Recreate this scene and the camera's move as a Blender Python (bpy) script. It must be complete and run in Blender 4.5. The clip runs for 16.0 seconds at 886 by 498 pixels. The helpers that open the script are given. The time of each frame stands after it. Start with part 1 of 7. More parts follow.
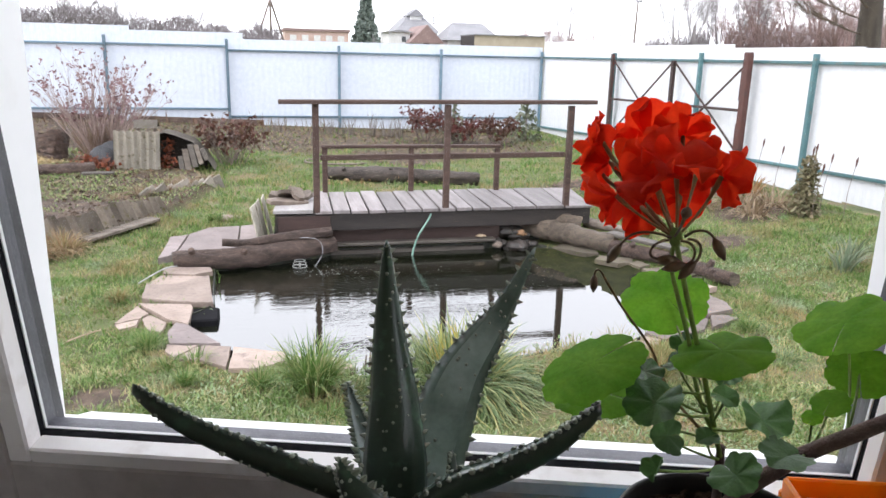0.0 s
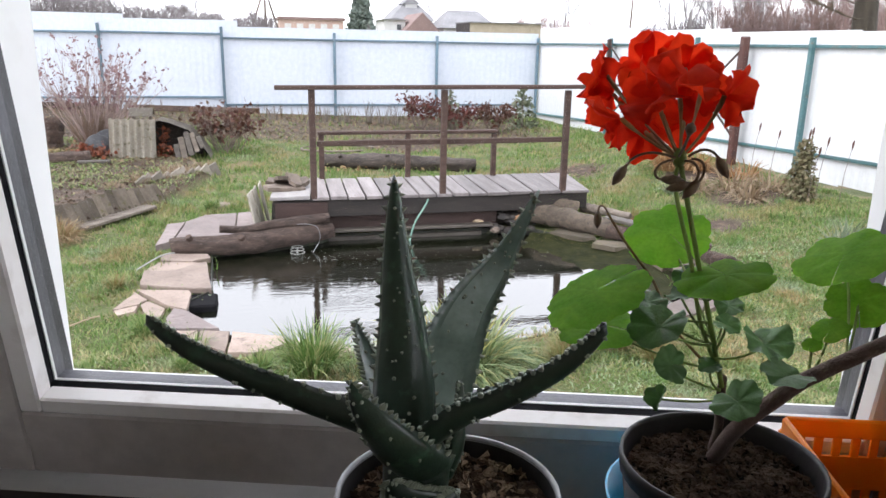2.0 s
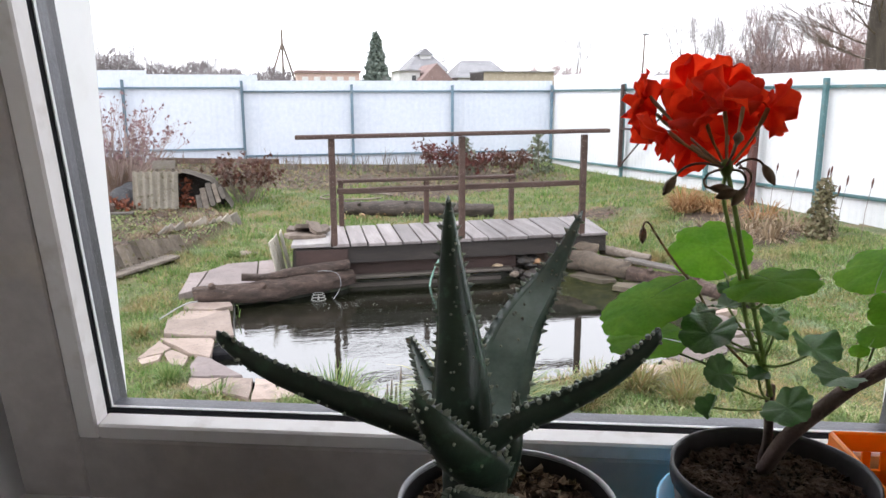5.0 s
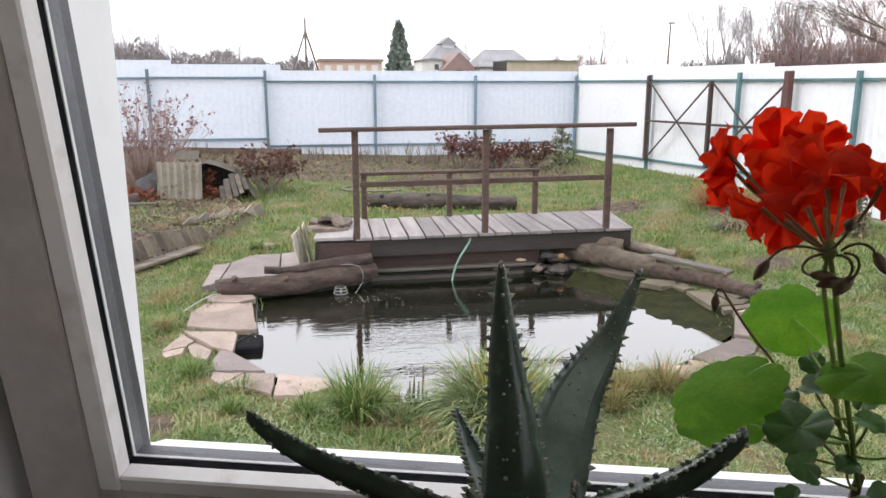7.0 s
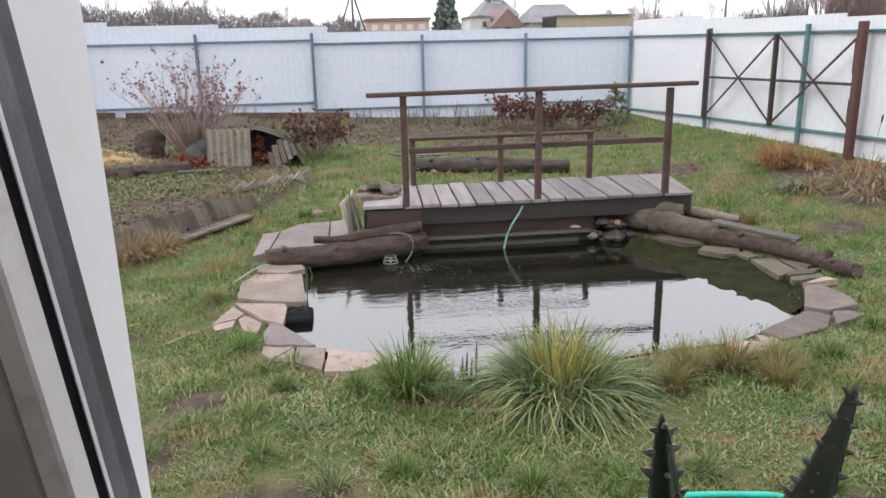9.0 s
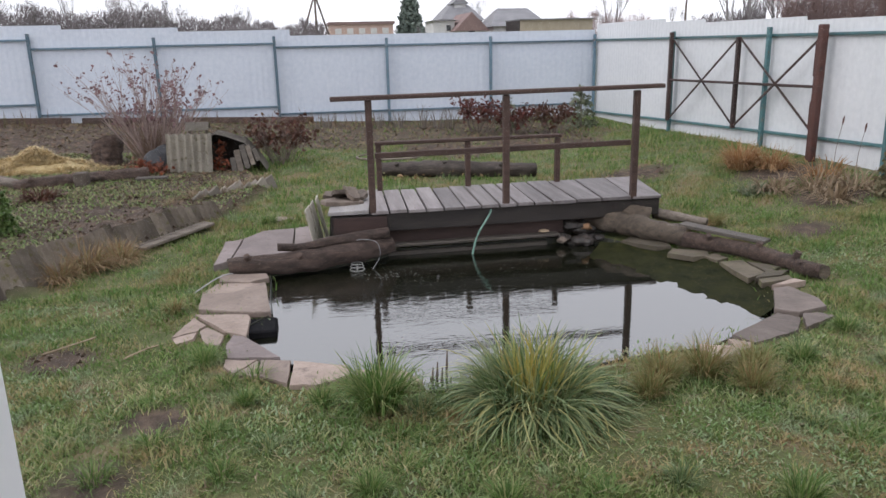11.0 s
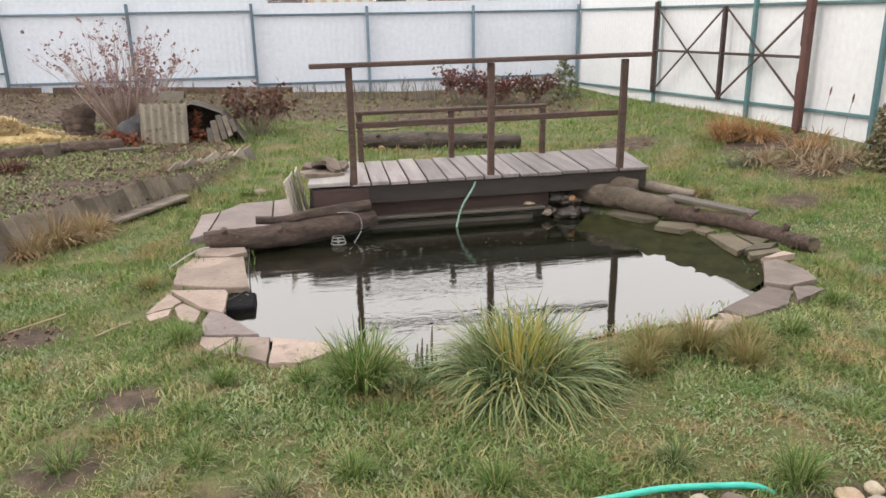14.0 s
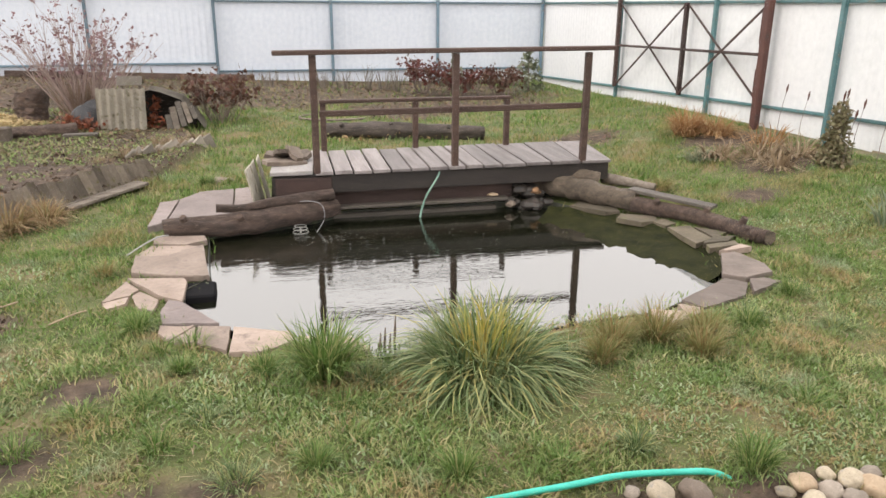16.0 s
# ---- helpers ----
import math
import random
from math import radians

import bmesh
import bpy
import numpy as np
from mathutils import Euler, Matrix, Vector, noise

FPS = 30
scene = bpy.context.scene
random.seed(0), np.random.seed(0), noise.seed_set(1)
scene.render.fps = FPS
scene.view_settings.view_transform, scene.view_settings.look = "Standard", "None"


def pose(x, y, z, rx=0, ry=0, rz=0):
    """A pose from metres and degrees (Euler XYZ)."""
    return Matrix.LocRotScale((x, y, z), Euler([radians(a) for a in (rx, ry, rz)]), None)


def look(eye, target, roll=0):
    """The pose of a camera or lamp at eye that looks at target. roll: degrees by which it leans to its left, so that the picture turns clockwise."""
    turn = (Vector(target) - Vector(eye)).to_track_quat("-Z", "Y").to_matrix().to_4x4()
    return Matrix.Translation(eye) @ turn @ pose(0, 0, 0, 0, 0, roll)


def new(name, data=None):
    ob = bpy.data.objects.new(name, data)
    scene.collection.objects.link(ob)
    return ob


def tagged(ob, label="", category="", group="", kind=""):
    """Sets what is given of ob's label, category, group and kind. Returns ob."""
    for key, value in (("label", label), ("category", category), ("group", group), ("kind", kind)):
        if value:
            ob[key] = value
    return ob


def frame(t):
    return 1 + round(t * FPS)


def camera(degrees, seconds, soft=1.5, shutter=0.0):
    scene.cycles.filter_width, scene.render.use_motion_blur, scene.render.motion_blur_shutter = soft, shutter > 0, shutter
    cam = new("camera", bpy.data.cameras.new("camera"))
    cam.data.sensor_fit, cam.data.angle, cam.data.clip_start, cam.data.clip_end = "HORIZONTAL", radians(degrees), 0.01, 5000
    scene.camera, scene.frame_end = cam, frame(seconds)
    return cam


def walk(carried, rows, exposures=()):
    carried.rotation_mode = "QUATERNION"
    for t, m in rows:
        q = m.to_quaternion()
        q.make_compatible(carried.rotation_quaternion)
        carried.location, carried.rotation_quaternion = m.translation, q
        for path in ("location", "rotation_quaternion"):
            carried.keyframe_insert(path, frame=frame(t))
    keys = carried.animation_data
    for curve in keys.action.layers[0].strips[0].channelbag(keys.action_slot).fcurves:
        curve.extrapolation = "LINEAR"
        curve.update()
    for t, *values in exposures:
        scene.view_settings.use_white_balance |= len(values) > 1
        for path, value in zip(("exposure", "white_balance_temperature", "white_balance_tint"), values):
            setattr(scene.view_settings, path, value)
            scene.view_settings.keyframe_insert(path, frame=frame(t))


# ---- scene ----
cam = camera(61.2, 16.0)
PATH = [
    (0, (0.094, 0.138, 1.778), (0.56, 2.019, 1.28), 1.4),
    (0.5, (0.093, 0.145, 1.779), (0.566, 2.022, 1.278), 1.8),
    (1, (0.092, 0.145, 1.775), (0.572, 2.015, 1.254), 2.3),
    (1.5, (0.092, 0.135, 1.76), (0.573, 1.995, 1.205), 1.4),
    (2, (0.085, 0.124, 1.748), (0.558, 1.995, 1.222), 1.1),
    (2.5, (0.073, 0.111, 1.741), (0.524, 2.0, 1.263), 0.2),
    (3, (0.067, 0.106, 1.738), (0.513, 2.001, 1.278), -0.3),
    (3.5, (0.067, 0.104, 1.737), (0.512, 2.003, 1.292), -0.6),
    (4, (0.063, 0.104, 1.733), (0.507, 2.006, 1.304), -0.4),
    (6.5, (0.054, 0.124, 1.754), (0.475, 2.04, 1.365), 0.0),
    (7, (0.0513, 0.161, 1.771), (0.4293, 2.077, 1.338), -0.0),
    (7.5, (0.049, 0.201, 1.79), (0.356, 2.12, 1.317), 1.1),
    (8, (0.0485, 0.232, 1.798), (0.3085, 2.153, 1.307), 0.0),
    (8.5, (0.055, 0.289, 1.8), (0.284, 2.203, 1.266), -1.1),
    (11, (0.067, 0.46, 1.788), (0.4, 2.36, 1.261), -1.3),
    (11.5, (0.059, 0.478, 1.791), (0.387, 2.389, 1.301), -1.1),
    (12, (0.049, 0.507, 1.789), (0.342, 2.429, 1.319), -2.4),
    (12.5, (0.041, 0.535, 1.775), (0.286, 2.466, 1.317), -2.4),
    (13, (0.073, 0.56, 1.764), (0.314, 2.485, 1.279), -2.9),
    (13.5, (0.06, 0.582, 1.745), (0.392, 2.483, 1.22), -2.4),
    (14, (0.074, 0.606, 1.744), (0.451, 2.477, 1.148), -1.0),
    (14.5, (0.065, 0.61, 1.734), (0.471, 2.469, 1.119), -0.5),
    (15, (0.067, 0.612, 1.73), (0.496, 2.462, 1.102), -0.3),
    (15.5, (0.065, 0.613, 1.728), (0.518, 2.459, 1.106), 0.1),
    (16, (0.065, 0.612, 1.725), (0.539, 2.455, 1.109), 0.4),
]
# stops and white balance
EXPOSURES = [(0.0, 0.93, 6300, 14), (4.0, 0.91, 6300, 14), (7.0, 0.68, 6500, 14), (8.5, 0.45, 6450, 15), (11.0, -0.10, 6300, 15), (11.5, 0.16, 6450, 14), (12.0, 0.31, 6550, 14), (12.5, 0.32, 6650, 14), (13.0, 0.30, 6780, 14), (13.5, 0.32, 6850, 14), (14.5, 0.60, 7100, 14), (16.0, 0.60, 7100, 14)]
walk(cam, [(t, look(eye, target, roll)) for t, eye, target, roll in PATH], EXPOSURES)

# ---- light ----
SUN_EL, SUN_AZ = 42.0, 252.0
world = bpy.data.worlds.new("overcast")
scene.world = world
world.use_nodes = True
wn, wl = world.node_tree.nodes, world.node_tree.links
sky = wn.new("ShaderNodeTexSky")
sky.sky_type = "NISHITA"
sky.sun_disc = False
sky.sun_elevation, sky.sun_rotation = radians(SUN_EL), radians(SUN_AZ)
sky.air_density, sky.dust_density, sky.ozone_density = 1.0, 1.0, 1.0
pale = wn.new("ShaderNodeHueSaturation")
pale.inputs["Saturation"].default_value = 0.3
cloud = wn.new("ShaderNodeMix")
cloud.data_type = "RGBA"
cloud.inputs[0].default_value = 0.8
cloud.inputs[7].default_value = (13.5, 13.8, 14.2, 1)
wl.new(sky.outputs[0], pale.inputs["Color"])
wl.new(pale.outputs[0], cloud.inputs[6])
wl.new(cloud.outputs[2], wn["Background"].inputs["Color"])
wn["Background"].inputs["Strength"].default_value = 0.12
sun_data = bpy.data.lights.new("sun", "SUN")
sun_data.energy, sun_data.angle, sun_data.color = 1.1, radians(30), (1.0, 0.97, 0.93)
sun = new("sun", sun_data)
sun.matrix_basis = look((0, 0, 30), (-math.sin(radians(SUN_AZ)) * 20, -math.cos(radians(SUN_AZ)) * 20, 30 - 20 * math.tan(radians(SUN_EL))))

# ---- materials ----
def ramp(nt, fac, *stops):
    n = nt.nodes.new("ShaderNodeValToRGB")
    els = n.color_ramp.elements
    while len(els) < len(stops):
        els.new(0.5)
    for e, (p, c) in zip(els, stops):
        e.position, e.color = p, (*c, 1)
    nt.links.new(fac, n.inputs[0])
    return n.outputs[0]


def mixc(nt, fac, a, b, mode="MIX"):
    n = nt.nodes.new("ShaderNodeMix")
    n.data_type, n.blend_type = "RGBA", mode
    for sock, v in ((n.inputs[0], fac), (n.inputs[6], a), (n.inputs[7], b)):
        if isinstance(v, (int, float)):
            sock.default_value = v
        elif isinstance(v, tuple):
            sock.default_value = (*v, 1)
        else:
            nt.links.new(v, sock)
    return n.outputs[2]


def tex(nt, scale, detail=5.0, stretch=(1, 1, 1), rough=0.6, kind="ShaderNodeTexNoise"):
    co = nt.nodes.new("ShaderNodeTexCoord")
    mp = nt.nodes.new("ShaderNodeMapping")
    mp.inputs["Scale"].default_value = stretch
    n = nt.nodes.new(kind)
    n.inputs["Scale"].default_value = scale
    if kind == "ShaderNodeTexNoise":
        n.inputs["Detail"].default_value, n.inputs["Roughness"].default_value = detail, rough
    nt.links.new(co.outputs["Object"], mp.inputs[0])
    nt.links.new(mp.outputs[0], n.inputs["Vector"])
    return n.outputs[0]


def mat(name, c1, c2, scale=6.0, rough=0.8, bump=0.3, stretch=(1, 1, 1), metal=0.0, c3=None, fine=9.0, vary=0.12, island=False, spec=0.5, dist=0.01, lucent=0.0):
    """A surface of two tones in patches, a third in spots, fine grain and relief; pieces differ a little in tone."""
    m = bpy.data.materials.new(name)
    m.use_nodes = True
    nt = m.node_tree
    p = nt.nodes["Principled BSDF"]
    a, b = tex(nt, scale, 6, stretch), tex(nt, scale * fine, 4, stretch)
    col = ramp(nt, a, (0.33, c1), (0.67, c2))
    if c3:
        k = ramp(nt, tex(nt, scale * 2.7, 5, stretch), (0.56, (0, 0, 0)), (0.7, (1, 1, 1)))
        col = mixc(nt, k, col, c3)
    col = mixc(nt, 0.35, col, ramp(nt, b, (0.3, (0.35, 0.35, 0.35)), (0.7, (0.65, 0.65, 0.65))), "OVERLAY")
    if vary:
        src = nt.nodes.new("ShaderNodeNewGeometry").outputs["Random Per Island"] if island else nt.nodes.new("ShaderNodeObjectInfo").outputs["Random"]
        hs = nt.nodes.new("ShaderNodeHueSaturation")
        mr = nt.nodes.new("ShaderNodeMapRange")
        mr.inputs["To Min"].default_value, mr.inputs["To Max"].default_value = 1 - vary * 2, 1 + vary * 2
        nt.links.new(src, mr.inputs[0])
        nt.links.new(mr.outputs[0], hs.inputs["Value"])
        nt.links.new(col, hs.inputs["Color"])
        col = hs.outputs[0]
    nt.links.new(col, p.inputs["Base Color"])
    p.inputs["Roughness"].default_value, p.inputs["Metallic"].default_value = rough, metal
    p.inputs["Specular IOR Level"].default_value = spec
    if bump:
        bp = nt.nodes.new("ShaderNodeBump")
        bp.inputs["Strength"].default_value, bp.inputs["Distance"].default_value = bump, dist
        nt.links.new(b, bp.inputs["Height"])
        nt.links.new(bp.outputs[0], p.inputs["Normal"])
    if lucent:
        tr = nt.nodes.new("ShaderNodeBsdfTranslucent")
        mx = nt.nodes.new("ShaderNodeMixShader")
        mx.inputs[0].default_value = lucent
        nt.links.new(col, tr.inputs[0])
        nt.links.new(p.outputs[0], mx.inputs[1])
        nt.links.new(tr.outputs[0], mx.inputs[2])
        nt.links.new(mx.outputs[0], nt.nodes["Material Output"].inputs[0])
    return m


def blades_mat(name, *tones, patch=None, lucent=0.25, rough=0.55):
    """Grass and leaves: each blade takes its own tone from the row of tones; patch: a tone that comes in drifts."""
    m = bpy.data.materials.new(name)
    m.use_nodes = True
    nt = m.node_tree
    p = nt.nodes["Principled BSDF"]
    rnd = nt.nodes.new("ShaderNodeNewGeometry").outputs["Random Per Island"]
    n = len(tones)
    col = ramp(nt, rnd, *[(i / max(1, n - 1), c) for i, c in enumerate(tones)])
    if patch:
        add = nt.nodes.new("ShaderNodeMath")
        add.operation = "MULTIPLY_ADD"
        nt.links.new(rnd, add.inputs[0])
        add.inputs[1].default_value = 0.22
        nt.links.new(tex(nt, 1.5, 6), add.inputs[2])
        col = mixc(nt, ramp(nt, add.outputs[0], (0.57, (0, 0, 0)), (0.76, (1, 1, 1))), col, patch)
        cool = ramp(nt, tex(nt, 2.9, 4), (0.55, (0, 0, 0)), (0.68, (0.7, 0.7, 0.7)))
        lush = ramp(nt, tex(nt, 3.6, 3), (0.46, (0, 0, 0)), (0.60, (0.75, 0.75, 0.75)))
        col = mixc(nt, lush, col, (0.105, 0.20, 0.045))
        col = mixc(nt, cool, col, (0.28, 0.345, 0.225))
    nt.links.new(col, p.inputs["Base Color"])
    p.inputs["Roughness"].default_value = rough
    p.inputs["Specular IOR Level"].default_value = 0.35
    tr = nt.nodes.new("ShaderNodeBsdfTranslucent")
    mx = nt.nodes.new("ShaderNodeMixShader")
    mx.inputs[0].default_value = lucent
    nt.links.new(col, tr.inputs[0])
    nt.links.new(p.outputs[0], mx.inputs[1])
    nt.links.new(tr.outputs[0], mx.inputs[2])
    nt.links.new(mx.outputs[0], nt.nodes["Material Output"].inputs[0])
    return m


M_SHEET = mat("fence_sheet", (0.53, 0.575, 0.645), (0.585, 0.63, 0.695), 0.6, 0.45, 0.05, vary=0.0, fine=20)
# Side fence: same sheet, the brighter light on it put into the colour.
M_SHEETBRIGHT = mat("brightened_fence_sheet", (0.59, 0.605, 0.62), (0.645, 0.66, 0.675), 0.6, 0.45, 0.05, vary=0.0, fine=20)
M_TEAL = mat("teal_paint", (0.048, 0.120, 0.130), (0.080, 0.170, 0.180), 5, 0.5, 0.15, c3=(0.14, 0.12, 0.09))
M_BLUE = mat("blue_paint", (0.080, 0.140, 0.185), (0.125, 0.195, 0.245), 5, 0.5, 0.15, c3=(0.12, 0.11, 0.10))
M_RUST = mat("red_oxide_paint", (0.053, 0.020, 0.016), (0.087, 0.034, 0.026), 6, 0.6, 0.25, c3=(0.037, 0.025, 0.022))
M_GATE = mat("dark_gate_paint", (0.028, 0.016, 0.014), (0.050, 0.028, 0.024), 6, 0.6, 0.25, c3=(0.07, 0.03, 0.024))
M_RAIL = mat("stained_rail_wood", (0.048, 0.025, 0.018), (0.088, 0.050, 0.038), 7, 0.7, 0.5, stretch=(0.4, 3, 3), c3=(0.10, 0.065, 0.052))
M_DECK = mat("weathered_deck_board", (0.145, 0.126, 0.124), (0.258, 0.230, 0.226), 4, 0.6, 0.5, stretch=(4, 0.35, 3), c3=(0.15, 0.13, 0.12), vary=0.16)
M_PALEBOARD = mat("pale_board", (0.235, 0.22, 0.215), (0.32, 0.305, 0.295), 5, 0.6, 0.4, stretch=(3, 0.5, 3), c3=(0.24, 0.21, 0.19))
M_REDWOOD = mat("dark_red_timber", (0.032, 0.018, 0.015), (0.06, 0.034, 0.029), 6, 0.7, 0.5, stretch=(0.5, 3, 3))
# Near black, with the shade under the deck and in the hutch coloured in.
M_FASCIA = mat("shade_dark_timber", (0.015, 0.011, 0.0095), (0.032, 0.0245, 0.021), 6, 0.55, 0.5, stretch=(0.5, 3, 3))
M_LEDGE = mat("grey_ledge_timber", (0.065, 0.055, 0.046), (0.115, 0.098, 0.082), 5, 0.6, 0.5, stretch=(0.4, 3, 3), c3=(0.038, 0.038, 0.022))
M_LOG = mat("wet_bark", (0.050, 0.032, 0.025), (0.155, 0.102, 0.080), 9, 0.7, 1.0, stretch=(0.7, 2.2, 2.2), c3=(0.21, 0.15, 0.115), dist=0.03)
M_LOGDARK = mat("black_rotten_bark", (0.020, 0.015, 0.012), (0.065, 0.050, 0.042), 8, 0.75, 1.0, stretch=(0.7, 2.2, 2.2), c3=(0.10, 0.085, 0.065))
M_LOGLIGHT = mat("peeled_log", (0.070, 0.054, 0.040), (0.175, 0.135, 0.10), 9, 0.65, 1.0, stretch=(0.6, 2.0, 2.0), c3=(0.035, 0.030, 0.024), dist=0.02)
M_CUT = mat("cut_wood", (0.24, 0.18, 0.12), (0.36, 0.28, 0.19), 9, 0.7, 0.4)
M_FLAG = mat("sandstone_flag", (0.225, 0.172, 0.142), (0.325, 0.258, 0.216), 3.5, 0.75, 0.5, c3=(0.185, 0.145, 0.125), vary=0.13)
M_FLAGPINK = mat("pink_sandstone", (0.172, 0.140, 0.133), (0.235, 0.195, 0.186), 3.5, 0.75, 0.35, c3=(0.173, 0.137, 0.122), vary=0.1)
M_FLAGBROWN = mat("brown_sandstone", (0.115, 0.092, 0.080), (0.18, 0.146, 0.128), 3.5, 0.75, 0.35, c3=(0.12, 0.10, 0.085), vary=0.1)
M_FLAGMOSS = mat("mossy_flag", (0.062, 0.052, 0.034), (0.125, 0.103, 0.074), 4, 0.8, 0.5, c3=(0.098, 0.098, 0.038), vary=0.15)
M_STONEBROWN = mat("brown_field_stone", (0.095, 0.073, 0.058), (0.17, 0.137, 0.11), 6, 0.8, 0.6, c3=(0.085, 0.062, 0.048), vary=0.22)
M_STONERUST = mat("rusty_stone", (0.22, 0.115, 0.055), (0.34, 0.20, 0.105), 12, 0.7, 0.5, c3=(0.14, 0.08, 0.05))
M_ROCK = mat("dark_wet_rock", (0.014, 0.012, 0.011), (0.045, 0.038, 0.033), 7, 0.45, 0.8, c3=(0.085, 0.065, 0.05), vary=0.2)
M_SLATE = mat("fibre_cement_sheet", (0.38, 0.345, 0.28), (0.50, 0.46, 0.39), 4, 0.85, 0.6, c3=(0.17, 0.16, 0.09), vary=0.12)
M_TILE = mat("broken_edging_tile", (0.205, 0.18, 0.15), (0.30, 0.27, 0.23), 5, 0.9, 0.6, c3=(0.15, 0.14, 0.07), vary=0.15)
M_SLATEMOSS = mat("mossy_fibre_cement", (0.17, 0.14, 0.11), (0.29, 0.25, 0.205), 5, 0.9, 0.6, c3=(0.15, 0.14, 0.05), vary=0.15)
M_BARKDEAD = mat("rotten_wood", (0.10, 0.08, 0.065), (0.20, 0.17, 0.14), 6, 0.85, 0.8, stretch=(0.5, 3, 3))
M_MOSSBANK = mat("wet_moss_reflection", (0.010, 0.012, 0.004), (0.026, 0.028, 0.009), 9, 0.8, 0.7, c3=(0.045, 0.042, 0.015), vary=0, spec=0.1)
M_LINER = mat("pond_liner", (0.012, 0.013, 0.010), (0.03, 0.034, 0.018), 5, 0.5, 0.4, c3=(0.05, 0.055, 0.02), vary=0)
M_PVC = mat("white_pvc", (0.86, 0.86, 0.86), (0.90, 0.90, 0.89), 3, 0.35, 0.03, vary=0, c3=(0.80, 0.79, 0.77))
# Same PVC in two tones: dim room put into sash, sky light into bead.
M_PVCIN = mat("shaded_aged_pvc", (0.45, 0.405, 0.382), (0.53, 0.487, 0.46), 5, 0.4, 0.05, vary=0, c3=(0.50, 0.44, 0.38))
M_PVCBEAD = mat("brightened_bead_pvc", (0.82, 0.78, 0.76), (0.87, 0.84, 0.82), 5, 0.35, 0.04, vary=0, c3=(0.64, 0.59, 0.55))
M_GASKET = mat("black_gasket", (0.008, 0.008, 0.009), (0.014, 0.014, 0.016), 20, 0.9, 0.1, vary=0, spec=0.08)
M_SPACERDARK = mat("dark_spacer", (0.05, 0.05, 0.055), (0.08, 0.08, 0.09), 30, 0.35, 0.1, vary=0)
M_SPACER = mat("grey_spacer", (0.10, 0.10, 0.115), (0.14, 0.14, 0.16), 30, 0.28, 0.1, vary=0)
# Room plaster and boards made pale to bounce light onto the sill.
M_PLASTER = mat("white_plaster", (0.76, 0.745, 0.72), (0.83, 0.815, 0.79), 3, 0.9, 0.2, vary=0)
M_BOARDS = mat("varnished_floor_boards", (0.30, 0.20, 0.12), (0.40, 0.28, 0.18), 3, 0.4, 0.1, stretch=(0.5, 4, 1), vary=0)
M_SILL = mat("dark_sill_board", (0.016, 0.012, 0.010), (0.034, 0.026, 0.022), 4, 0.6, 0.1, vary=0, spec=0.2)
M_POTDARK = mat("dark_plastic_pot", (0.018, 0.016, 0.016), (0.032, 0.028, 0.028), 9, 0.5, 0.05, vary=0, spec=0.25)
M_POTWHITE = mat("grey_white_plastic_rim", (0.24, 0.24, 0.25), (0.34, 0.34, 0.35), 9, 0.4, 0.05, vary=0)
M_POTBLUE = mat("light_blue_plastic", (0.06, 0.36, 0.62), (0.09, 0.43, 0.70), 5, 0.35, 0.03, vary=0)
M_ORANGE = mat("orange_plastic", (0.88, 0.30, 0.012), (0.93, 0.36, 0.018), 5, 0.35, 0.03, vary=0, lucent=0.5)
M_SOIL = mat("potting_soil", (0.022, 0.0135, 0.0085), (0.06, 0.039, 0.025), 60, 0.95, 1.0, c3=(0.07, 0.046, 0.031), fine=4, vary=0.0, dist=0.006, spec=0.08)
M_CRUMB = mat("soil_crumb", (0.014, 0.0085, 0.0055), (0.05, 0.031, 0.019), 90, 0.95, 0.5, vary=0.4, island=True, spec=0.08)
M_CLOD = mat("soil_clod", (0.05, 0.034, 0.024), (0.12, 0.085, 0.06), 30, 0.95, 0.5, vary=0.35, island=True, spec=0.08)
M_CRUMBDRY = mat("dry_soil_crumb", (0.085, 0.055, 0.036), (0.26, 0.185, 0.125), 90, 0.95, 0.5, vary=0.4, island=True, spec=0.08)
# Backs near black and hollow sides pale: backlight and sky sheen in the colour.
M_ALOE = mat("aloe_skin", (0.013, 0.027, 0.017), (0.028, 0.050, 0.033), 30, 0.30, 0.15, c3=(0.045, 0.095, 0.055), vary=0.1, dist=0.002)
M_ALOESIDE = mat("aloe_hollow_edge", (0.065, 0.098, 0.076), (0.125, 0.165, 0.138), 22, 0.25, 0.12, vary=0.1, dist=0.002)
M_ALOESHEEN = mat("aloe_hollow_sheen", (0.070, 0.105, 0.082), (0.215, 0.265, 0.235), 16, 0.20, 0.12, vary=0.1, dist=0.002)
M_ALOEPALE = mat("aloe_teeth", (0.17, 0.20, 0.15), (0.27, 0.30, 0.23), 50, 0.5, 0.0, vary=0)
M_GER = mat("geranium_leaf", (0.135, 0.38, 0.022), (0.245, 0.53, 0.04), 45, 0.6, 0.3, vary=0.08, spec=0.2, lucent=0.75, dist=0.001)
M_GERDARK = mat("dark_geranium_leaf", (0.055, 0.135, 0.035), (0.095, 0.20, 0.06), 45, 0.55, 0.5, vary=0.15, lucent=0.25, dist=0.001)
M_STEM = mat("green_stem", (0.19, 0.28, 0.07), (0.28, 0.38, 0.11), 60, 0.6, 0.2, vary=0.1, lucent=0.3)
M_WOODSTEM = mat("woody_stem", (0.105, 0.066, 0.054), (0.175, 0.118, 0.098), 70, 0.8, 0.7, vary=0, dist=0.003)
M_PEDICEL = mat("brownish_flower_stalk", (0.26, 0.17, 0.07), (0.36, 0.25, 0.11), 60, 0.6, 0.2, vary=0.1, lucent=0.4)
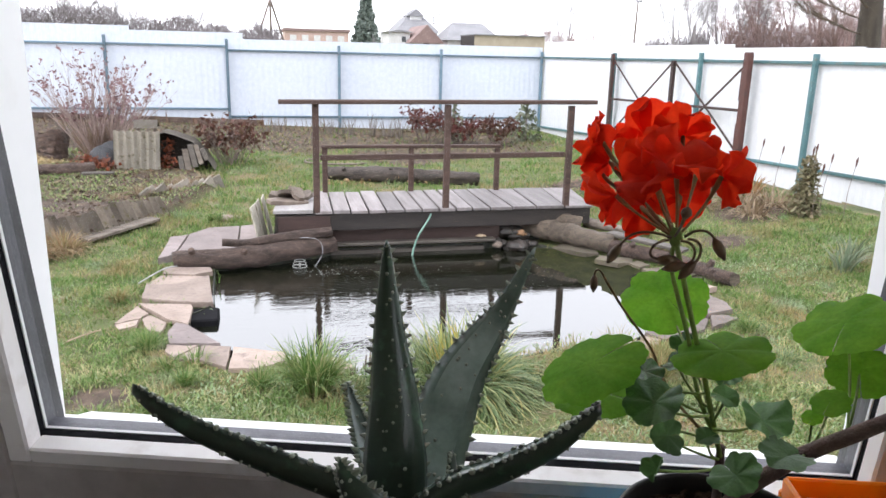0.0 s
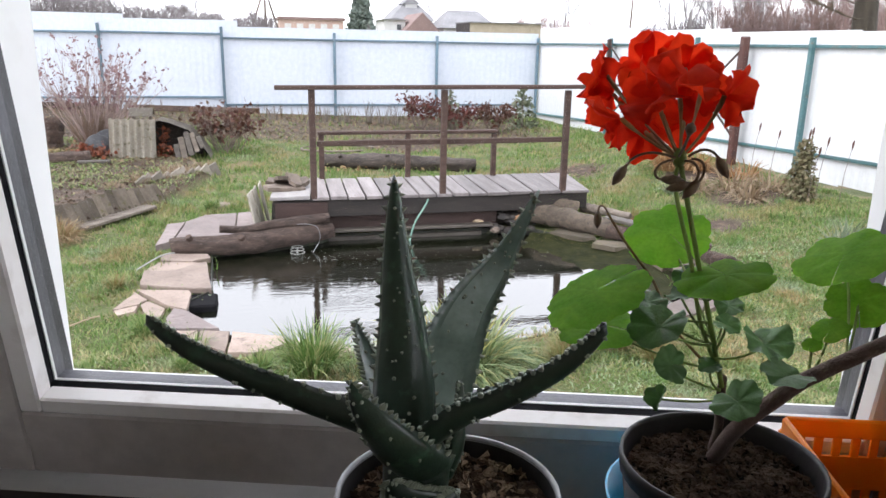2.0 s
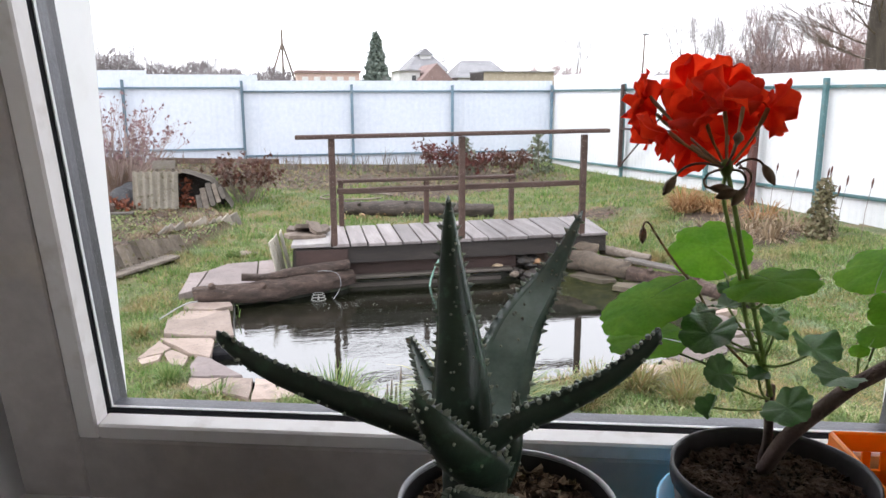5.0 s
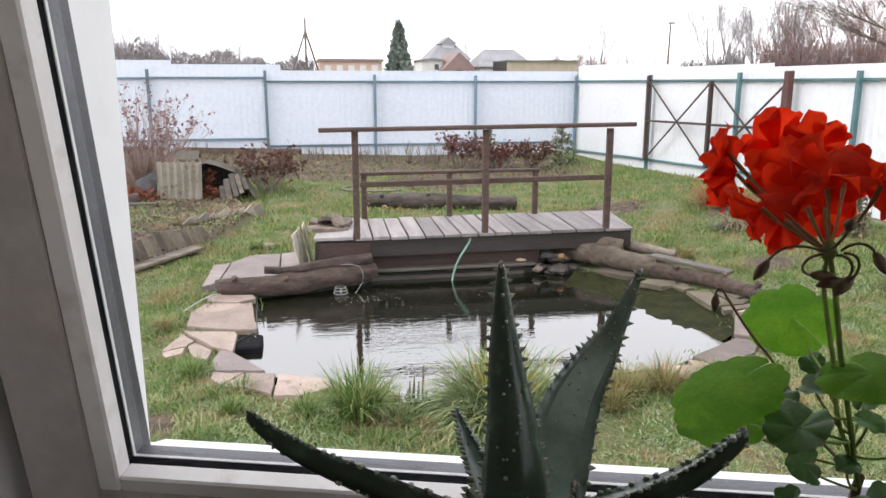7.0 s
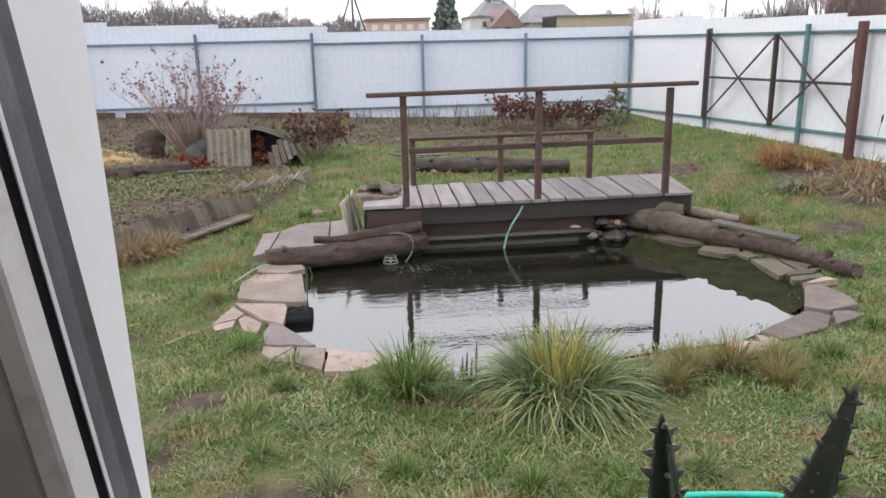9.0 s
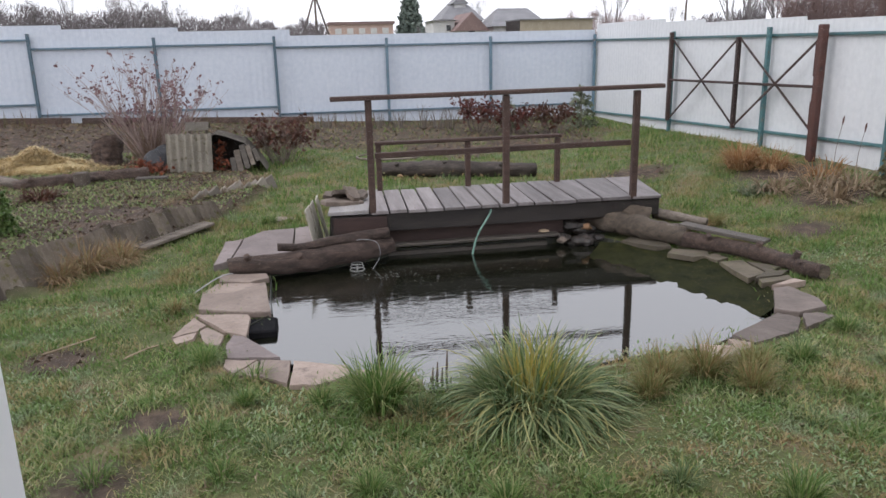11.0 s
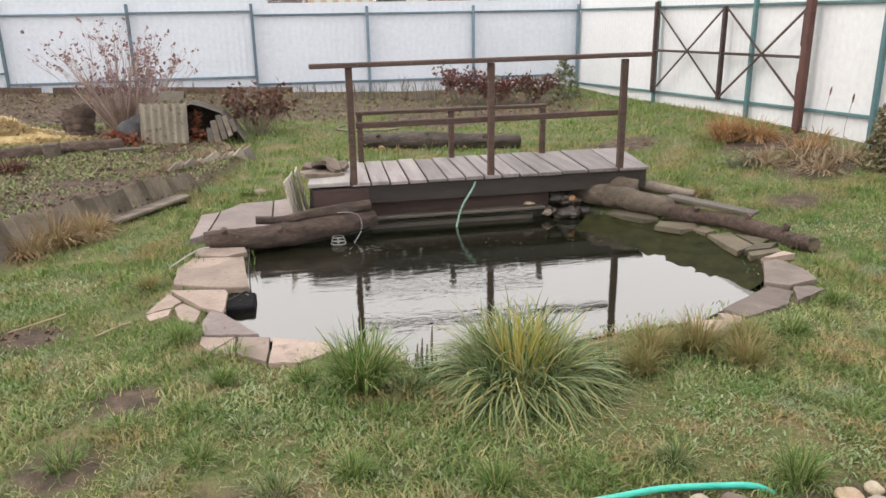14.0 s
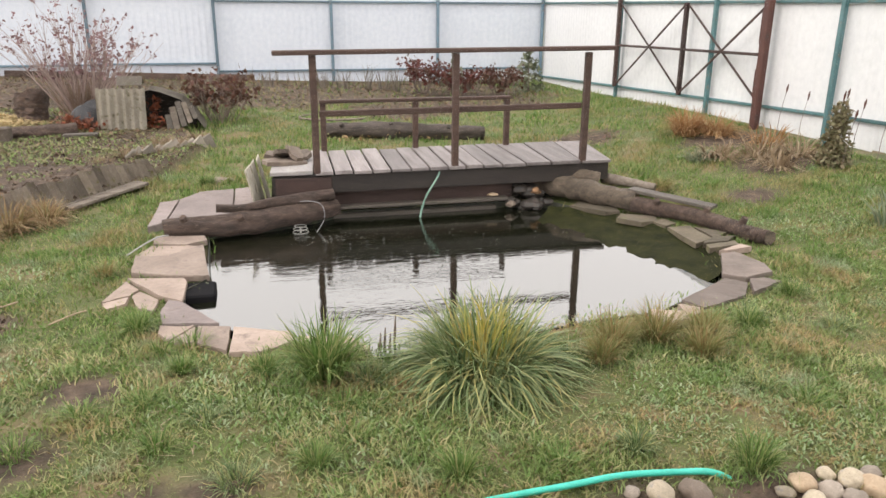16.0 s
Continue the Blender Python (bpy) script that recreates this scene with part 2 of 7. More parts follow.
M_PETAL = mat("red_petal", (0.66, 0.02, 0.006), (0.84, 0.052, 0.01), 40, 0.75, 0.3, vary=0.08, spec=0.15, lucent=0.6, island=True, dist=0.001)
M_BUD = mat("red_green_bud", (0.085, 0.042, 0.028), (0.14, 0.095, 0.05), 60, 0.6, 0.2, vary=0.1)
M_HOSE = mat("turquoise_hose", (0.02, 0.42, 0.33), (0.04, 0.52, 0.42), 20, 0.35, 0.05, vary=0)
M_HOSEPALE = mat("pale_green_hose", (0.13, 0.25, 0.2), (0.2, 0.33, 0.275), 20, 0.4, 0.05, vary=0)
M_WIRE = mat("pale_cable", (0.25, 0.25, 0.24), (0.34, 0.34, 0.32), 20, 0.5, 0.05, vary=0)
M_PEBBLE = mat("pebble", (0.30, 0.255, 0.19), (0.46, 0.39, 0.29), 12, 0.7, 0.3, c3=(0.24, 0.22, 0.21), vary=0.2)
M_STONEBEIGE = mat("beige_stone", (0.34, 0.25, 0.165), (0.46, 0.355, 0.25), 14, 0.75, 0.3, c3=(0.36, 0.25, 0.16), vary=0.1)
M_STONEGREY = mat("grey_brown_stone", (0.24, 0.20, 0.165), (0.36, 0.31, 0.26), 14, 0.75, 0.3, c3=(0.19, 0.16, 0.135), vary=0.1)
M_OLDBARK = mat("old_dark_bark", (0.030, 0.024, 0.018), (0.062, 0.050, 0.037), 2, 0.9, 0.8, stretch=(3, 3, 0.5), vary=0)
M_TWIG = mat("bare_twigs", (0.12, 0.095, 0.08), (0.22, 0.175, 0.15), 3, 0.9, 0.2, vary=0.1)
# Far tree twigs, grey and reddish: distance haze paled into their colour.
M_FARTWIG = mat("hazed_bare_twigs", (0.215, 0.20, 0.20), (0.285, 0.268, 0.268), 0.4, 0.95, 0.0, vary=0.12)
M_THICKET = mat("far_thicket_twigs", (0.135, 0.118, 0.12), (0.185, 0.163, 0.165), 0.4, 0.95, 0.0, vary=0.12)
M_FARRED = mat("hazed_reddish_twigs", (0.235, 0.158, 0.146), (0.31, 0.222, 0.205), 0.4, 0.95, 0.0, vary=0.1)
M_BUSHTWIG = mat("shrub_twigs", (0.24, 0.175, 0.155), (0.34, 0.265, 0.24), 4, 0.85, 0.2, vary=0.1)
M_LOWTWIG = mat("brown_twigs", (0.15, 0.098, 0.068), (0.24, 0.165, 0.12), 4, 0.85, 0.2, vary=0.1)
M_BERRY = blades_mat("dry_red_leaves", (0.20, 0.10, 0.105), (0.29, 0.19, 0.19), (0.12, 0.065, 0.07))
M_DEADLEAF = blades_mat("dead_dark_leaves", (0.06, 0.028, 0.022), (0.12, 0.05, 0.035), (0.09, 0.055, 0.03))
M_LITTER = blades_mat("leaf_litter", (0.10, 0.055, 0.038), (0.17, 0.105, 0.07), (0.13, 0.13, 0.05), (0.25, 0.17, 0.11))
M_RUSTLEAF = blades_mat("rust_red_leaves", (0.30, 0.08, 0.035), (0.20, 0.07, 0.04), (0.11, 0.05, 0.035))
M_SACK = mat("dark_sack", (0.020, 0.021, 0.024), (0.04, 0.042, 0.046), 9, 0.6, 0.4, vary=0.1)
M_REDLEAF = blades_mat("dark_red_foliage", (0.080, 0.022, 0.020), (0.136, 0.040, 0.032), (0.064, 0.040, 0.024))
M_GRASS = blades_mat("lawn_grass", (0.09, 0.15, 0.035), (0.16, 0.235, 0.065), (0.24, 0.315, 0.115), (0.33, 0.385, 0.175), (0.42, 0.42, 0.21), (0.54, 0.49, 0.29), patch=(0.37, 0.275, 0.14))
M_GRASSLUSH = blades_mat("lush_lawn_grass", (0.07, 0.14, 0.028), (0.125, 0.215, 0.05), (0.19, 0.285, 0.08), (0.275, 0.34, 0.13), (0.42, 0.39, 0.20), patch=(0.33, 0.26, 0.13))
M_TUFT = blades_mat("tussock_grass", (0.05, 0.095, 0.032), (0.11, 0.17, 0.062), (0.185, 0.24, 0.11), (0.25, 0.30, 0.15), (0.40, 0.35, 0.13))
M_TUFTGREEN = blades_mat("green_tussock", (0.05, 0.105, 0.02), (0.10, 0.185, 0.04), (0.18, 0.255, 0.08), (0.33, 0.32, 0.15))
M_TUFTGOLD = blades_mat("golden_blades", (0.44, 0.33, 0.07), (0.38, 0.35, 0.11), (0.20, 0.25, 0.06), (0.47, 0.30, 0.09))
M_TUFTBROWN = blades_mat("brown_tussock", (0.27, 0.16, 0.075), (0.14, 0.19, 0.055), (0.33, 0.25, 0.12), (0.18, 0.22, 0.085))
M_GREYSTALK = blades_mat("grey_dead_stalks", (0.13, 0.11, 0.095), (0.19, 0.165, 0.14), (0.25, 0.215, 0.17))
M_STRAW = blades_mat("straw", (0.62, 0.49, 0.27), (0.74, 0.63, 0.40), (0.50, 0.385, 0.20))
M_DRYORANGE = blades_mat("dry_orange_grass", (0.38, 0.20, 0.08), (0.30, 0.175, 0.09), (0.46, 0.31, 0.16))
M_DRYTAN = blades_mat("dry_tan_grass", (0.33, 0.215, 0.11), (0.24, 0.155, 0.085), (0.42, 0.31, 0.18), (0.20, 0.20, 0.08))
M_DRYPALE = blades_mat("dry_pale_stalks", (0.30, 0.225, 0.14), (0.20, 0.14, 0.09), (0.38, 0.31, 0.21))
M_IRIS = blades_mat("grey_green_sword_leaves", (0.13, 0.18, 0.11), (0.18, 0.22, 0.14), (0.27, 0.25, 0.15))
M_WEEDS = blades_mat("bed_weeds", (0.09, 0.16, 0.035), (0.15, 0.24, 0.06), (0.24, 0.30, 0.12), (0.30, 0.27, 0.14))
M_LAWNWEED = blades_mat("lawn_weed_leaves", (0.15, 0.24, 0.085), (0.21, 0.30, 0.135), (0.32, 0.38, 0.235))
M_CONIFER = blades_mat("conifer_needles", (0.11, 0.135, 0.08), (0.15, 0.17, 0.11), (0.18, 0.19, 0.13), lucent=0.1)
M_OLIVE = blades_mat("olive_needles", (0.12, 0.118, 0.06), (0.175, 0.16, 0.09), (0.19, 0.14, 0.085), lucent=0.1)
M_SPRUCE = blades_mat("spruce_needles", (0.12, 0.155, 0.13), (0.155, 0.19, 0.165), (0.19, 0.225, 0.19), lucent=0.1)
M_PINE = blades_mat("young_pine_needles", (0.07, 0.13, 0.035), (0.11, 0.18, 0.05), (0.14, 0.19, 0.06))
M_BRICKFAR = mat("far_brick", (0.45, 0.32, 0.27), (0.54, 0.40, 0.34), 0.8, 0.9, 0.0, vary=0.05)
M_ROOFRED = mat("red_roof", (0.18, 0.125, 0.115), (0.24, 0.165, 0.15), 1, 0.85, 0.0, vary=0)
M_ROOFGREY = mat("grey_roof", (0.19, 0.19, 0.20), (0.25, 0.25, 0.26), 1, 0.8, 0.0, vary=0)
M_WHITEWALL = mat("whitewashed_wall", (0.5, 0.5, 0.49), (0.6, 0.6, 0.585), 1, 0.9, 0.0, vary=0)
M_TANWALL = mat("tan_board_wall", (0.33, 0.285, 0.215), (0.41, 0.355, 0.27), 2, 0.9, 0.0, vary=0.05)
M_STRAWCORE = mat("matted_straw", (0.42, 0.32, 0.16), (0.55, 0.44, 0.24), 9, 0.95, 1.0, stretch=(1, 3, 3), vary=0)
M_GLASSDARK = mat("dark_window_glass", (0.05, 0.055, 0.06), (0.08, 0.085, 0.09), 3, 0.15, 0.0, vary=0)

# ground: turf, bare soil where the "soil" attribute says so, litter
M_GROUND = bpy.data.materials.new("garden_ground")
M_GROUND.use_nodes = True
gnt = M_GROUND.node_tree
gp = gnt.nodes["Principled BSDF"]
turf = ramp(gnt, tex(gnt, 3.0, 8), (0.3, (0.06, 0.08, 0.022)), (0.5, (0.10, 0.115, 0.04)), (0.68, (0.19, 0.14, 0.08)))
dirt = ramp(gnt, tex(gnt, 9.0, 8), (0.3, (0.030, 0.020, 0.014)), (0.5, (0.070, 0.048, 0.034)), (0.72, (0.15, 0.108, 0.075)))
att = gnt.nodes.new("ShaderNodeAttribute")
att.attribute_name = "soil"
gcol = mixc(gnt, att.outputs["Fac"], turf, dirt)
gcol = mixc(gnt, 0.5, gcol, ramp(gnt, tex(gnt, 70, 5), (0.3, (0.25, 0.25, 0.25)), (0.7, (0.75, 0.75, 0.75))), "OVERLAY")
gnt.links.new(gcol, gp.inputs["Base Color"])
gp.inputs["Roughness"].default_value = 0.95
gb = gnt.nodes.new("ShaderNodeBump")
gb.inputs["Strength"].default_value, gb.inputs["Distance"].default_value = 0.9, 0.03
gnt.links.new(tex(gnt, 28, 8), gb.inputs["Height"])
gnt.links.new(gb.outputs[0], gp.inputs["Normal"])

# pond water: dark, clear gloss, ruffled near the small fountain
M_WATER = bpy.data.materials.new("pond_water")
M_WATER.use_nodes = True
nt = M_WATER.node_tree
p = nt.nodes["Principled BSDF"]
p.inputs["Base Color"].default_value = (0.008, 0.009, 0.005, 1)
p.inputs["Roughness"].default_value = 0.0
p.inputs["IOR"].default_value = 2.5
p.inputs["Specular IOR Level"].default_value = 0.75
co = nt.nodes.new("ShaderNodeTexCoord")
d = nt.nodes.new("ShaderNodeVectorMath")
d.operation = "DISTANCE"
d.inputs[1].default_value = (0.5, 6.3, -0.045)
nt.links.new(co.outputs["Object"], d.inputs[0])
near = nt.nodes.new("ShaderNodeMapRange")
near.inputs["From Min"].default_value, near.inputs["From Max"].default_value = 0.1, 3.0
near.inputs["To Min"].default_value, near.inputs["To Max"].default_value = 1.0, 0.022
near.interpolation_type = "SMOOTHSTEP"
nt.links.new(d.outputs["Value"], near.inputs[0])
wav = tex(nt, 7.5, 3, (0.8, 2.2, 1))
ring = nt.nodes.new("ShaderNodeMath")
ring.operation = "MULTIPLY"
nt.links.new(wav, ring.inputs[0])
nt.links.new(near.outputs[0], ring.inputs[1])
bp = nt.nodes.new("ShaderNodeBump")
bp.inputs["Strength"].default_value, bp.inputs["Distance"].default_value = 0.32, 0.0078
nt.links.new(ring.outputs[0], bp.inputs["Height"])
nt.links.new(bp.outputs[0], p.inputs["Normal"])

M_GLASS = bpy.data.materials.new("window_glass")
M_GLASS.use_nodes = True
p = M_GLASS.node_tree.nodes["Principled BSDF"]
p.inputs["Base Color"].default_value = (1, 1, 1, 1)
p.inputs["Roughness"].default_value = 0.0
p.inputs["IOR"].default_value = 1.12
p.inputs["Transmission Weight"].default_value = 1.0

# ---- mesh helpers ----
R = random.Random(7)


def mesh_of(name, bm, material):
    me = bpy.data.meshes.new(name)
    bm.normal_update()
    bm.to_mesh(me)
    bm.free()
    me.materials.append(material)
    return me


def part(name, bm, material, parent=None, label="", smooth=False):
    me = bm if isinstance(bm, bpy.types.Mesh) else mesh_of(name, bm, material)
    if smooth:
        me.polygons.foreach_set("use_smooth", [True] * len(me.polygons))
    ob = new(name, me)
    if parent:
        ob.parent = parent
    if label:
        ob["label"] = label
    return ob


def thing(name, label, category, at=None, group="", kind=""):
    e = new(name)
    e.empty_display_size = 0.1
    if at is not None:
        e.matrix_basis = at if isinstance(at, Matrix) else Matrix.Translation(at)
    return tagged(e, label, category, group, kind)


def raw(name, verts, faces, material):
    me = bpy.data.meshes.new(name)
    me.from_pydata(verts, [], faces)
    me.materials.append(material)
    return me


def box(bm, x0, x1, y0, y1, z0, z1, m=None, bevel=0.0):
    vs = [bm.verts.new(v) for v in ((x0, y0, z0), (x1, y0, z0), (x1, y1, z0), (x0, y1, z0), (x0, y0, z1), (x1, y0, z1), (x1, y1, z1), (x0, y1, z1))]
    fs = [bm.faces.new([vs[i] for i in f]) for f in ((3, 2, 1, 0), (4, 5, 6, 7), (0, 1, 5, 4), (1, 2, 6, 5), (2, 3, 7, 6), (3, 0, 4, 7))]
    if bevel:
        es = list({e for f in fs for e in f.edges})
        got = bmesh.ops.bevel(bm, geom=es, offset=bevel, segments=1, affect="EDGES", profile=0.5)
        vs = list({v for f in got["faces"] for v in f.verts} | {v for v in vs if v.is_valid})
    if m is not None:
        bmesh.ops.transform(bm, matrix=m, verts=[v for v in vs if v.is_valid])
    return bm


def boxed(*a, **k):
    return box(bmesh.new(), *a, **k)


def beam(bm, a, b, w, h, bevel=0.006, up=(0, 0, 1)):
    """A bar from a to b, w wide and h high."""
    a, b = Vector(a), Vector(b)
    x = (b - a).normalized()
    y = Vector(up).cross(x).normalized()
    z = x.cross(y)
    m = Matrix((x, y, z)).transposed().to_4x4()
    m.translation = a
    return box(bm, 0, (b - a).length, -w / 2, w / 2, -h / 2, h / 2, m, bevel)


def tube(bm, pts, radii, sides=8, caps=True, wob=0.0, seed=0):
    """A round bar through pts; wob: unevenness of its surface, as a share of its radius."""
    pts = [Vector(q) for q in pts]
    rr = random.Random(seed)
    rings = []
    ref = Vector((0.13, 0.21, 0.97))
    for i, q in enumerate(pts):
        t = (pts[min(i + 1, len(pts) - 1)] - pts[max(i - 1, 0)]).normalized()
        if abs(t.dot(ref)) > 0.95:
            ref = Vector((0.9, 0.3, 0.1))
        u = t.cross(ref).normalized()
        v = t.cross(u)
        r = radii[i] if isinstance(radii, (list, tuple)) else radii
        rings.append([bm.verts.new(q + (u * math.cos(2 * math.pi * k / sides) + v * math.sin(2 * math.pi * k / sides)) * r * (1 + rr.uniform(-wob, wob))) for k in range(sides)])
    for a, b in zip(rings, rings[1:]):
        for k in range(sides):
            bm.faces.new((a[k], a[(k + 1) % sides], b[(k + 1) % sides], b[k]))
    if caps and sides > 2:
        bm.faces.new(rings[0][::-1])
        bm.faces.new(rings[-1])
    return bm


def curve_pts(a, b, c, n):
    """Points of a quadratic curve from a by b to c."""
    a, b, c = Vector(a), Vector(b), Vector(c)
    return [a * (1 - t) ** 2 + b * 2 * t * (1 - t) + c * t * t for t in (i / n for i in range(n + 1))]


def prism(pts, z0, z1, chip=0.006, seed=0, sub=3):
    """A flat stone with the outline pts, its edges broken a little."""
    rr = random.Random(seed)
    ring = []
    for i, q in enumerate(pts):
        nx = pts[(i + 1) % len(pts)]
        for k in range(sub):
            f = k / sub
            ring.append((q[0] * (1 - f) + nx[0] * f + rr.uniform(-chip, chip), q[1] * (1 - f) + nx[1] * f + rr.uniform(-chip, chip)))
    cx, cy = sum(q[0] for q in ring) / len(ring), sum(q[1] for q in ring) / len(ring)
    bm = bmesh.new()
    lo = [bm.verts.new((x, y, z0)) for x, y in ring]
    mid = [bm.verts.new((x, y, z1 - 0.008)) for x, y in ring]
    hi = [bm.verts.new((cx + (x - cx) * 0.988, cy + (y - cy) * 0.988, z1 + rr.uniform(-0.002, 0.003))) for x, y in ring]
    n = len(ring)
    for a, b in ((lo, mid), (mid, hi)):
        for k in range(n):
            bm.faces.new((a[k], a[(k + 1) % n], b[(k + 1) % n], b[k]))
    top = bm.faces.new(hi)
    bot = bm.faces.new(lo[::-1])
    bmesh.ops.recalc_face_normals(bm, faces=bm.faces)
    bmesh.ops.triangulate(bm, faces=[top, bot])
    return bm


def s01(v):
    v = max(0.0, min(1.0, v))
    return v * v * (3 - 2 * v)


def ground_z(x, y):
    """The height of the lawn: level by the pond, rising to the fences."""
    return s01((y - 6.5) / 9) * (0.19 + 0.032 * max(0, 4 - max(x, -12))) * (1 if y < 17 else max(0, 1 - (y - 17) / 20)) + 0.28 * s01((x - 3.4) / 2.9) * (1 - s01((y - 8.5) / 7)) * (1 if x < 7 else max(0, 1 - (x - 7) / 15))


POND = [(-0.32, 6.57), (-0.30, 6.3), (-0.29, 5.9), (-0.26, 5.5), (-0.41, 5.30), (-0.40, 5.02), (-0.20, 4.66), (0.18, 4.44), (0.48, 4.34), (0.63, 4.16), (0.95, 4.17), (1.28, 4.2), (1.66, 4.3), (2.0, 4.36), (2.4, 4.38), (2.72, 4.55), (3.05, 4.74), (3.28, 5.1), (3.36, 5.5), (3.28, 5.9), (3.12, 6.3), (3.0, 6.6), (2.75, 6.85), (2.3, 7.0), (0.74, 6.99), (0.62, 6.88), (0.2, 6.68)]


def inside(x, y, poly):
    c = False
    for (x1, y1), (x2, y2) in zip(poly, poly[1:] + poly[:1]):
        if (y1 > y) != (y2 > y) and x < (x2 - x1) * (y - y1) / (y2 - y1) + x1:
            c = not c
    return c


def edge_dist(x, y, poly):
    best = 1e9
    for (x1, y1), (x2, y2) in zip(poly, poly[1:] + poly[:1]):
        dx, dy = x2 - x1, y2 - y1
        f = max(0, min(1, ((x - x1) * dx + (y - y1) * dy) / (dx * dx + dy * dy)))
        best = min(best, math.hypot(x - x1 - f * dx, y - y1 - f * dy))
    return best


# the vegetable bed lies behind the edging of old roofing sheets
EDGING = [(-3.6, 3.9), (-2.3, 6.09), (-1.59, 7.33), (-0.84, 8.44), (-0.62, 9.1), (-0.41, 9.79)]


def edging_x(y):
    for (x1, y1), (x2, y2) in zip(EDGING, EDGING[1:]):
        if y1 <= y <= y2:
            return x1 + (x2 - x1) * (y - y1) / (y2 - y1)
    return -3.6 - (3.9 - y) * 0.55 if y < 3.9 else -0.41 - (y - 9.79) * 0.3


def bed_share(x, y):
    """1 inside the bed, 0 on the lawn."""
    return s01((edging_x(y) - x) / 0.12) * (1 - s01((y - 10.0) / 1.6))


BARE = [(-0.15, 3.1, 0.17), (-0.42, 3.12, 0.12), (-0.95, 3.5, 0.22), (-0.78, 4.05, 0.18), (1.38, 2.66, 0.25), (4.5, 6.4, 0.3), (5.4, 7.2, 0.55), (5.5, 8.4, 0.5), (-1.5, 5.0, 0.25), (0.4, 3.2, 0.07), (4.35, 9.6, 0.5), (1.9, 2.5, 0.3), (2.3, 12.1, 0.9), (3.4, 12.6, 0.6), (4.5, 12.4, 0.45)]


def soil_share(x, y):
    s = bed_share(x, y)
    n = noise.noise((x * 0.8, y * 0.8, 3.0))
    s = max(s, s01((y - 12.0 + n * 1.6) / 1.2) * s01((5.6 - x + n) / 1.0) * 0.9)
    s = max(s, s01((-1.2 - x + n) / 0.8) * s01((y - 10.2) / 0.8))
    for bx, by, br in BARE:
        s = max(s, 1 - s01((math.hypot(x - bx, (y - by) * 1.2) + n * br * 0.6 - br * 0.6) / (br * 0.7)))
    return min(1, s)

# ---- ground, water ----
xs = sorted(set([-400, -250, -150, -90, -55, -35, -24, -17, -13] + [round(-10 + 0.25 * i, 3) for i in range(33)] + [round(-2 + 0.06 * i, 3) for i in range(101)] + [round(4 + 0.2 * i, 3) for i in range(1, 16)] + [7.5, 8.5, 10, 14, 20, 30, 50, 90, 150, 250, 400]))
ys = sorted(set([-60, -30, -15, -8, -4, -2, -1, 0, 0.6, 1.2] + [round(1.6 + 0.12 * i, 3) for i in range(20)] + [round(3.96 + 0.06 * i, 3) for i in range(56)] + [round(7.3 + 0.14 * i, 3) for i in range(66)] + [17, 18, 20, 24, 30, 40, 60, 90, 140, 220, 350, 600]))
verts, soil = [], []
for y in ys:
    for x in xs:
        z = ground_z(x, y)
        if -12 < x < 7 and 1 < y < 17:
            b = bed_share(x, y)
            z += 0.10 * b + noise.noise((x * 1.7, y * 1.7, 0)) * 0.005 * (1 + b) + noise.noise((x * 6, y * 6, 0)) * 0.004 * (1 + 4 * b)
        if -1.2 < x < 4.2 and 3.4 < y < 8:
            e = edge_dist(x, y, POND)
            if inside(x, y, POND):
                z = -0.10 - 0.55 * s01(e / 0.5)
            elif e < 0.12:
                z -= 0.05 * (1 - e / 0.12)
        verts.append((x, y, z))
        soil.append(soil_share(x, y) if -14 < x < 8 and 0 < y < 17 else 0.0)
nx = len(xs)
faces = [(j * nx + i, j * nx + i + 1, (j + 1) * nx + i + 1, (j + 1) * nx + i) for j in range(len(ys) - 1) for i in range(nx - 1)]
gme = raw("ground", verts, faces, M_GROUND)
gme.attributes.new("soil", "FLOAT", "POINT").data.foreach_set("value", soil)
gme.polygons.foreach_set("use_smooth", [True] * len(gme.polygons))
tagged(new("ground", gme), "uneven garden lawn and bare earth running out to the fields", "ground", kind="structure")

wp = [(x + (x - 1.5) * 0.02, y + (y - 5.6) * 0.02) for x, y in POND]
tagged(new("pond_water", raw("pond_water", [(x, y, -0.045) for x, y in wp], [tuple(range(len(wp)))], M_WATER)), "dark still pond water mirroring the sky and the footbridge", "water", kind="structure")
# dark liner standing round the edge of the water
lv, lf = [], []
for x, y in POND:
    lv += [(x, y, 0.012 if y > 4.6 and x < 3.0 else -0.034), (x + (1.5 - x) * 0.01, y + (5.6 - y) * 0.01, -0.30)]
n = len(POND)
lf = [(2 * i, 2 * ((i + 1) % n), 2 * ((i + 1) % n) + 1, 2 * i + 1) for i in range(n)]
liner = new("pond_liner", raw("pond_liner", lv, lf, M_LINER))
sm = liner.modifiers.new("thick", "SOLIDIFY")
sm.thickness = 0.006
tagged(liner, "black rubber pond liner at the water's edge", "pond liner", kind="structure")

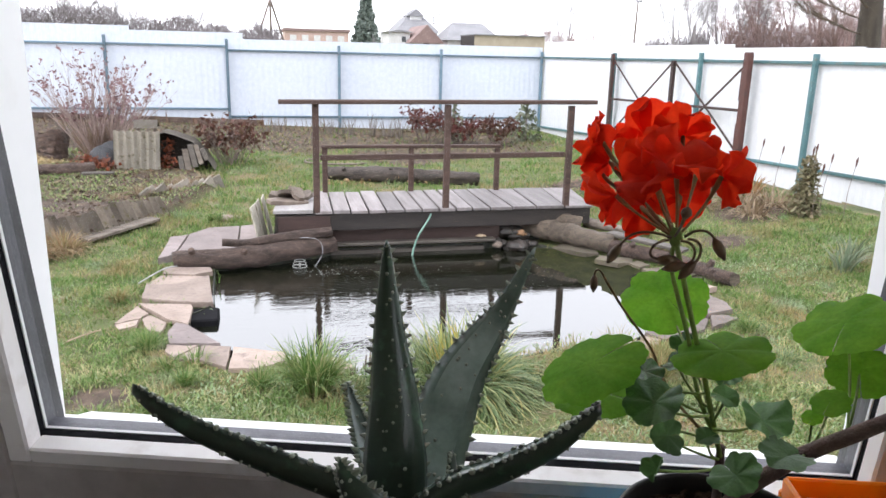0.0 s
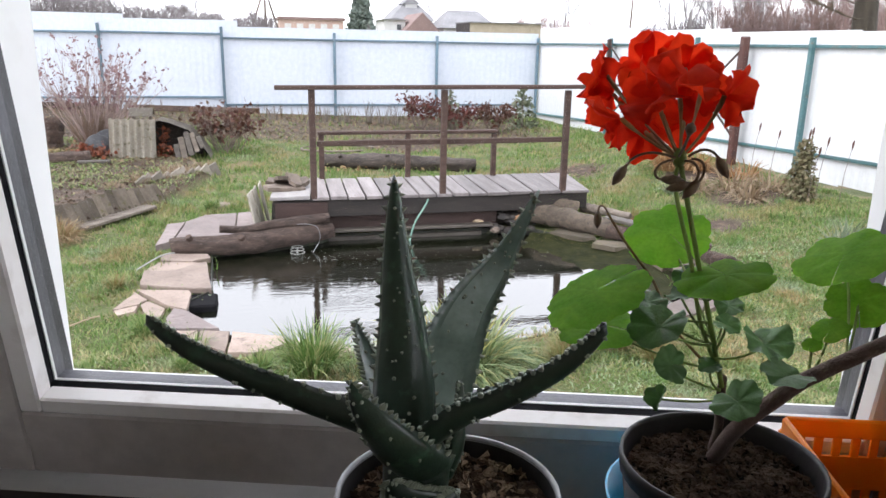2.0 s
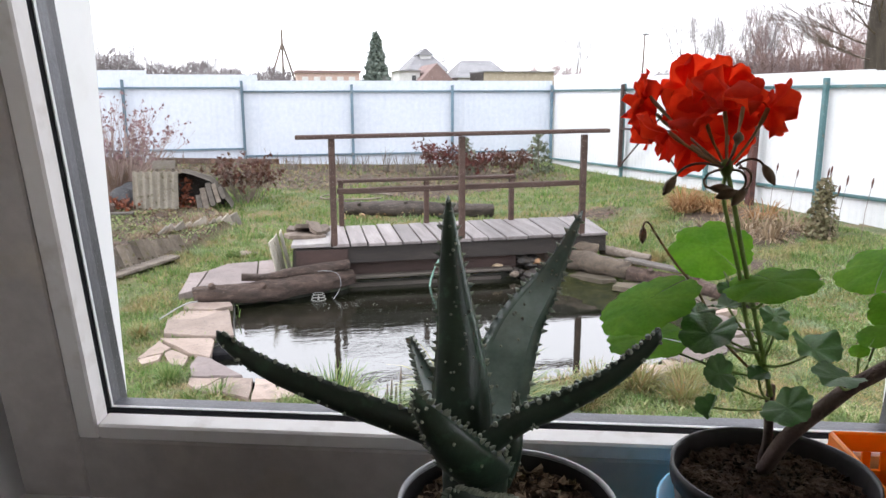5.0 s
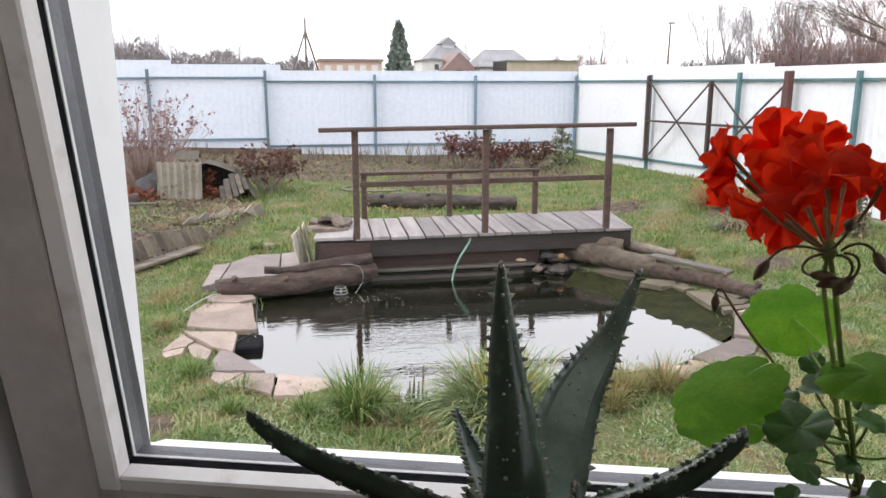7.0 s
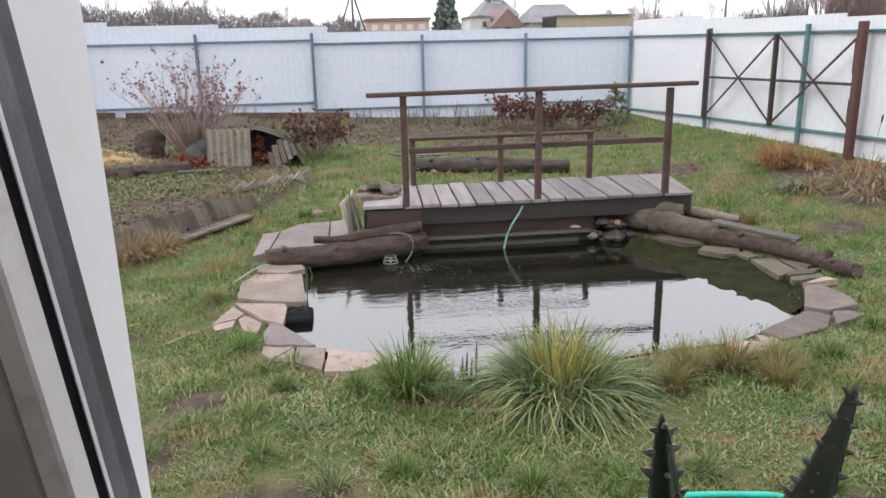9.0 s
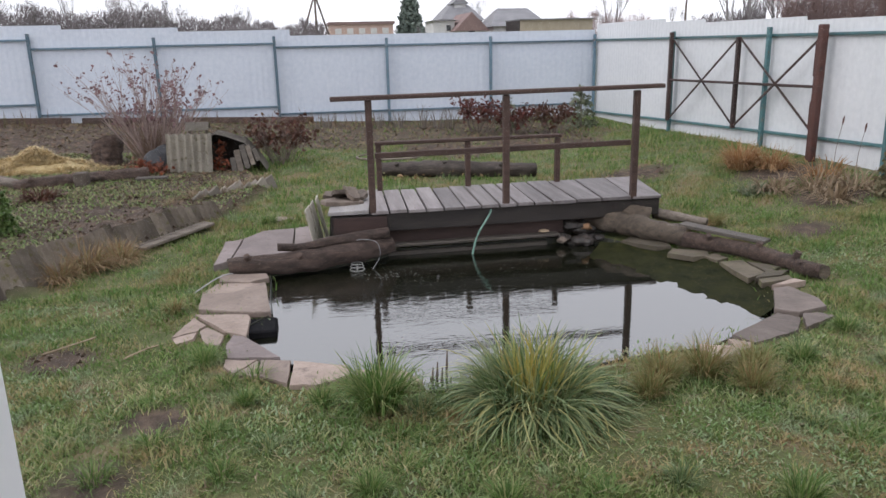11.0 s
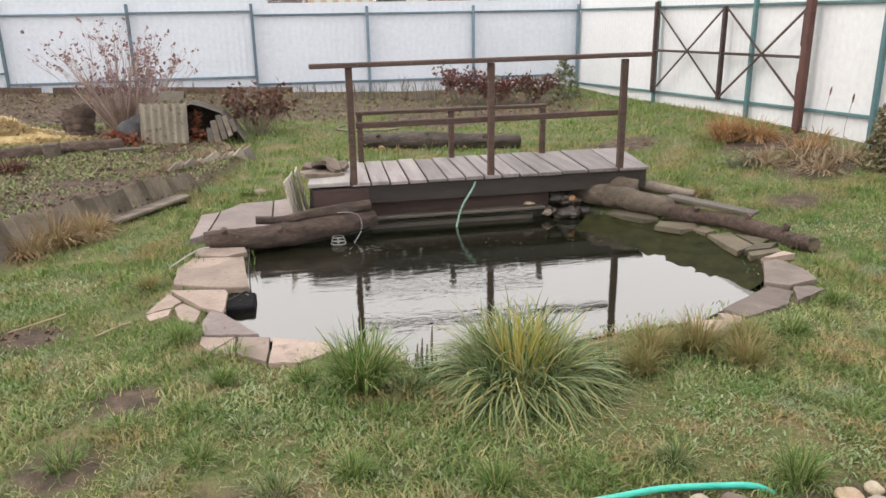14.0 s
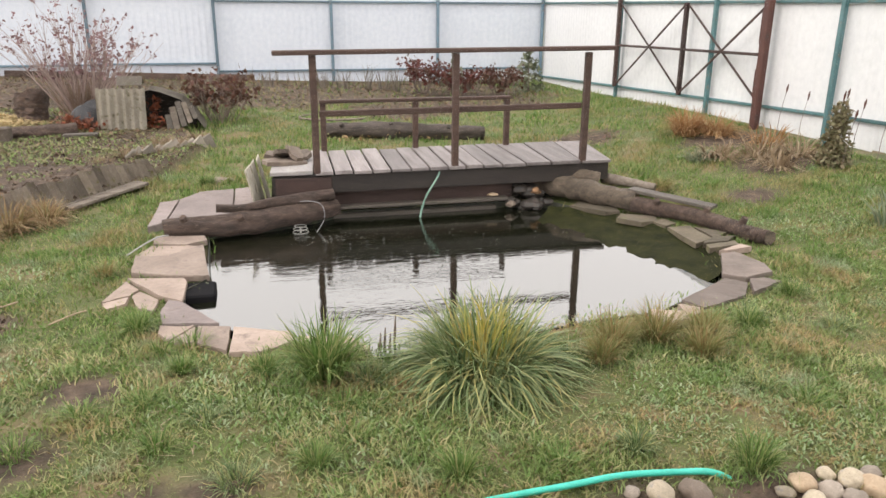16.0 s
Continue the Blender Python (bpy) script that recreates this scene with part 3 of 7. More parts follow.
# ---- fences ----
def sheet_mesh(length, z0, z1, paint):
    """Ribbed steel sheet, length along x, ribs every 0.115 m."""
    prof, x = [], 0.0
    while x < length:
        prof += [(x, 0), (x + 0.035, 0), (x + 0.05, 0.0035), (x + 0.10, 0.0035)]
        x += 0.115
    prof = [q for q in prof if q[0] <= length] + [(length, 0)]
    v, f = [], []
    for a, b in prof:
        v += [(a, b, z0), (a, b, z1), (a, b + 0.004, z0), (a, b + 0.004, z1)]
    for i in range(len(prof) - 1):
        k = 4 * i
        f += [(k, k + 4, k + 5, k + 1), (k + 2, k + 3, k + 7, k + 6), (k + 1, k + 5, k + 7, k + 3), (k, k + 2, k + 6, k + 4)]
    return raw("sheet", v, f, paint)


def fence(name, m, panels, rails, posts, sheet_paint, rail_paint, label):
    """panels: (start, end, top, foot); rails: (start, z, end, z); posts: (place, foot, top, paint). Runs along its own x."""
    f = thing(name, label, "fence", m, kind="structure")
    for a, b, top, foot in panels:
        sh = new("sheet", sheet_mesh(b - a, foot, top, sheet_paint))
        sh.location = (a, 0.03, 0)
        sh.parent = f
    for a, za, b, zb in rails:
        part("rail", beam(bmesh.new(), (a, 0.0, za), (b, 0.0, zb), 0.04, 0.036, 0.004), rail_paint, f)
    for x, z0, z1, pm in posts:
        part("post", boxed(x - 0.028, x + 0.028, -0.082, -0.024, z0 - 0.1, z1, bevel=0.006), pm, f)
    return f


BACK = 16.25
panels = [(-13.3, -11.05, 2.54, 0.62), (-11.05, -8.8, 2.46, 0.55), (-8.8, -6.6, 2.38, 0.49), (-6.6, -4.40, 2.295, 0.44), (-4.40, -2.29, 2.215, 0.38), (-2.29, -0.16, 2.138, 0.32), (-0.16, 6.25, 2.02, 0.24)]
posts = [(x, ground_z(x, BACK), z, M_BLUE) for x, z in ((-11.6, 2.40), (-9.4, 2.34), (-7.2, 2.25), (-4.99, 2.145), (-2.745, 2.035), (-0.475, 2.015), (1.757, 1.942), (3.932, 1.925), (6.215, 1.925))]
rails = []
for a, b, up, low in ((-13.3, -9.4, 2.24, 1.03), (-9.4, -7.2, 2.13, 0.93), (-7.2, -4.99, 2.03, 0.835), (-4.99, -2.745, 1.866, 0.63), (-2.745, -0.475, 1.876, 0.642), (-0.475, 1.757, 1.80, 0.488), (1.757, 3.932, 1.80, 0.485), (3.932, 6.22, 1.798, 0.482)):
    rails += [(a, up, b, up), (a, low, b, low)]
fence("back_fence", pose(0, BACK, 0), panels, rails, posts, M_SHEET, M_BLUE, "white ribbed steel fence with blue posts and rails, stepped along the slope")

RIGHT = 6.25
m = pose(RIGHT, 16.25, 0, 0, 0, -90)
panels = [(0, 3.17, 2.135, 0.20), (3.17, 4.52, 2.078, 0.25), (4.52, 7.0, 2.028, 0.28), (7.0, 9.28, 1.98, 0.32), (9.28, 11.75, 1.965, 0.34), (11.75, 14.5, 1.96, 0.34), (14.5, 19.0, 1.96, 0.34)]
posts = [(16.25 - y, ground_z(RIGHT, y), z, M_TEAL) for y, z in ((12.60, 1.91), (9.89, 1.915), (7.58, 1.905), (5.25, 1.90), (2.9, 1.90), (0.6, 1.90))]
rails = []
for y0, z0, y1, z1 in ((16.2, 0.30, 12.6, 0.435), (12.6, 0.435, 9.89, 0.531), (9.89, 0.531, 7.58, 0.612), (7.58, 0.612, 5.25, 0.68), (5.25, 0.68, 2.9, 0.70), (2.9, 0.70, -2.5, 0.70)):
    rails += [(16.25 - y0, z0, 16.25 - y1, z1), (16.25 - y0, 1.808, 16.25 - y1, 1.808)]
fence("side_fence", m, panels, rails, posts, M_SHEETBRIGHT, M_TEAL, "white ribbed steel side fence with teal posts and rails")
gate = thing("fence_gate", "brown steel gate with crossed braces against the white sheet", "gate", m)
GL, GM, GR = 16.25 - 12.53, 16.25 - 10.50, 16.25 - 8.69
part("gate_post", boxed(GL - 0.03, GL + 0.03, -0.15, -0.09, 0.45, 1.895, bevel=0.006), M_GATE, gate)
part("gate_post", boxed(GM - 0.03, GM + 0.03, -0.15, -0.09, 0.52, 1.80, bevel=0.006), M_GATE, gate)
part("hinge_post", boxed(GR - 0.05, GR + 0.05, -0.18, -0.09, 0.15, 1.92, bevel=0.012), M_RUST, gate, "thick red-brown gate post, paint peeling")
for z0, z1 in ((0.68, 1.02), (1.32, 1.72)):
    part("hinge_plate", boxed(GR - 0.075, GR - 0.048, -0.17, -0.10, z0, z1, bevel=0.005), M_RUST, gate)
for a, b, za, zb, lo, hi in ((GL, GM, 1.126, 1.163, (0.45, 0.535), (1.80, 1.785)), (GM, GR, 1.163, 1.194, (0.54, 0.60), (1.785, 1.80))):
    part("crossbar", beam(bmesh.new(), (a, -0.12, za), (b, -0.12, zb), 0.03, 0.036), M_GATE, gate)
    part("brace", beam(bmesh.new(), (a, -0.105, hi[0]), (b, -0.105, lo[1]), 0.018, 0.034), M_GATE, gate)
    part("brace", beam(bmesh.new(), (a, -0.128, lo[0]), (b, -0.128, hi[1]), 0.018, 0.034), M_GATE, gate)

# ---- footbridge ----
bridge = thing("footbridge", "low weathered wooden footbridge over the back of the pond, brown railings", "bridge")
DZ, PY = 0.392, 6.93
edges = [0.56, 0.722, 0.886, 1.049, 1.212, 1.39, 1.551, 1.719, 1.88, 2.045, 2.217, 2.44, 2.688, 2.98, 3.285]
skews = [0.045 + 0.045 * max(0, i - 11) + R.uniform(-0.006, 0.006) for i in range(len(edges))]
for a, b, sa, sb in zip(edges, edges[1:], skews, skews[1:]):
    g = 0.006 + 0.005 * R.random()
    bm = boxed(a + g, b - g, 6.865 + R.uniform(-0.012, 0.012), 7.86 + R.uniform(-0.03, 0.05), DZ - 0.03, DZ + R.uniform(-0.004, 0.004), bevel=0.004)
    for v in bm.verts:
        v.co.x += (v.co.y - 6.88) * (sa if v.co.x < (a + b) / 2 else sb)
    part("plank", bm, M_DECK, bridge)
part("end_board", prism([(0.19, 6.88), (0.545, 6.875), (0.60, 7.58), (0.24, 7.52)], DZ - 0.02, DZ + 0.012, 0.004, 3), M_PALEBOARD, bridge, "pale wide board at the end of the deck")
part("end_panel", boxed(0.23, 0.70, 6.882, 6.899, 0.10, DZ - 0.05, bevel=0.004), M_REDWOOD, bridge, "dark red-brown panel under the end board")
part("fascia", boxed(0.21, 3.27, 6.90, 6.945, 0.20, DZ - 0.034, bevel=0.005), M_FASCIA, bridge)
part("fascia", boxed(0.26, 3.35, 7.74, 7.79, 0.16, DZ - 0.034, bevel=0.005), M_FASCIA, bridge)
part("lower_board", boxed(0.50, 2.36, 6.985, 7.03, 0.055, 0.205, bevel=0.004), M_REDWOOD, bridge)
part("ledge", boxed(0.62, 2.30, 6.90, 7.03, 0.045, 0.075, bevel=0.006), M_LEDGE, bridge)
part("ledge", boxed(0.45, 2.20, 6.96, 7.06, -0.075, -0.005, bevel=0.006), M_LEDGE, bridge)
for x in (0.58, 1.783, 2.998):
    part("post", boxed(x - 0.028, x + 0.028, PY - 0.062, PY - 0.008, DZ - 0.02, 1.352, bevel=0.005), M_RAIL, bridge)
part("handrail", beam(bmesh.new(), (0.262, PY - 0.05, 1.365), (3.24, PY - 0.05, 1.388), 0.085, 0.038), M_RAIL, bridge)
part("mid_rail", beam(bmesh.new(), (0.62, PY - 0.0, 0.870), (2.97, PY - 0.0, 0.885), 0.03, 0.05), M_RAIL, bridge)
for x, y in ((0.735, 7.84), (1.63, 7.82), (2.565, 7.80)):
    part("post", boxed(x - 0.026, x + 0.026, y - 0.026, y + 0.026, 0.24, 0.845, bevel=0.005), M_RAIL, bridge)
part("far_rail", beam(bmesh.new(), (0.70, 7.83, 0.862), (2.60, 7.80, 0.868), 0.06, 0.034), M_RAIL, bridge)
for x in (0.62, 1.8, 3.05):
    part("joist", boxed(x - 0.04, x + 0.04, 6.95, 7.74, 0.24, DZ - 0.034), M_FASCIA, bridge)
# bank coloured near black to stand for the shade under the deck
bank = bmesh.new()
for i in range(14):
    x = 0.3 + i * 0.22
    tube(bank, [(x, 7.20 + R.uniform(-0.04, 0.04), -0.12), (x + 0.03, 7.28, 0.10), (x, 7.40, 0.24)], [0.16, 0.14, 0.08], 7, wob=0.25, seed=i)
tagged(part("earth_bank", bank, M_LINER), "earth bank beneath the footbridge, blackened for the deck's shade", "bank", kind="stuff")

# leaning roofing pieces at the bridge's end
for i, (x, y, w, rz) in enumerate(((0.13, 7.00, 0.24, 40), (0.17, 7.22, 0.26, 44), (0.22, 7.46, 0.26, 46))):
    bm = bmesh.new()
    box(bm, -w / 2, w / 2, -0.006, 0.006, 0, 0.44, None, 0.003)
    o = part("roofing_offcut", bm, M_SLATE)
    o.matrix_basis = pose(x - 0.03, y, 0.0, -12, 0, rz + 40)
    tagged(o, "grey roofing offcut leaning on the footbridge", "roofing sheet", "roofing offcuts")
for i, (x, y, z, a, b, rz, tx, ty) in enumerate(((0.34, 7.22, 0.405, 0.20, 0.12, 25, 3, 4), (0.44, 7.40, 0.42, 0.19, 0.12, -20, 14, -10), (0.36, 7.36, 0.455, 0.17, 0.10, 60, -12, 16), (0.30, 7.48, 0.41, 0.15, 0.12, 10, 10, 12), (0.42, 7.26, 0.47, 0.13, 0.08, 100, 18, -22))):
    pts = [(a * math.cos(t) * (1 + R.uniform(-0.25, 0.2)), b * math.sin(t) * (1 + R.uniform(-0.25, 0.2))) for t in (k * math.pi / 3.5 for k in range(7))]
    o = part("flat_stone", prism(pts, 0, 0.035, 0.010, i), M_STONEBROWN)
    o.matrix_basis = pose(x, y, z, tx, ty, rz)
    tagged(o, "flat brown stone piled on the end of the footbridge", "stone", "stones on the bridge")

# ---- flagstones round the pond ----
FLAGS = {
    "a": (M_FLAG, 0.045, [(-0.698, 6.267), (-0.707, 6.469), (-0.344, 6.408), (-0.314, 6.287), (-0.451, 6.201)]),
    "b": (M_FLAG, 0.035, [(-0.795, 6.032), (-0.706, 6.248), (-0.451, 6.2), (-0.345, 6.175), (-0.602, 5.955)]),
    "c": (M_FLAG, 0.048, [(-0.774, 5.629), (-0.791, 5.99), (-0.596, 5.94), (-0.335, 6.16), (-0.268, 5.463), (-0.427, 5.486)]),
    "d": (M_FLAG, 0.038, [(-0.782, 5.547), (-0.427, 5.476), (-0.403, 5.398), (-0.407, 5.049), (-0.554, 5.18)]),
    "e": (M_FLAG, 0.03, [(-0.877, 5.163), (-0.788, 5.515), (-0.69, 5.337), (-0.735, 5.249)]),
    "f": (M_FLAG, 0.03, [(-0.873, 5.138), (-0.737, 5.218), (-0.734, 5.105), (-0.835, 5.051)]),
    "g": (M_FLAG, 0.03, [(-0.718, 5.221), (-0.672, 5.3), (-0.55, 5.129), (-0.566, 4.951), (-0.656, 5.017)]),
    "h": (M_FLAGPINK, 0.042, [(-0.487, 5.092), (-0.397, 5.024), (-0.185, 4.651), (-0.488, 4.722), (-0.52, 4.896)]),
    "i": (M_FLAG, 0.034, [(-0.502, 4.705), (-0.318, 4.668), (-0.437, 4.49), (-0.501, 4.607)]),
    "i2": (M_FLAG, 0.034, [(-0.31, 4.66), (-0.31, 4.44), (-0.425, 4.48)]),
    "j": (M_FLAG, 0.036, [(-0.299, 4.657), (-0.122, 4.61), (-0.139, 4.30), (-0.297, 4.43)]),
    "k": (M_FLAG, 0.038, [(-0.106, 4.60), (0.19, 4.46), (0.22, 4.34), (0.026, 4.236), (-0.126, 4.27)]),
    "k2": (M_FLAG, 0.012, [(0.24, 4.45), (0.52, 4.37), (0.60, 4.20), (0.42, 4.10), (0.23, 4.24)]),
    "l": (M_FLAG, 0.06, [(2.241, 4.24), (2.425, 4.18), (2.413, 4.066), (2.256, 4.025), (2.2, 4.11)]),
    "m": (M_FLAG, 0.035, [(2.491, 4.33), (2.593, 4.252), (2.537, 4.169), (2.435, 4.15)]),
    "n": (M_FLAGBROWN, 0.03, [(2.55, 4.40), (3.053, 4.68), (3.143, 4.571), (2.997, 4.382), (2.86, 4.325), (2.623, 4.25)]),
    "o": (M_FLAGBROWN, 0.05, [(3.043, 4.703), (3.30, 5.10), (3.422, 5.116), (3.461, 4.824), (3.401, 4.667), (3.168, 4.617)]),
    "p": (M_FLAGBROWN, 0.04, [(3.186, 4.605), (3.292, 4.60), (3.36, 4.52), (3.058, 4.391)]),
    "q": (M_FLAGMOSS, 0.045, [(3.102, 6.279), (3.363, 6.155), (3.294, 5.993), (3.147, 5.992), (3.0, 6.157)]),
    "r": (M_FLAGMOSS, 0.042, [(3.25, 5.999), (3.381, 6.058), (3.418, 5.914), (3.29, 5.858)]),
    "s": (M_FLAGMOSS, 0.045, [(3.28, 5.813), (3.476, 5.811), (3.458, 5.458), (3.26, 5.36)]),
    "t": (M_FLAGMOSS, 0.05, [(3.49, 5.75), (3.662, 5.555), (3.47, 5.45)]),
    "u": (M_FLAGMOSS, 0.06, [(3.28, 5.315), (3.509, 5.334), (3.652, 5.442), (3.46, 5.45)]),
    "v": (M_FLAGMOSS, 0.055, [(3.27, 5.20), (3.56, 5.249), (3.568, 5.33), (3.30, 5.30)]),
    "w": (M_FLAG, 0.06, [(3.30, 5.13), (3.44, 5.13), (3.60, 5.16), (3.54, 5.24)]),
    "x": (M_FLAGMOSS, 0.05, [(2.78, 6.62), (3.0, 6.36), (3.12, 6.33), (3.16, 6.52), (2.95, 6.75)]),
}
for i, (key, (mt, top, pts)) in enumerate(FLAGS.items()):
    warm = {M_FLAG: "beige", M_FLAGPINK: "pinkish", M_FLAGBROWN: "dull brown", M_FLAGMOSS: "mossy brown"}[mt]
    tagged(part("flagstone", prism(pts, top - 0.05, top - 0.008, 0.004, i, 4), mt), warm + " sandstone flag laid at the pond's edge", "flagstone", "flagstones round the pond")

# plank platform beside the pond
platform = thing("paving_platform", "low platform of three wide pinkish-grey slabs by the pond", "platform")
for pts in ([(-0.78, 6.66), (-0.755, 7.45), (-0.605, 7.52), (-0.66, 6.78)], [(-0.648, 6.78), (-0.592, 7.53), (-0.43, 7.80), (-0.13, 7.83), (-0.145, 6.95)], [(-0.133, 6.95), (-0.118, 7.84), (0.058, 7.92), (0.09, 7.1)]):
    part("slab", prism(pts, 0.0, 0.062, 0.003, 5), M_FLAGPINK, platform)

# ---- logs ----
def log(name, label, pts, radii, bark=M_LOG, seed=0, knots=0, cut=True):
    t = thing(name, label, "log")
    bm = bmesh.new()
    n = 22
    P, Q = [], []
    for i in range(n + 1):
        f = i / n * (len(pts) - 1)
        k = min(int(f), len(pts) - 2)
        f -= k
        P.append(Vector(pts[k]) * (1 - f) + Vector(pts[k + 1]) * f + Vector((R.uniform(-1, 1), R.uniform(-1, 1), R.uniform(-1, 1))) * min(radii[0] * 0.07, (Vector(pts[-1]) - Vector(pts[0])).length * 0.012))
        Q.append(radii[k] * (1 - f) + radii[k + 1] * f)
    tube(bm, P, Q, 20, True, 0.03, seed)
    axis = (P[-1] - P[0]).normalized()
    for v in bm.verts:
        k = min(n, max(0, round((v.co - P[0]).dot(axis) / (P[-1] - P[0]).length * n)))
        off = v.co - P[k]
        if off.length > Q[k] * 0.5:
            along = (v.co - P[0]).dot(axis)
            o2 = off.normalized()
            v.co += o2 * Q[k] * (0.22 * noise.noise((o2.x * 2.2 + seed, o2.y * 2.2 + along * 2.5, o2.z * 2.2)) + 0.16 * noise.noise((o2.x * 6, o2.y * 6 + along * 5, o2.z * 6 + seed)))
    part("bark", bm, bark, t, smooth=True)
    if cut:
        for a, b, r in ((P[0], P[1], Q[0]), (P[-1], P[-2], Q[-1])):
            d = (a - b).normalized()
            part("cut_end", tube(bmesh.new(), [a - d * 0.004, a + d * 0.004], r * 0.9, 14), M_CUT if bark is M_LOGLIGHT else M_LOGLIGHT, t)
    for k in range(knots):
        q = P[3 + (k * 7) % (n - 5)]
        d = Vector((R.uniform(-0.5, 0.5), R.uniform(-0.9, -0.1), 0.8)).normalized()
        part("branch_stub", tube(bmesh.new(), [q + d * Q[2] * 0.7, q + d * (Q[2] + 0.04)], [0.035, 0.025], 8, True, 0.1, k), bark, t)
    return t


log("pond_log", "dark wet log lying along the pond's edge", [(-0.635, 6.515, 0.078), (-0.33, 6.53, 0.072), (0.03, 6.585, 0.070), (0.42, 6.70, 0.082), (0.72, 6.81, 0.10)], [0.078, 0.084, 0.090, 0.086, 0.072], seed=1, knots=2)
log("pond_branch", "thinner crooked branch resting on the pond log", [(-0.25, 6.61, 0.195), (-0.03, 6.63, 0.175), (0.18, 6.69, 0.195), (0.47, 6.75, 0.205), (0.70, 6.78, 0.225)], [0.030, 0.034, 0.044, 0.048, 0.042], seed=2, cut=False)
log("bank_log", "thick peeled log on the pond's bank by the bridge", [(2.62, 7.16, 0.17), (2.90, 6.84, 0.14), (3.275, 6.36, 0.11)], [0.095, 0.10, 0.088], M_LOGLIGHT, 3)
log("bank_log", "long tapering log along the pond's stone edge", [(3.25, 6.345, 0.095), (3.49, 6.03, 0.095), (3.63, 5.765, 0.09), (3.72, 5.53, 0.075), (3.75, 5.36, 0.07)], [0.070, 0.066, 0.062, 0.056, 0.050], M_LOG, 4, 3)
log("log_stub", "short log stub resting on the bank logs", [(2.72, 7.12, 0.27), (3.14, 6.83, 0.225)], [0.075, 0.065], M_LOGLIGHT, 5)
log("grey_branch", "rough strip of grey bark behind the bank logs", [(3.27, 6.99, 0.19), (3.42, 6.79, 0.185), (3.60, 6.60, 0.165)], [0.05, 0.042, 0.03], M_BARKDEAD, 6)
log("end_log", "short dark log at the end of the stone edge", [(3.71, 5.40, 0.085), (3.79, 5.23, 0.08)], [0.062, 0.056], M_LOG, 7)
log("lawn_log", "dark rotting log lying on the grass behind the footbridge", [(0.95, 10.32, 0.21), (1.9, 10.15, 0.19), (3.0, 9.93, 0.16)], [0.085, 0.11, 0.085], M_LOGDARK, 8, 3)
plank = part("old_plank", beam(bmesh.new(), (3.27, 6.45, 0.205), (3.70, 5.82, 0.175), 0.13, 0.03, 0.005), M_LEDGE)
tagged(plank, "weathered grey plank lying on the bank logs", "plank")
for i in range(2):
    tagged(part("old_board", beam(bmesh.new(), (-1.60 + 0.10 * i, 7.46 - 0.06 * i, 0.06 + 0.0 * i), (-1.02 + 0.06 * i, 8.22 - 0.05 * i, 0.085), 0.09, 0.03, 0.005), M_BARKDEAD), "grey weathered board lying along the sheet edging", "board", "boards by the edging")
for i, (x, y, z, r, flat, mt, lab) in enumerate((
        (2.36, 6.95, 0.02, 0.09, 0.6, M_ROCK, "wet black rock heaped at the bridge's foot in the pond corner"),
        (2.50, 6.90, 0.00, 0.10, 0.6, M_ROCK, "wet black rock heaped at the bridge's foot in the pond corner"),
        (2.43, 7.03, 0.11, 0.10, 0.7, M_ROCK, "wet black rock heaped at the bridge's foot in the pond corner"),
        (2.66, 6.90, 0.01, 0.08, 0.6, M_ROCK, "wet black rock heaped at the bridge's foot in the pond corner"),
        (2.31, 6.88, 0.02, 0.05, 0.6, M_STONEBROWN, "small brown stone at the bridge's foot"),
        (2.57, 7.02, 0.10, 0.11, 0.7, M_ROCK, "wet black rock heaped at the bridge's foot in the pond corner"),
        (2.565, 6.935, 0.115, 0.062, 0.75, M_STONERUST, "rusty orange-brown stone on the dark rocks"),
        (2.16, 6.965, 0.093, 0.045, 0.4, M_STONEBEIGE, "pale flat stone on the bridge's ledge"))):
    bm = bmesh.new()
    bmesh.ops.create_icosphere(bm, subdivisions=3, radius=r)
    for v in bm.verts:
        c = v.co * (9 if r > 0.07 else 16) + Vector((i * 3.1, 0, 0))
        v.co *= 1 + 0.40 * noise.cell(c * 0.9) + 0.25 * noise.noise(c) - 0.15
        v.co.z *= flat
    o = part("rock", bm, mt, smooth=False)
    o.location = (x, y, z)
    tagged(o, lab, "rock", "rocks under the bridge")

# submerged mossy slope on the stone side, widened for the bank's dark reflection
outer = [(2.62, 6.72), (2.98, 6.5), (3.16, 6.24), (3.30, 5.9), (3.38, 5.5), (3.30, 5.12), (3.12, 4.82)]
inner = [(2.34, 6.40), (2.44, 6.10), (2.52, 5.80), (2.60, 5.50), (2.72, 5.15), (2.84, 4.92), (2.96, 4.78)]
v, f = [], []
for k in range(31):
    q = k / 30 * 6
    j = min(5, int(q))
    q -= j
    a = Vector(outer[j]).lerp(Vector(outer[j + 1]), q)
    b = Vector(inner[j]).lerp(Vector(inner[j + 1]), q)
    for s in range(9):
        c = a.lerp(b, s / 8)
        v.append((c.x, c.y, 0.02 - 0.074 * (s / 8) ** 0.5 + 0.014 * noise.noise((c.x * 9, c.y * 9, 1))))
for k in range(30):
    f += [(k * 9 + s, k * 9 + s + 1, k * 9 + s + 10, k * 9 + s + 9) for s in range(8)]
moss = raw("mossy_slope", v, f, M_MOSSBANK)
moss.polygons.foreach_set("use_smooth", [True] * len(moss.polygons))
tagged(new("mossy_slope", moss), "mossy slope running into the pond, darkened and widened for reflection", "bank", kind="stuff")

# black box put in for the dark hollow under the edge stones
tagged(part("filter_box", boxed(-0.43, -0.225, 5.19, 5.45, -0.16, 0.004, bevel=0.012), M_GASKET), "black box added as the dark hollow at the pond's edge", "filter box")

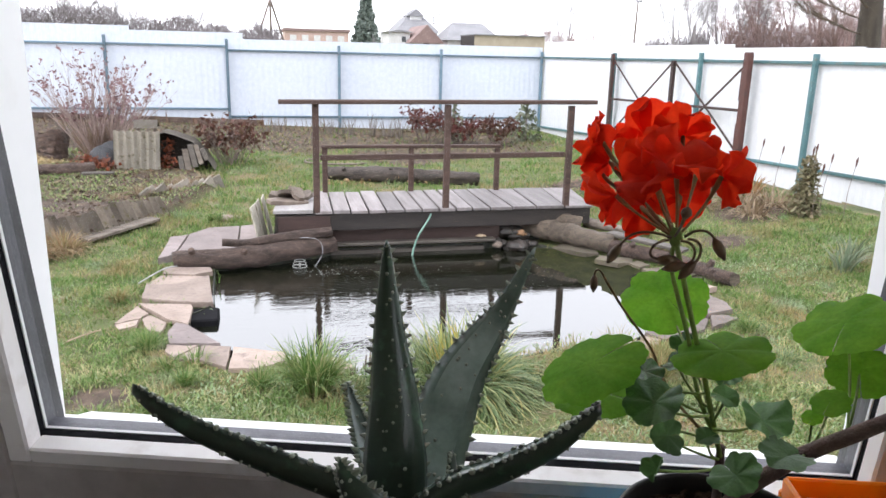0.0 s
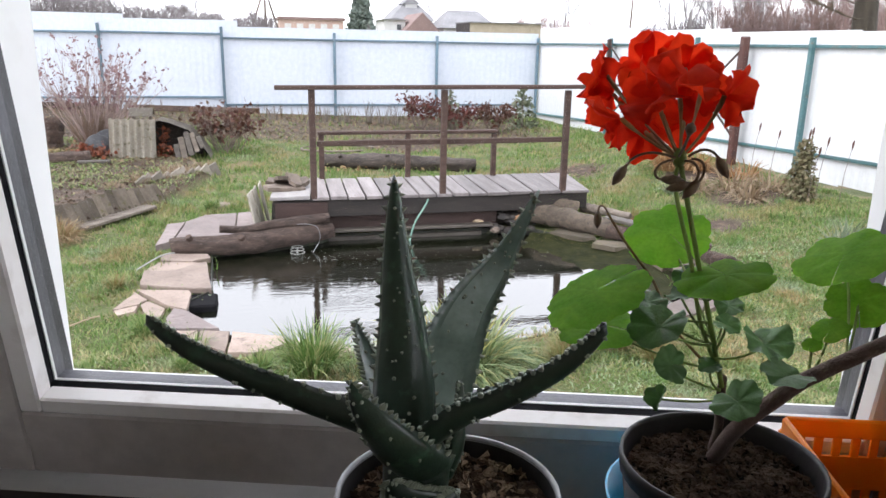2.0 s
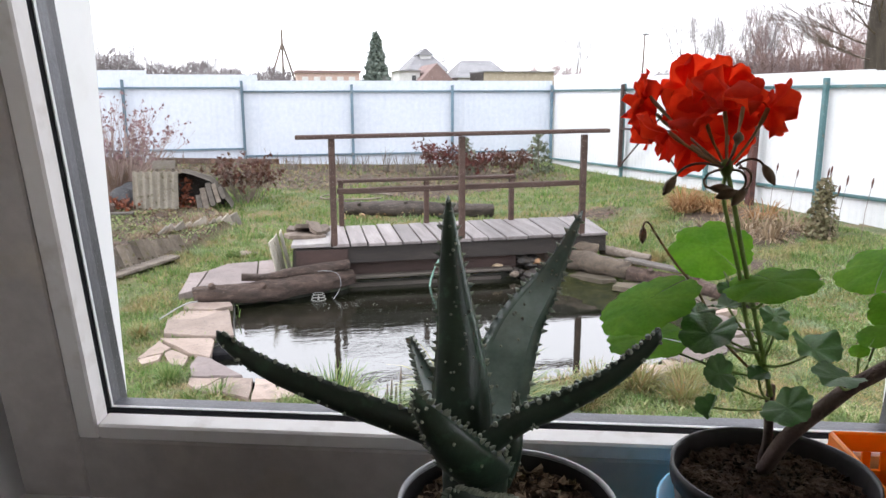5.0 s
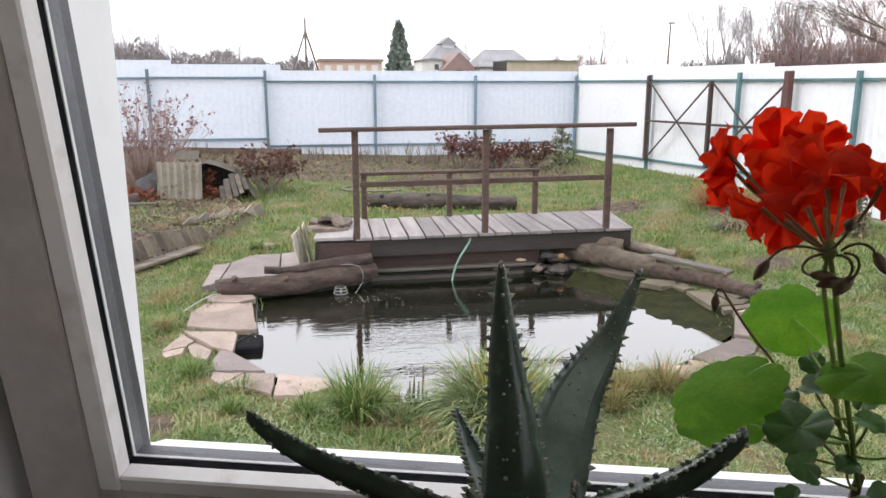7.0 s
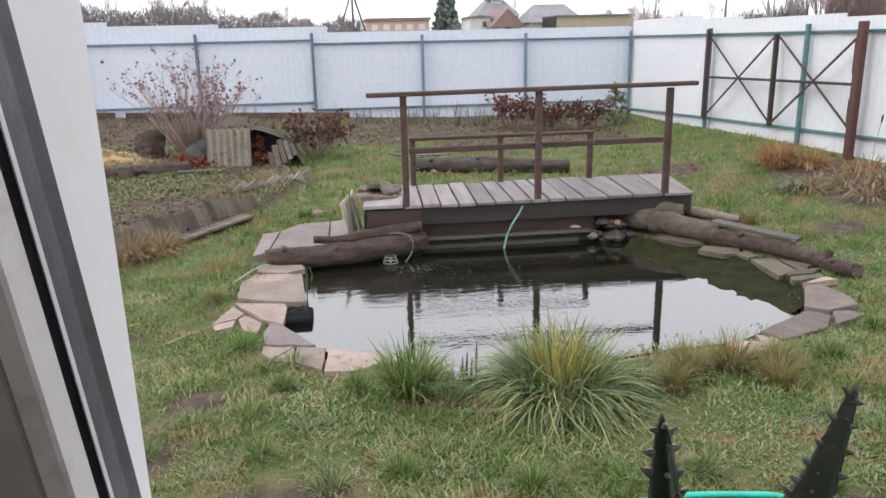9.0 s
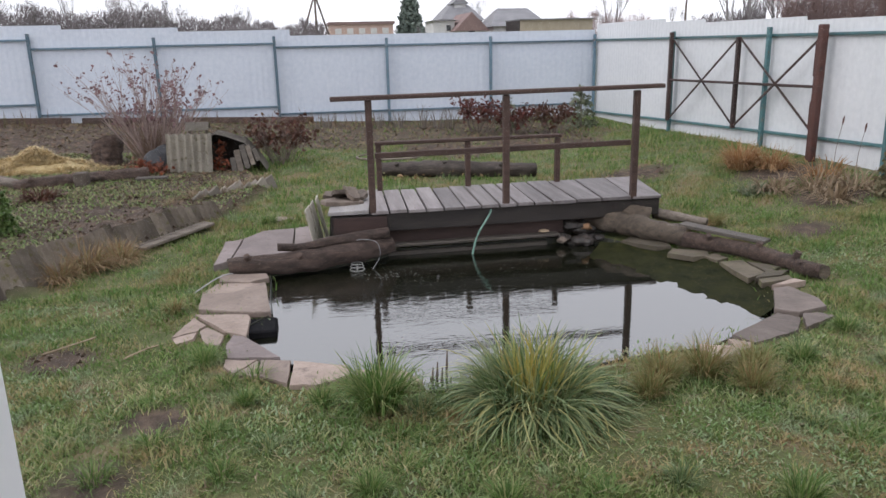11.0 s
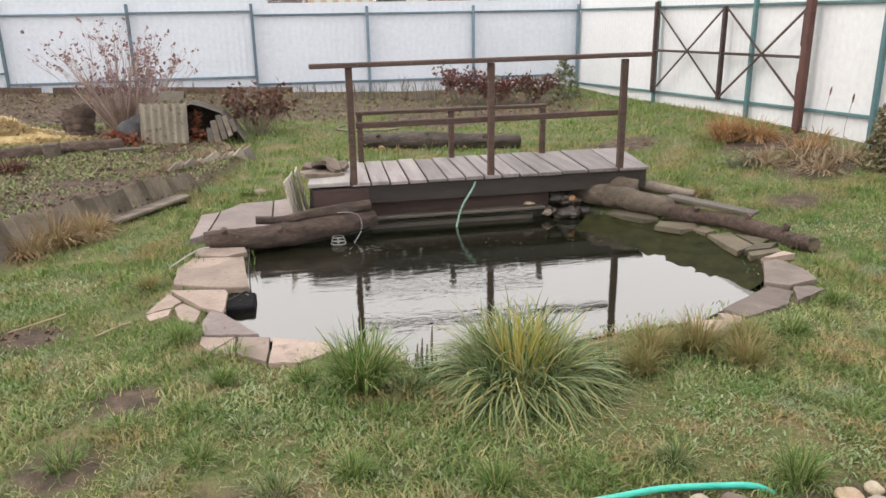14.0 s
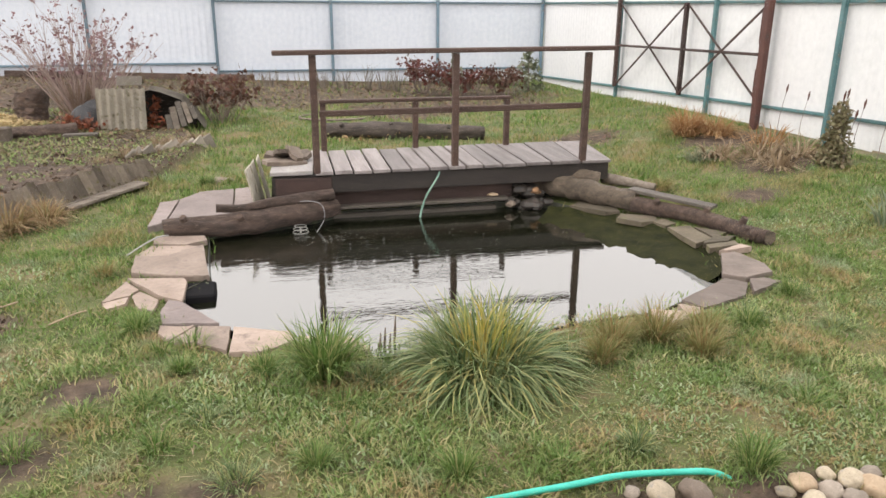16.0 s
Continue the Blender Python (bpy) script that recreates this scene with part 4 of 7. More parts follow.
# ---- window and room ----
W = pose(-0.09, 0.836, 1.456, 0, 0, -18)
WW, WH = 0.694, 1.15


TIP = Matrix.Translation((0, -0.020, 0)) @ pose(0, 0, 0, 8.5) @ Matrix.Translation((0, 0.020, 0))


def frame_ring(name, material, y0, y1, out, inn, parent=None, label="", bevel=0.0, m=None, low=None):
    """Four bars round the pane: from inn inside its edge to out outside it, y0 to y1 deep; low: the top of the lower bar."""
    low = -inn if low is None else low
    for a, b, c, d in ((-out, -inn, -out, WH + out), (WW + inn, WW + out, -out, WH + out), (-inn, WW + inn, -out, low), (-inn, WW + inn, WH + inn, WH + out)):
        part(name, boxed(a, b, y0, y1, c, d, bevel=bevel, m=m), material, parent, label)


window = thing("window_1", "white plastic window, its sash tilted inwards, looking out on the pond", "window", W, kind="structure")
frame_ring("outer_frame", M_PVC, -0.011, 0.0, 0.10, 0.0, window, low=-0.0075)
for a in (-0.030, WW):
    bm = boxed(a, a + 0.030, -0.014, -0.011, 0.0, WH)
    for v in bm.verts:
        if v.co.y < -0.013:
            v.co.y -= 0.149 * v.co.z
    part("side_reveal", bm, M_PVC, window)
frame_ring("outer_bead", M_SPACERDARK, -0.0278, -0.0165, 0.004, -0.0095, window, m=TIP, low=-0.003)
frame_ring("spacer", M_SPACER, -0.0412, -0.028, 0.004, -0.0098, window, m=TIP, low=0.0065)
frame_ring("seal_line", M_PVC, -0.0445, -0.0414, 0.004, -0.0100, window, "pale thin glazing seal", m=TIP, low=0.0066)
frame_ring("gasket", M_GASKET, -0.0528, -0.0447, 0.004, -0.0090, window, m=TIP, low=0.0060)
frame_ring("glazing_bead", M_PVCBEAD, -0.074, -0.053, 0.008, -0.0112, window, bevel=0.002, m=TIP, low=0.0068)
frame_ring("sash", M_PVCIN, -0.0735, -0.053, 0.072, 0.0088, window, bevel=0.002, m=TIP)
part("pane", boxed(0.006, WW - 0.006, -0.0365, -0.0345, 0.006, WH - 0.006, m=TIP), M_GLASS, window).visible_shadow = False
bm = boxed(-0.09, WW + 0.09, 0.0005, 0.192, -0.006, 0.0)
for v in bm.verts:
    v.co.z -= 0.040 + 0.344 * v.co.y
box(bm, -0.09, WW + 0.09, 0.188, 0.192, -0.14, -0.112)
part("outer_sill", bm, M_PVC, window, "white sloping outer window ledge")

# walls with the opening, floor, ceiling
X0, X1, YIN, YO = -1.6, 2.6, -0.36, -0.002
Z0, Z1 = -1.35, 1.45
OX0, OX1, OZ0, OZ1 = -0.10, WW + 0.10, -0.10, WH + 0.10
for nm, a, b, c, d in (("wall_window_a", X0, OX0, Z0, Z1), ("wall_window_b", OX1, X1, Z0, Z1), ("wall_window_c", OX0, OX1, Z0, OZ0), ("wall_window_d", OX0, OX1, OZ1, Z1)):
    o = part(nm, boxed(a, b, -0.30, -0.004, c, d), M_PLASTER)
    o.matrix_basis = W
    tagged(o, "plain plastered house wall round the window", "wall", kind="structure")
# unseen walls; the right one is left open to light the sill
for nm, a, b, c, d, e, f in (("wall_back", X0, X1, -3.6, -3.5, Z0, Z1),
        ("wall_side_a", X0 - 0.1, X0, -3.6, 0, Z0, Z1), ("wall_side_b", X1, X1 + 0.1, -3.6, 0, Z0, -0.6), ("wall_side_c", X1, X1 + 0.1, -0.30, 0, -0.6, Z1), ("wall_side_d", X1, X1 + 0.1, -3.6, -2.4, -0.6, Z1), ("wall_side_e", X1, X1 + 0.1, -2.4, -0.30, 1.35, Z1)):
    o = part(nm, boxed(a, b, c, d, e, f), M_PLASTER)
    o.matrix_basis = W
    tagged(o, "unseen plastered wall of the dim room, pale to bounce light", "wall", kind="structure")
o = part("floor", boxed(X0 - 0.1, X1 + 0.1, -3.6, 0, Z0 - 0.1, Z0), M_BOARDS)
o.matrix_basis = W
tagged(o, "unseen brown wooden floor, lightened to bounce light", "floor", kind="structure")
o = part("ceiling", boxed(X0 - 0.1, X1 + 0.1, -3.6, 0, Z1, Z1 + 0.1), M_PLASTER)
o.matrix_basis = W
tagged(o, "unseen white ceiling of the dim room, pale to bounce light", "ceiling", kind="structure")
SILL = -0.082
o = part("window_sill", boxed(-0.22, WW + 0.22, -0.43, -0.083, SILL - 0.03, SILL, bevel=0.004), M_SILL)
o.matrix_basis = W
tagged(o, "dark inner window sill holding the pots", "window sill", kind="structure")
SZ = 1.456 + SILL


def lathe(profile, sides=40, base=True):
    bm = bmesh.new()
    rings = [[bm.verts.new((r * math.cos(2 * math.pi * k / sides), r * math.sin(2 * math.pi * k / sides), z)) for k in range(sides)] for r, z in profile]
    for a, b in zip(rings, rings[1:]):
        for k in range(sides):
            bm.faces.new((a[k], a[(k + 1) % sides], b[(k + 1) % sides], b[k]))
    if base:
        bm.faces.new(rings[0][::-1])
    return bm


def pot_soil(r, z, seed):
    bm = bmesh.new()
    n = 26
    vs = {}
    for i in range(-n, n + 1):
        for j in range(-n, n + 1):
            x, y = r * i / n, r * j / n
            if math.hypot(x, y) <= r:
                h = noise.noise((x * 45 + seed, y * 45, 0)) * 0.004 + noise.noise((x * 140, y * 140, seed)) * 0.0035
                vs[i, j] = bm.verts.new((x, y, z + h))
    for (i, j), v in vs.items():
        q = [vs.get(k) for k in ((i, j), (i + 1, j), (i + 1, j + 1), (i, j + 1))]
        if all(q):
            bm.faces.new(q)
    return bm


def crumbs(r, z, count, seed):
    rr = random.Random(seed)
    v, f = [], []
    for _ in range(count):
        a, d, s = rr.uniform(0, 6.28), r * math.sqrt(rr.random()) * 0.95, 0.0012 + (0.0046 if seed == 1 else 0.0022) * rr.random() ** 2
        c = Vector((d * math.cos(a), d * math.sin(a), z + s * 0.4))
        k = len(v)
        v += [c + Vector((rr.uniform(-1, 1), rr.uniform(-1, 1), rr.uniform(-0.6, 1))) * s for _ in range(5)]
        f += [(k, k + 1, k + 2), (k, k + 2, k + 3), (k, k + 3, k + 1), (k + 4, k + 2, k + 1), (k + 4, k + 3, k + 2), (k + 4, k + 1, k + 3)]
    return raw("soil_surface", v, f, M_CRUMBDRY if seed == 1 else M_CRUMB)


def flower_pot(name, label, at, r, h, wall, rim, seed, soil_drop=0.012):
    t = thing(name, label, "flower pot", at)
    rb = r * 0.76
    part("pot_body", lathe([(rb * 0.9, 0.0), (rb, 0.003), (r * 0.965, h - 0.012), (r * 0.95, h - 0.012), (rb * 0.95, 0.006)]), wall, t, smooth=True)
    part("rim", lathe([(r * 0.952, h - 0.013), (r * 0.985, h - 0.013), (r, h - 0.004), (r * 0.995, h), (r * 0.965, h), (r * 0.955, h - 0.003)], base=False), rim, t, smooth=True)
    part("inner_wall", lathe([(r * 0.958, h - 0.002), (r * 0.945, h - 0.008), (r * 0.925, h - 0.03)], base=False), M_POTDARK, t, smooth=True)
    part("soil", pot_soil(r * 0.93, h - soil_drop, seed), M_SOIL, t)
    part("soil_surface", crumbs(r * 0.9, h - soil_drop, 900, seed), M_SOIL, t)
    return t


POT_A, POT_B = (0.186, 0.500), (0.375, 0.508)
HA, HB = 1.495 - SZ, 1.487 - SZ
flower_pot("aloe_pot", "dark plastic pot with a pale rim, full of dry crumbly soil", (*POT_A, SZ), 0.0665, HA, M_POTDARK, M_POTWHITE, 1, 0.011)
flower_pot("geranium_pot", "dark grey plastic pot with moist dark soil", (*POT_B, SZ + 0.004), 0.066, HB - 0.004, M_POTDARK, M_POTDARK, 2, 0.013)
cache = thing("outer_pot", "light blue plastic outer pot round the geranium pot", "plant pot", (*POT_B, SZ))
part("pot_wall", lathe([(0.054, 0.0), (0.056, 0.001), (0.0735, HB - 0.030), (0.0715, HB - 0.030), (0.0545, 0.003)]), M_POTBLUE, cache, smooth=True)

# ---- aloe ----
aloe = thing("aloe_plant", "dark green toothed aloe with stiff pointed leaves in a pot", "plant", (0.166, 0.512, 1.48))
AB = Vector((0.166, 0.512, 1.48))


def aloe_leaf(pts, width, thick, face, power, seed, warts=3):
    """A fleshy leaf along pts; face: the way its hollow side looks; power: how late it narrows."""
    rr = random.Random(seed)
    n = 22
    P = []
    for i in range(n + 1):
        f = i / n * (len(pts) - 1)
        k = min(int(f), len(pts) - 2)
        f -= k
        p0, p1, p2, p3 = (Vector(pts[max(0, min(len(pts) - 1, k + j))]) for j in (-1, 0, 1, 2))
        P.append(0.5 * ((2 * p1) + (p2 - p0) * f + (2 * p0 - 5 * p1 + 4 * p2 - p3) * f * f + (3 * p1 - p0 - 3 * p2 + p3) * f ** 3))
    face = Vector(face).normalized()
    bm, teeth = bmesh.new(), bmesh.new()
    rings = []
    step = (P[1] - P[0]).length
    for i, q in enumerate(P):
        t = (P[min(i + 1, n)] - P[max(i - 1, 0)]).normalized()
        side = t.cross(face).normalized()
        up = side.cross(t)
        f = i / n
        w = width / 2 * min(0.90 + 0.05 * f, 1.0) * min(1.0, 1.12 * max(0.0, 1 - f) ** power) + 0.0005
        k = thick * min(1.0, 1.15 * max(0.0, 1 - f) ** (power * 0.8)) + 0.0005
        prof = [(-1, 0.16), (-0.86, -0.34), (-0.55, -0.75), (-0.2, -0.95), (0.2, -0.95), (0.55, -0.75), (0.86, -0.34), (1, 0.16), (0.62, 0.02), (0.2, -0.16), (-0.2, -0.16), (-0.62, 0.02)]
        rings.append([bm.verts.new(q + side * (a * w) + up * (b * k)) for a, b in prof])
        if 1 <= i < n:
            for sgn in (-1, 1):
                q2 = q + t * rr.uniform(-0.35, 0.35) * step
                c = q2 + side * sgn * w + up * 0.14 * k
                d = (side * sgn + t * rr.uniform(0.1, 0.6) + up * rr.uniform(0, 0.3)).normalized()
                s = rr.uniform(0.0016, 0.0025)
                tube(teeth, [c - d * 0.0008, c + d * s * 0.5, c + d * s * 1.0, c + d * s * 1.55], [s * 0.85, s * 0.6, s * 0.34, 0.0001], 6, True)
            for _ in range(warts):
                for lower in (True, False):
                    if rr.random() < (0.36 if lower else 0.40):
                        a = rr.uniform(-0.7, 0.7)
                        c = q + t * rr.uniform(-0.5, 0.5) * step + side * a * w + up * k * ((-0.95 + 0.35 * a * a) if lower else (-0.14 + 0.18 * abs(a)))
                        d = -up if lower else up
                        r = rr.uniform(0.0006, 0.0012)
                        tube(teeth, [c - d * 0.001, c + d * r * 0.6, c + d * r * 1.3], [r * 1.2, r * 0.95, r * 0.3], 6, True)
    m_ = len(rings[0])
    # faces on the hollow side take the painted sheen tones
    for a, b in zip(rings, rings[1:]):
        for k in range(m_):
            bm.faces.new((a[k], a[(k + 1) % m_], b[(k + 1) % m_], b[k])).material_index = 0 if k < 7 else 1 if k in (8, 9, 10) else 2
    bm.faces.new(rings[0])
    bm.faces.new(rings[-1][::-1])
    bmesh.ops.recalc_face_normals(bm, faces=bm.faces)
    for b_ in (bm, teeth):
        bmesh.ops.translate(b_, vec=-AB, verts=b_.verts)
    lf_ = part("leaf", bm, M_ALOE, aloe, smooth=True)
    lf_.data.materials.append(M_ALOESHEEN)
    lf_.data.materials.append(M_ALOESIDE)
    part("teeth", teeth, M_ALOEPALE, lf_)


ALOE_LEAVES = (
    ([(0.164, 0.520, 1.522), (0.165, 0.53, 1.557), (0.166, 0.54, 1.583), (0.165, 0.549, 1.61), (0.165, 0.559, 1.64), (0.166, 0.569, 1.671)], 0.041, 0.011, (0.1, 0.95, -0.1), 0.80),
    ([(0.176, 0.525, 1.526), (0.193, 0.545, 1.55), (0.215, 0.572, 1.578), (0.237, 0.59, 1.597), (0.255, 0.603, 1.614), (0.281, 0.621, 1.649)], 0.050, 0.009, (-0.30, -0.70, 0.62), 0.85),
    ([(0.165, 0.503, 1.530), (0.189, 0.494, 1.552), (0.212, 0.483, 1.566), (0.233, 0.47, 1.583), (0.246, 0.461, 1.598), (0.2555, 0.454, 1.611)], 0.023, 0.012, (-0.35, 0.45, 0.85), 0.50),
    ([(0.156, 0.515, 1.533), (0.128, 0.524, 1.545), (0.09, 0.536, 1.559), (0.058, 0.547, 1.571), (0.036, 0.553, 1.583), (0.0195, 0.558, 1.595)], 0.025, 0.013, (0.30, 0.45, 0.85), 0.50),
    ([(0.172, 0.500, 1.512), (0.156, 0.490, 1.531), (0.144, 0.486, 1.547), (0.136, 0.486, 1.558), (0.131, 0.488, 1.566), (0.129, 0.490, 1.574)], 0.042, 0.010, (0.35, 0.85, 0.45), 0.95),
    ([(0.156, 0.528, 1.525), (0.152, 0.546, 1.541), (0.149, 0.562, 1.552), (0.146, 0.575, 1.562), (0.143, 0.588, 1.572)], 0.019, 0.006, (0.3, -0.85, 0.4), 0.75),
    ([(0.184, 0.512, 1.500), (0.190, 0.508, 1.522), (0.193, 0.511, 1.540), (0.196, 0.518, 1.556)], 0.016, 0.008, (-0.8, 0.5, 0.3), 0.7),
    ([(0.172, 0.500, 1.488), (0.158, 0.492, 1.500), (0.150, 0.489, 1.512)], 0.044, 0.009, (0.3, 0.9, 0.4), 0.8),
    ([(0.160, 0.500, 1.478), (0.178, 0.492, 1.488), (0.188, 0.491, 1.500)], 0.044, 0.009, (-0.4, 0.9, 0.3), 0.8))
for i, (p_, w_, k_, f_, e_) in enumerate(ALOE_LEAVES):
    aloe_leaf(p_, w_, k_, f_, e_, i, 3 if i < 4 else 1)
bm = tube(bmesh.new(), [(0.003, 0, -0.014), (0.003, 0, 0.008), (0.003, 0, 0.03), (0.002, 0, 0.05)], [0.0175, 0.0195, 0.0205, 0.013], 16, True, 0.04)
part("stem", bm, M_ALOE, aloe, smooth=True)

# ---- geranium ----
GB = Vector((0.386, 0.528, 1.474))
ger = thing("geranium_plant", "red-flowering geranium with round green leaves and a woody branch", "plant", GB)


def gstem(name, pts, r0, r1, material, seed=0, sides=9):
    n = 14
    P = []
    for i in range(n + 1):
        f = i / n * (len(pts) - 1)
        k = min(int(f), len(pts) - 2)
        f -= k
        p0, p1, p2, p3 = (Vector(pts[max(0, min(len(pts) - 1, k + j))]) for j in (-1, 0, 1, 2))
        P.append(0.5 * ((2 * p1) + (p2 - p0) * f + (2 * p0 - 5 * p1 + 4 * p2 - p3) * f * f + (3 * p1 - p0 - 3 * p2 + p3) * f ** 3) - GB)
    return part(name, tube(bmesh.new(), P, [r0 + (r1 - r0) * i / n for i in range(n + 1)], sides, True, 0.05, seed), material, ger, smooth=True)


NECK = Vector((0.287, 0.452, 1.696))
gstem("main_stem", [GB, (0.381, 0.526, 1.484), (0.378, 0.519, 1.503), (0.371, 0.511, 1.530), (0.361, 0.498, 1.551)], 0.0038, 0.0026, M_WOODSTEM)
gstem("flower_stalk", [(0.361, 0.498, 1.545), (0.333, 0.483, 1.607), (0.314, 0.470, 1.642), (0.292, 0.452, 1.680), NECK], 0.0016, 0.0012, M_STEM)
gstem("flower_stalk", [(0.355, 0.497, 1.559), (0.335, 0.490, 1.593), (0.315, 0.475, 1.634), (0.288, 0.454, 1.679), NECK], 0.0014, 0.0010, M_STEM)
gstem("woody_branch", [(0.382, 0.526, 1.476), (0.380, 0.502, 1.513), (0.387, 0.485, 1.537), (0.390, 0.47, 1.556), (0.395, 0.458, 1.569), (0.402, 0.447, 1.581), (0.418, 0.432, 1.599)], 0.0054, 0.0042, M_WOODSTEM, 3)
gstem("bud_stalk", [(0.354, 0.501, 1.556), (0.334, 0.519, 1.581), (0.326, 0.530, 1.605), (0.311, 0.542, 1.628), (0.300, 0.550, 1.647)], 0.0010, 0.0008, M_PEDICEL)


def ger_leaf(at, half, normal, root, material, seed, fold=0.0, crinkle=0.0):
    """A round scalloped leaf with a notch, seven veins and a stalk that comes from root."""
    rr = random.Random(seed)
    at, nrm = Vector(at), Vector(normal).normalized()
    u = nrm.cross(Vector((0.2, 0.1, 1.0))).normalized()
    v = nrm.cross(u)
    way = Vector(root) - at
    a0 = math.atan2(way.dot(v), way.dot(u)) + rr.uniform(-0.4, 0.4)
    bm = bmesh.new()
    rings_n, spokes = 6, 57
    cen = bm.verts.new(at - GB)
    prev = None
    for k in range(1, rings_n + 1):
        ring = []
        g = k / rings_n
        for s in range(spokes):
            a = 0.014 + (2 * math.pi - 0.028) * s / (spokes - 1)
            lobe = 0.86 + 0.10 * abs(math.sin(a * 3.5)) ** 0.7 + 0.045 * abs(math.sin(a * 10.5 + 0.4)) + 0.04 * math.cos(a * 2 + seed)
            r = half * g * (lobe if k == rings_n else 1)
            wave = half * ((0.03 + crinkle) * g ** 2 * math.cos(a * 7 + seed) + 2 * crinkle * g ** 2 * math.sin(a * 3 + seed * 1.7) - 0.10 * g ** 2 + fold * abs(math.sin(a)) * g)
            crease = -0.038 * half * g * abs(math.cos(a * 3.5)) ** 10
            ring.append(bm.verts.new(at - GB + (u * math.cos(a + a0) + v * math.sin(a + a0)) * r + nrm * (wave + crease)))
        for s in range(spokes - 1):
            if prev:
                bm.faces.new((prev[s], prev[s + 1], ring[s + 1], ring[s]))
            else:
                bm.faces.new((cen, ring[s + 1], ring[s]))
        prev = ring
    lf_ = part("leaf", bm, material, ger, smooth=True)
    root = Vector(root)
    mid = (root + at) / 2 - nrm * 0.010
    at = at - nrm * 0.0012
    part("leaf_stalk", tube(bmesh.new(), [q - GB for q in curve_pts(root, mid, at, 8)], [0.0008] * 9, 7), M_STEM, lf_, smooth=True)


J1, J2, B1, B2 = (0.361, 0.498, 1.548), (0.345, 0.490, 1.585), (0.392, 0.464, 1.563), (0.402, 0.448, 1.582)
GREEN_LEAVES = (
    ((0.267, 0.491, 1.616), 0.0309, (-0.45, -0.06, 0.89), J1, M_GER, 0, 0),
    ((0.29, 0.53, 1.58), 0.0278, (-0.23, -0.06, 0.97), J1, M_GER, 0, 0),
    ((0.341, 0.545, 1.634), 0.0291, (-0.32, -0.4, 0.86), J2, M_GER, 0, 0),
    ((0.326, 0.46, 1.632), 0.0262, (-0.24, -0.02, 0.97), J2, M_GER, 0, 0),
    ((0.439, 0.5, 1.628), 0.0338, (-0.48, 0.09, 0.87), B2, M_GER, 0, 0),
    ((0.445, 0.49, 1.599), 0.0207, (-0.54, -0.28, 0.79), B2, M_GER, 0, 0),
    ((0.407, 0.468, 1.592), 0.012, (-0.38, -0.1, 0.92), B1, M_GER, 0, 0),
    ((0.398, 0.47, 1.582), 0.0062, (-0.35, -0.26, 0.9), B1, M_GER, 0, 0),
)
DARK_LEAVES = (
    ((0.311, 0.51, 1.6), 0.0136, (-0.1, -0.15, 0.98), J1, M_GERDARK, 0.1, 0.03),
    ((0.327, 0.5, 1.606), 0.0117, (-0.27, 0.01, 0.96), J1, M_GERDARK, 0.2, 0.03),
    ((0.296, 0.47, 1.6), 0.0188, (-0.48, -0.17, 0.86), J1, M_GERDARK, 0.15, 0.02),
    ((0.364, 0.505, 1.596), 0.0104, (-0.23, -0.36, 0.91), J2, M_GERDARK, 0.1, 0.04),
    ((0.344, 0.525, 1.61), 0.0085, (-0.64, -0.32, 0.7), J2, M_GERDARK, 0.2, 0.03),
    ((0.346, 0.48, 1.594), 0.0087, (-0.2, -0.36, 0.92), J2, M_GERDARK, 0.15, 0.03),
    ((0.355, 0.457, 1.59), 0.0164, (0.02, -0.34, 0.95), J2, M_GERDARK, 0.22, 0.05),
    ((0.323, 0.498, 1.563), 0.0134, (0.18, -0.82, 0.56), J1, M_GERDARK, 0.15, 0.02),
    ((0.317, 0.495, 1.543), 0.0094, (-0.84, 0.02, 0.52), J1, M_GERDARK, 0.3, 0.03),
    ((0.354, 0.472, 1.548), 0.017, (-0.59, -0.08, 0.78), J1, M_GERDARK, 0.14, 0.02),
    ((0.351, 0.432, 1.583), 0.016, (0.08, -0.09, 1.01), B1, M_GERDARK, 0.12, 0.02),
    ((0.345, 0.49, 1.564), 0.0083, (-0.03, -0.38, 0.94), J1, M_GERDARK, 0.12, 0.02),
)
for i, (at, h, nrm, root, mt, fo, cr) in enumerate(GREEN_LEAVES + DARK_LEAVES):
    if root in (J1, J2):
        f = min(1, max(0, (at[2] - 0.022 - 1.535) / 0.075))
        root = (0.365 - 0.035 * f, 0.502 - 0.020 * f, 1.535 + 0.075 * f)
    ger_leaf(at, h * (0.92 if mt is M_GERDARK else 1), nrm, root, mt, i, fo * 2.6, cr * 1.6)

head = part("flower_head", tube(bmesh.new(), [NECK - GB + Vector((0, 0, -0.004)), NECK - GB, NECK - GB + Vector((0, 0, 0.005))], [0.0016, 0.0036, 0.0018], 9, True, 0.2), M_STEM, ger, smooth=True)
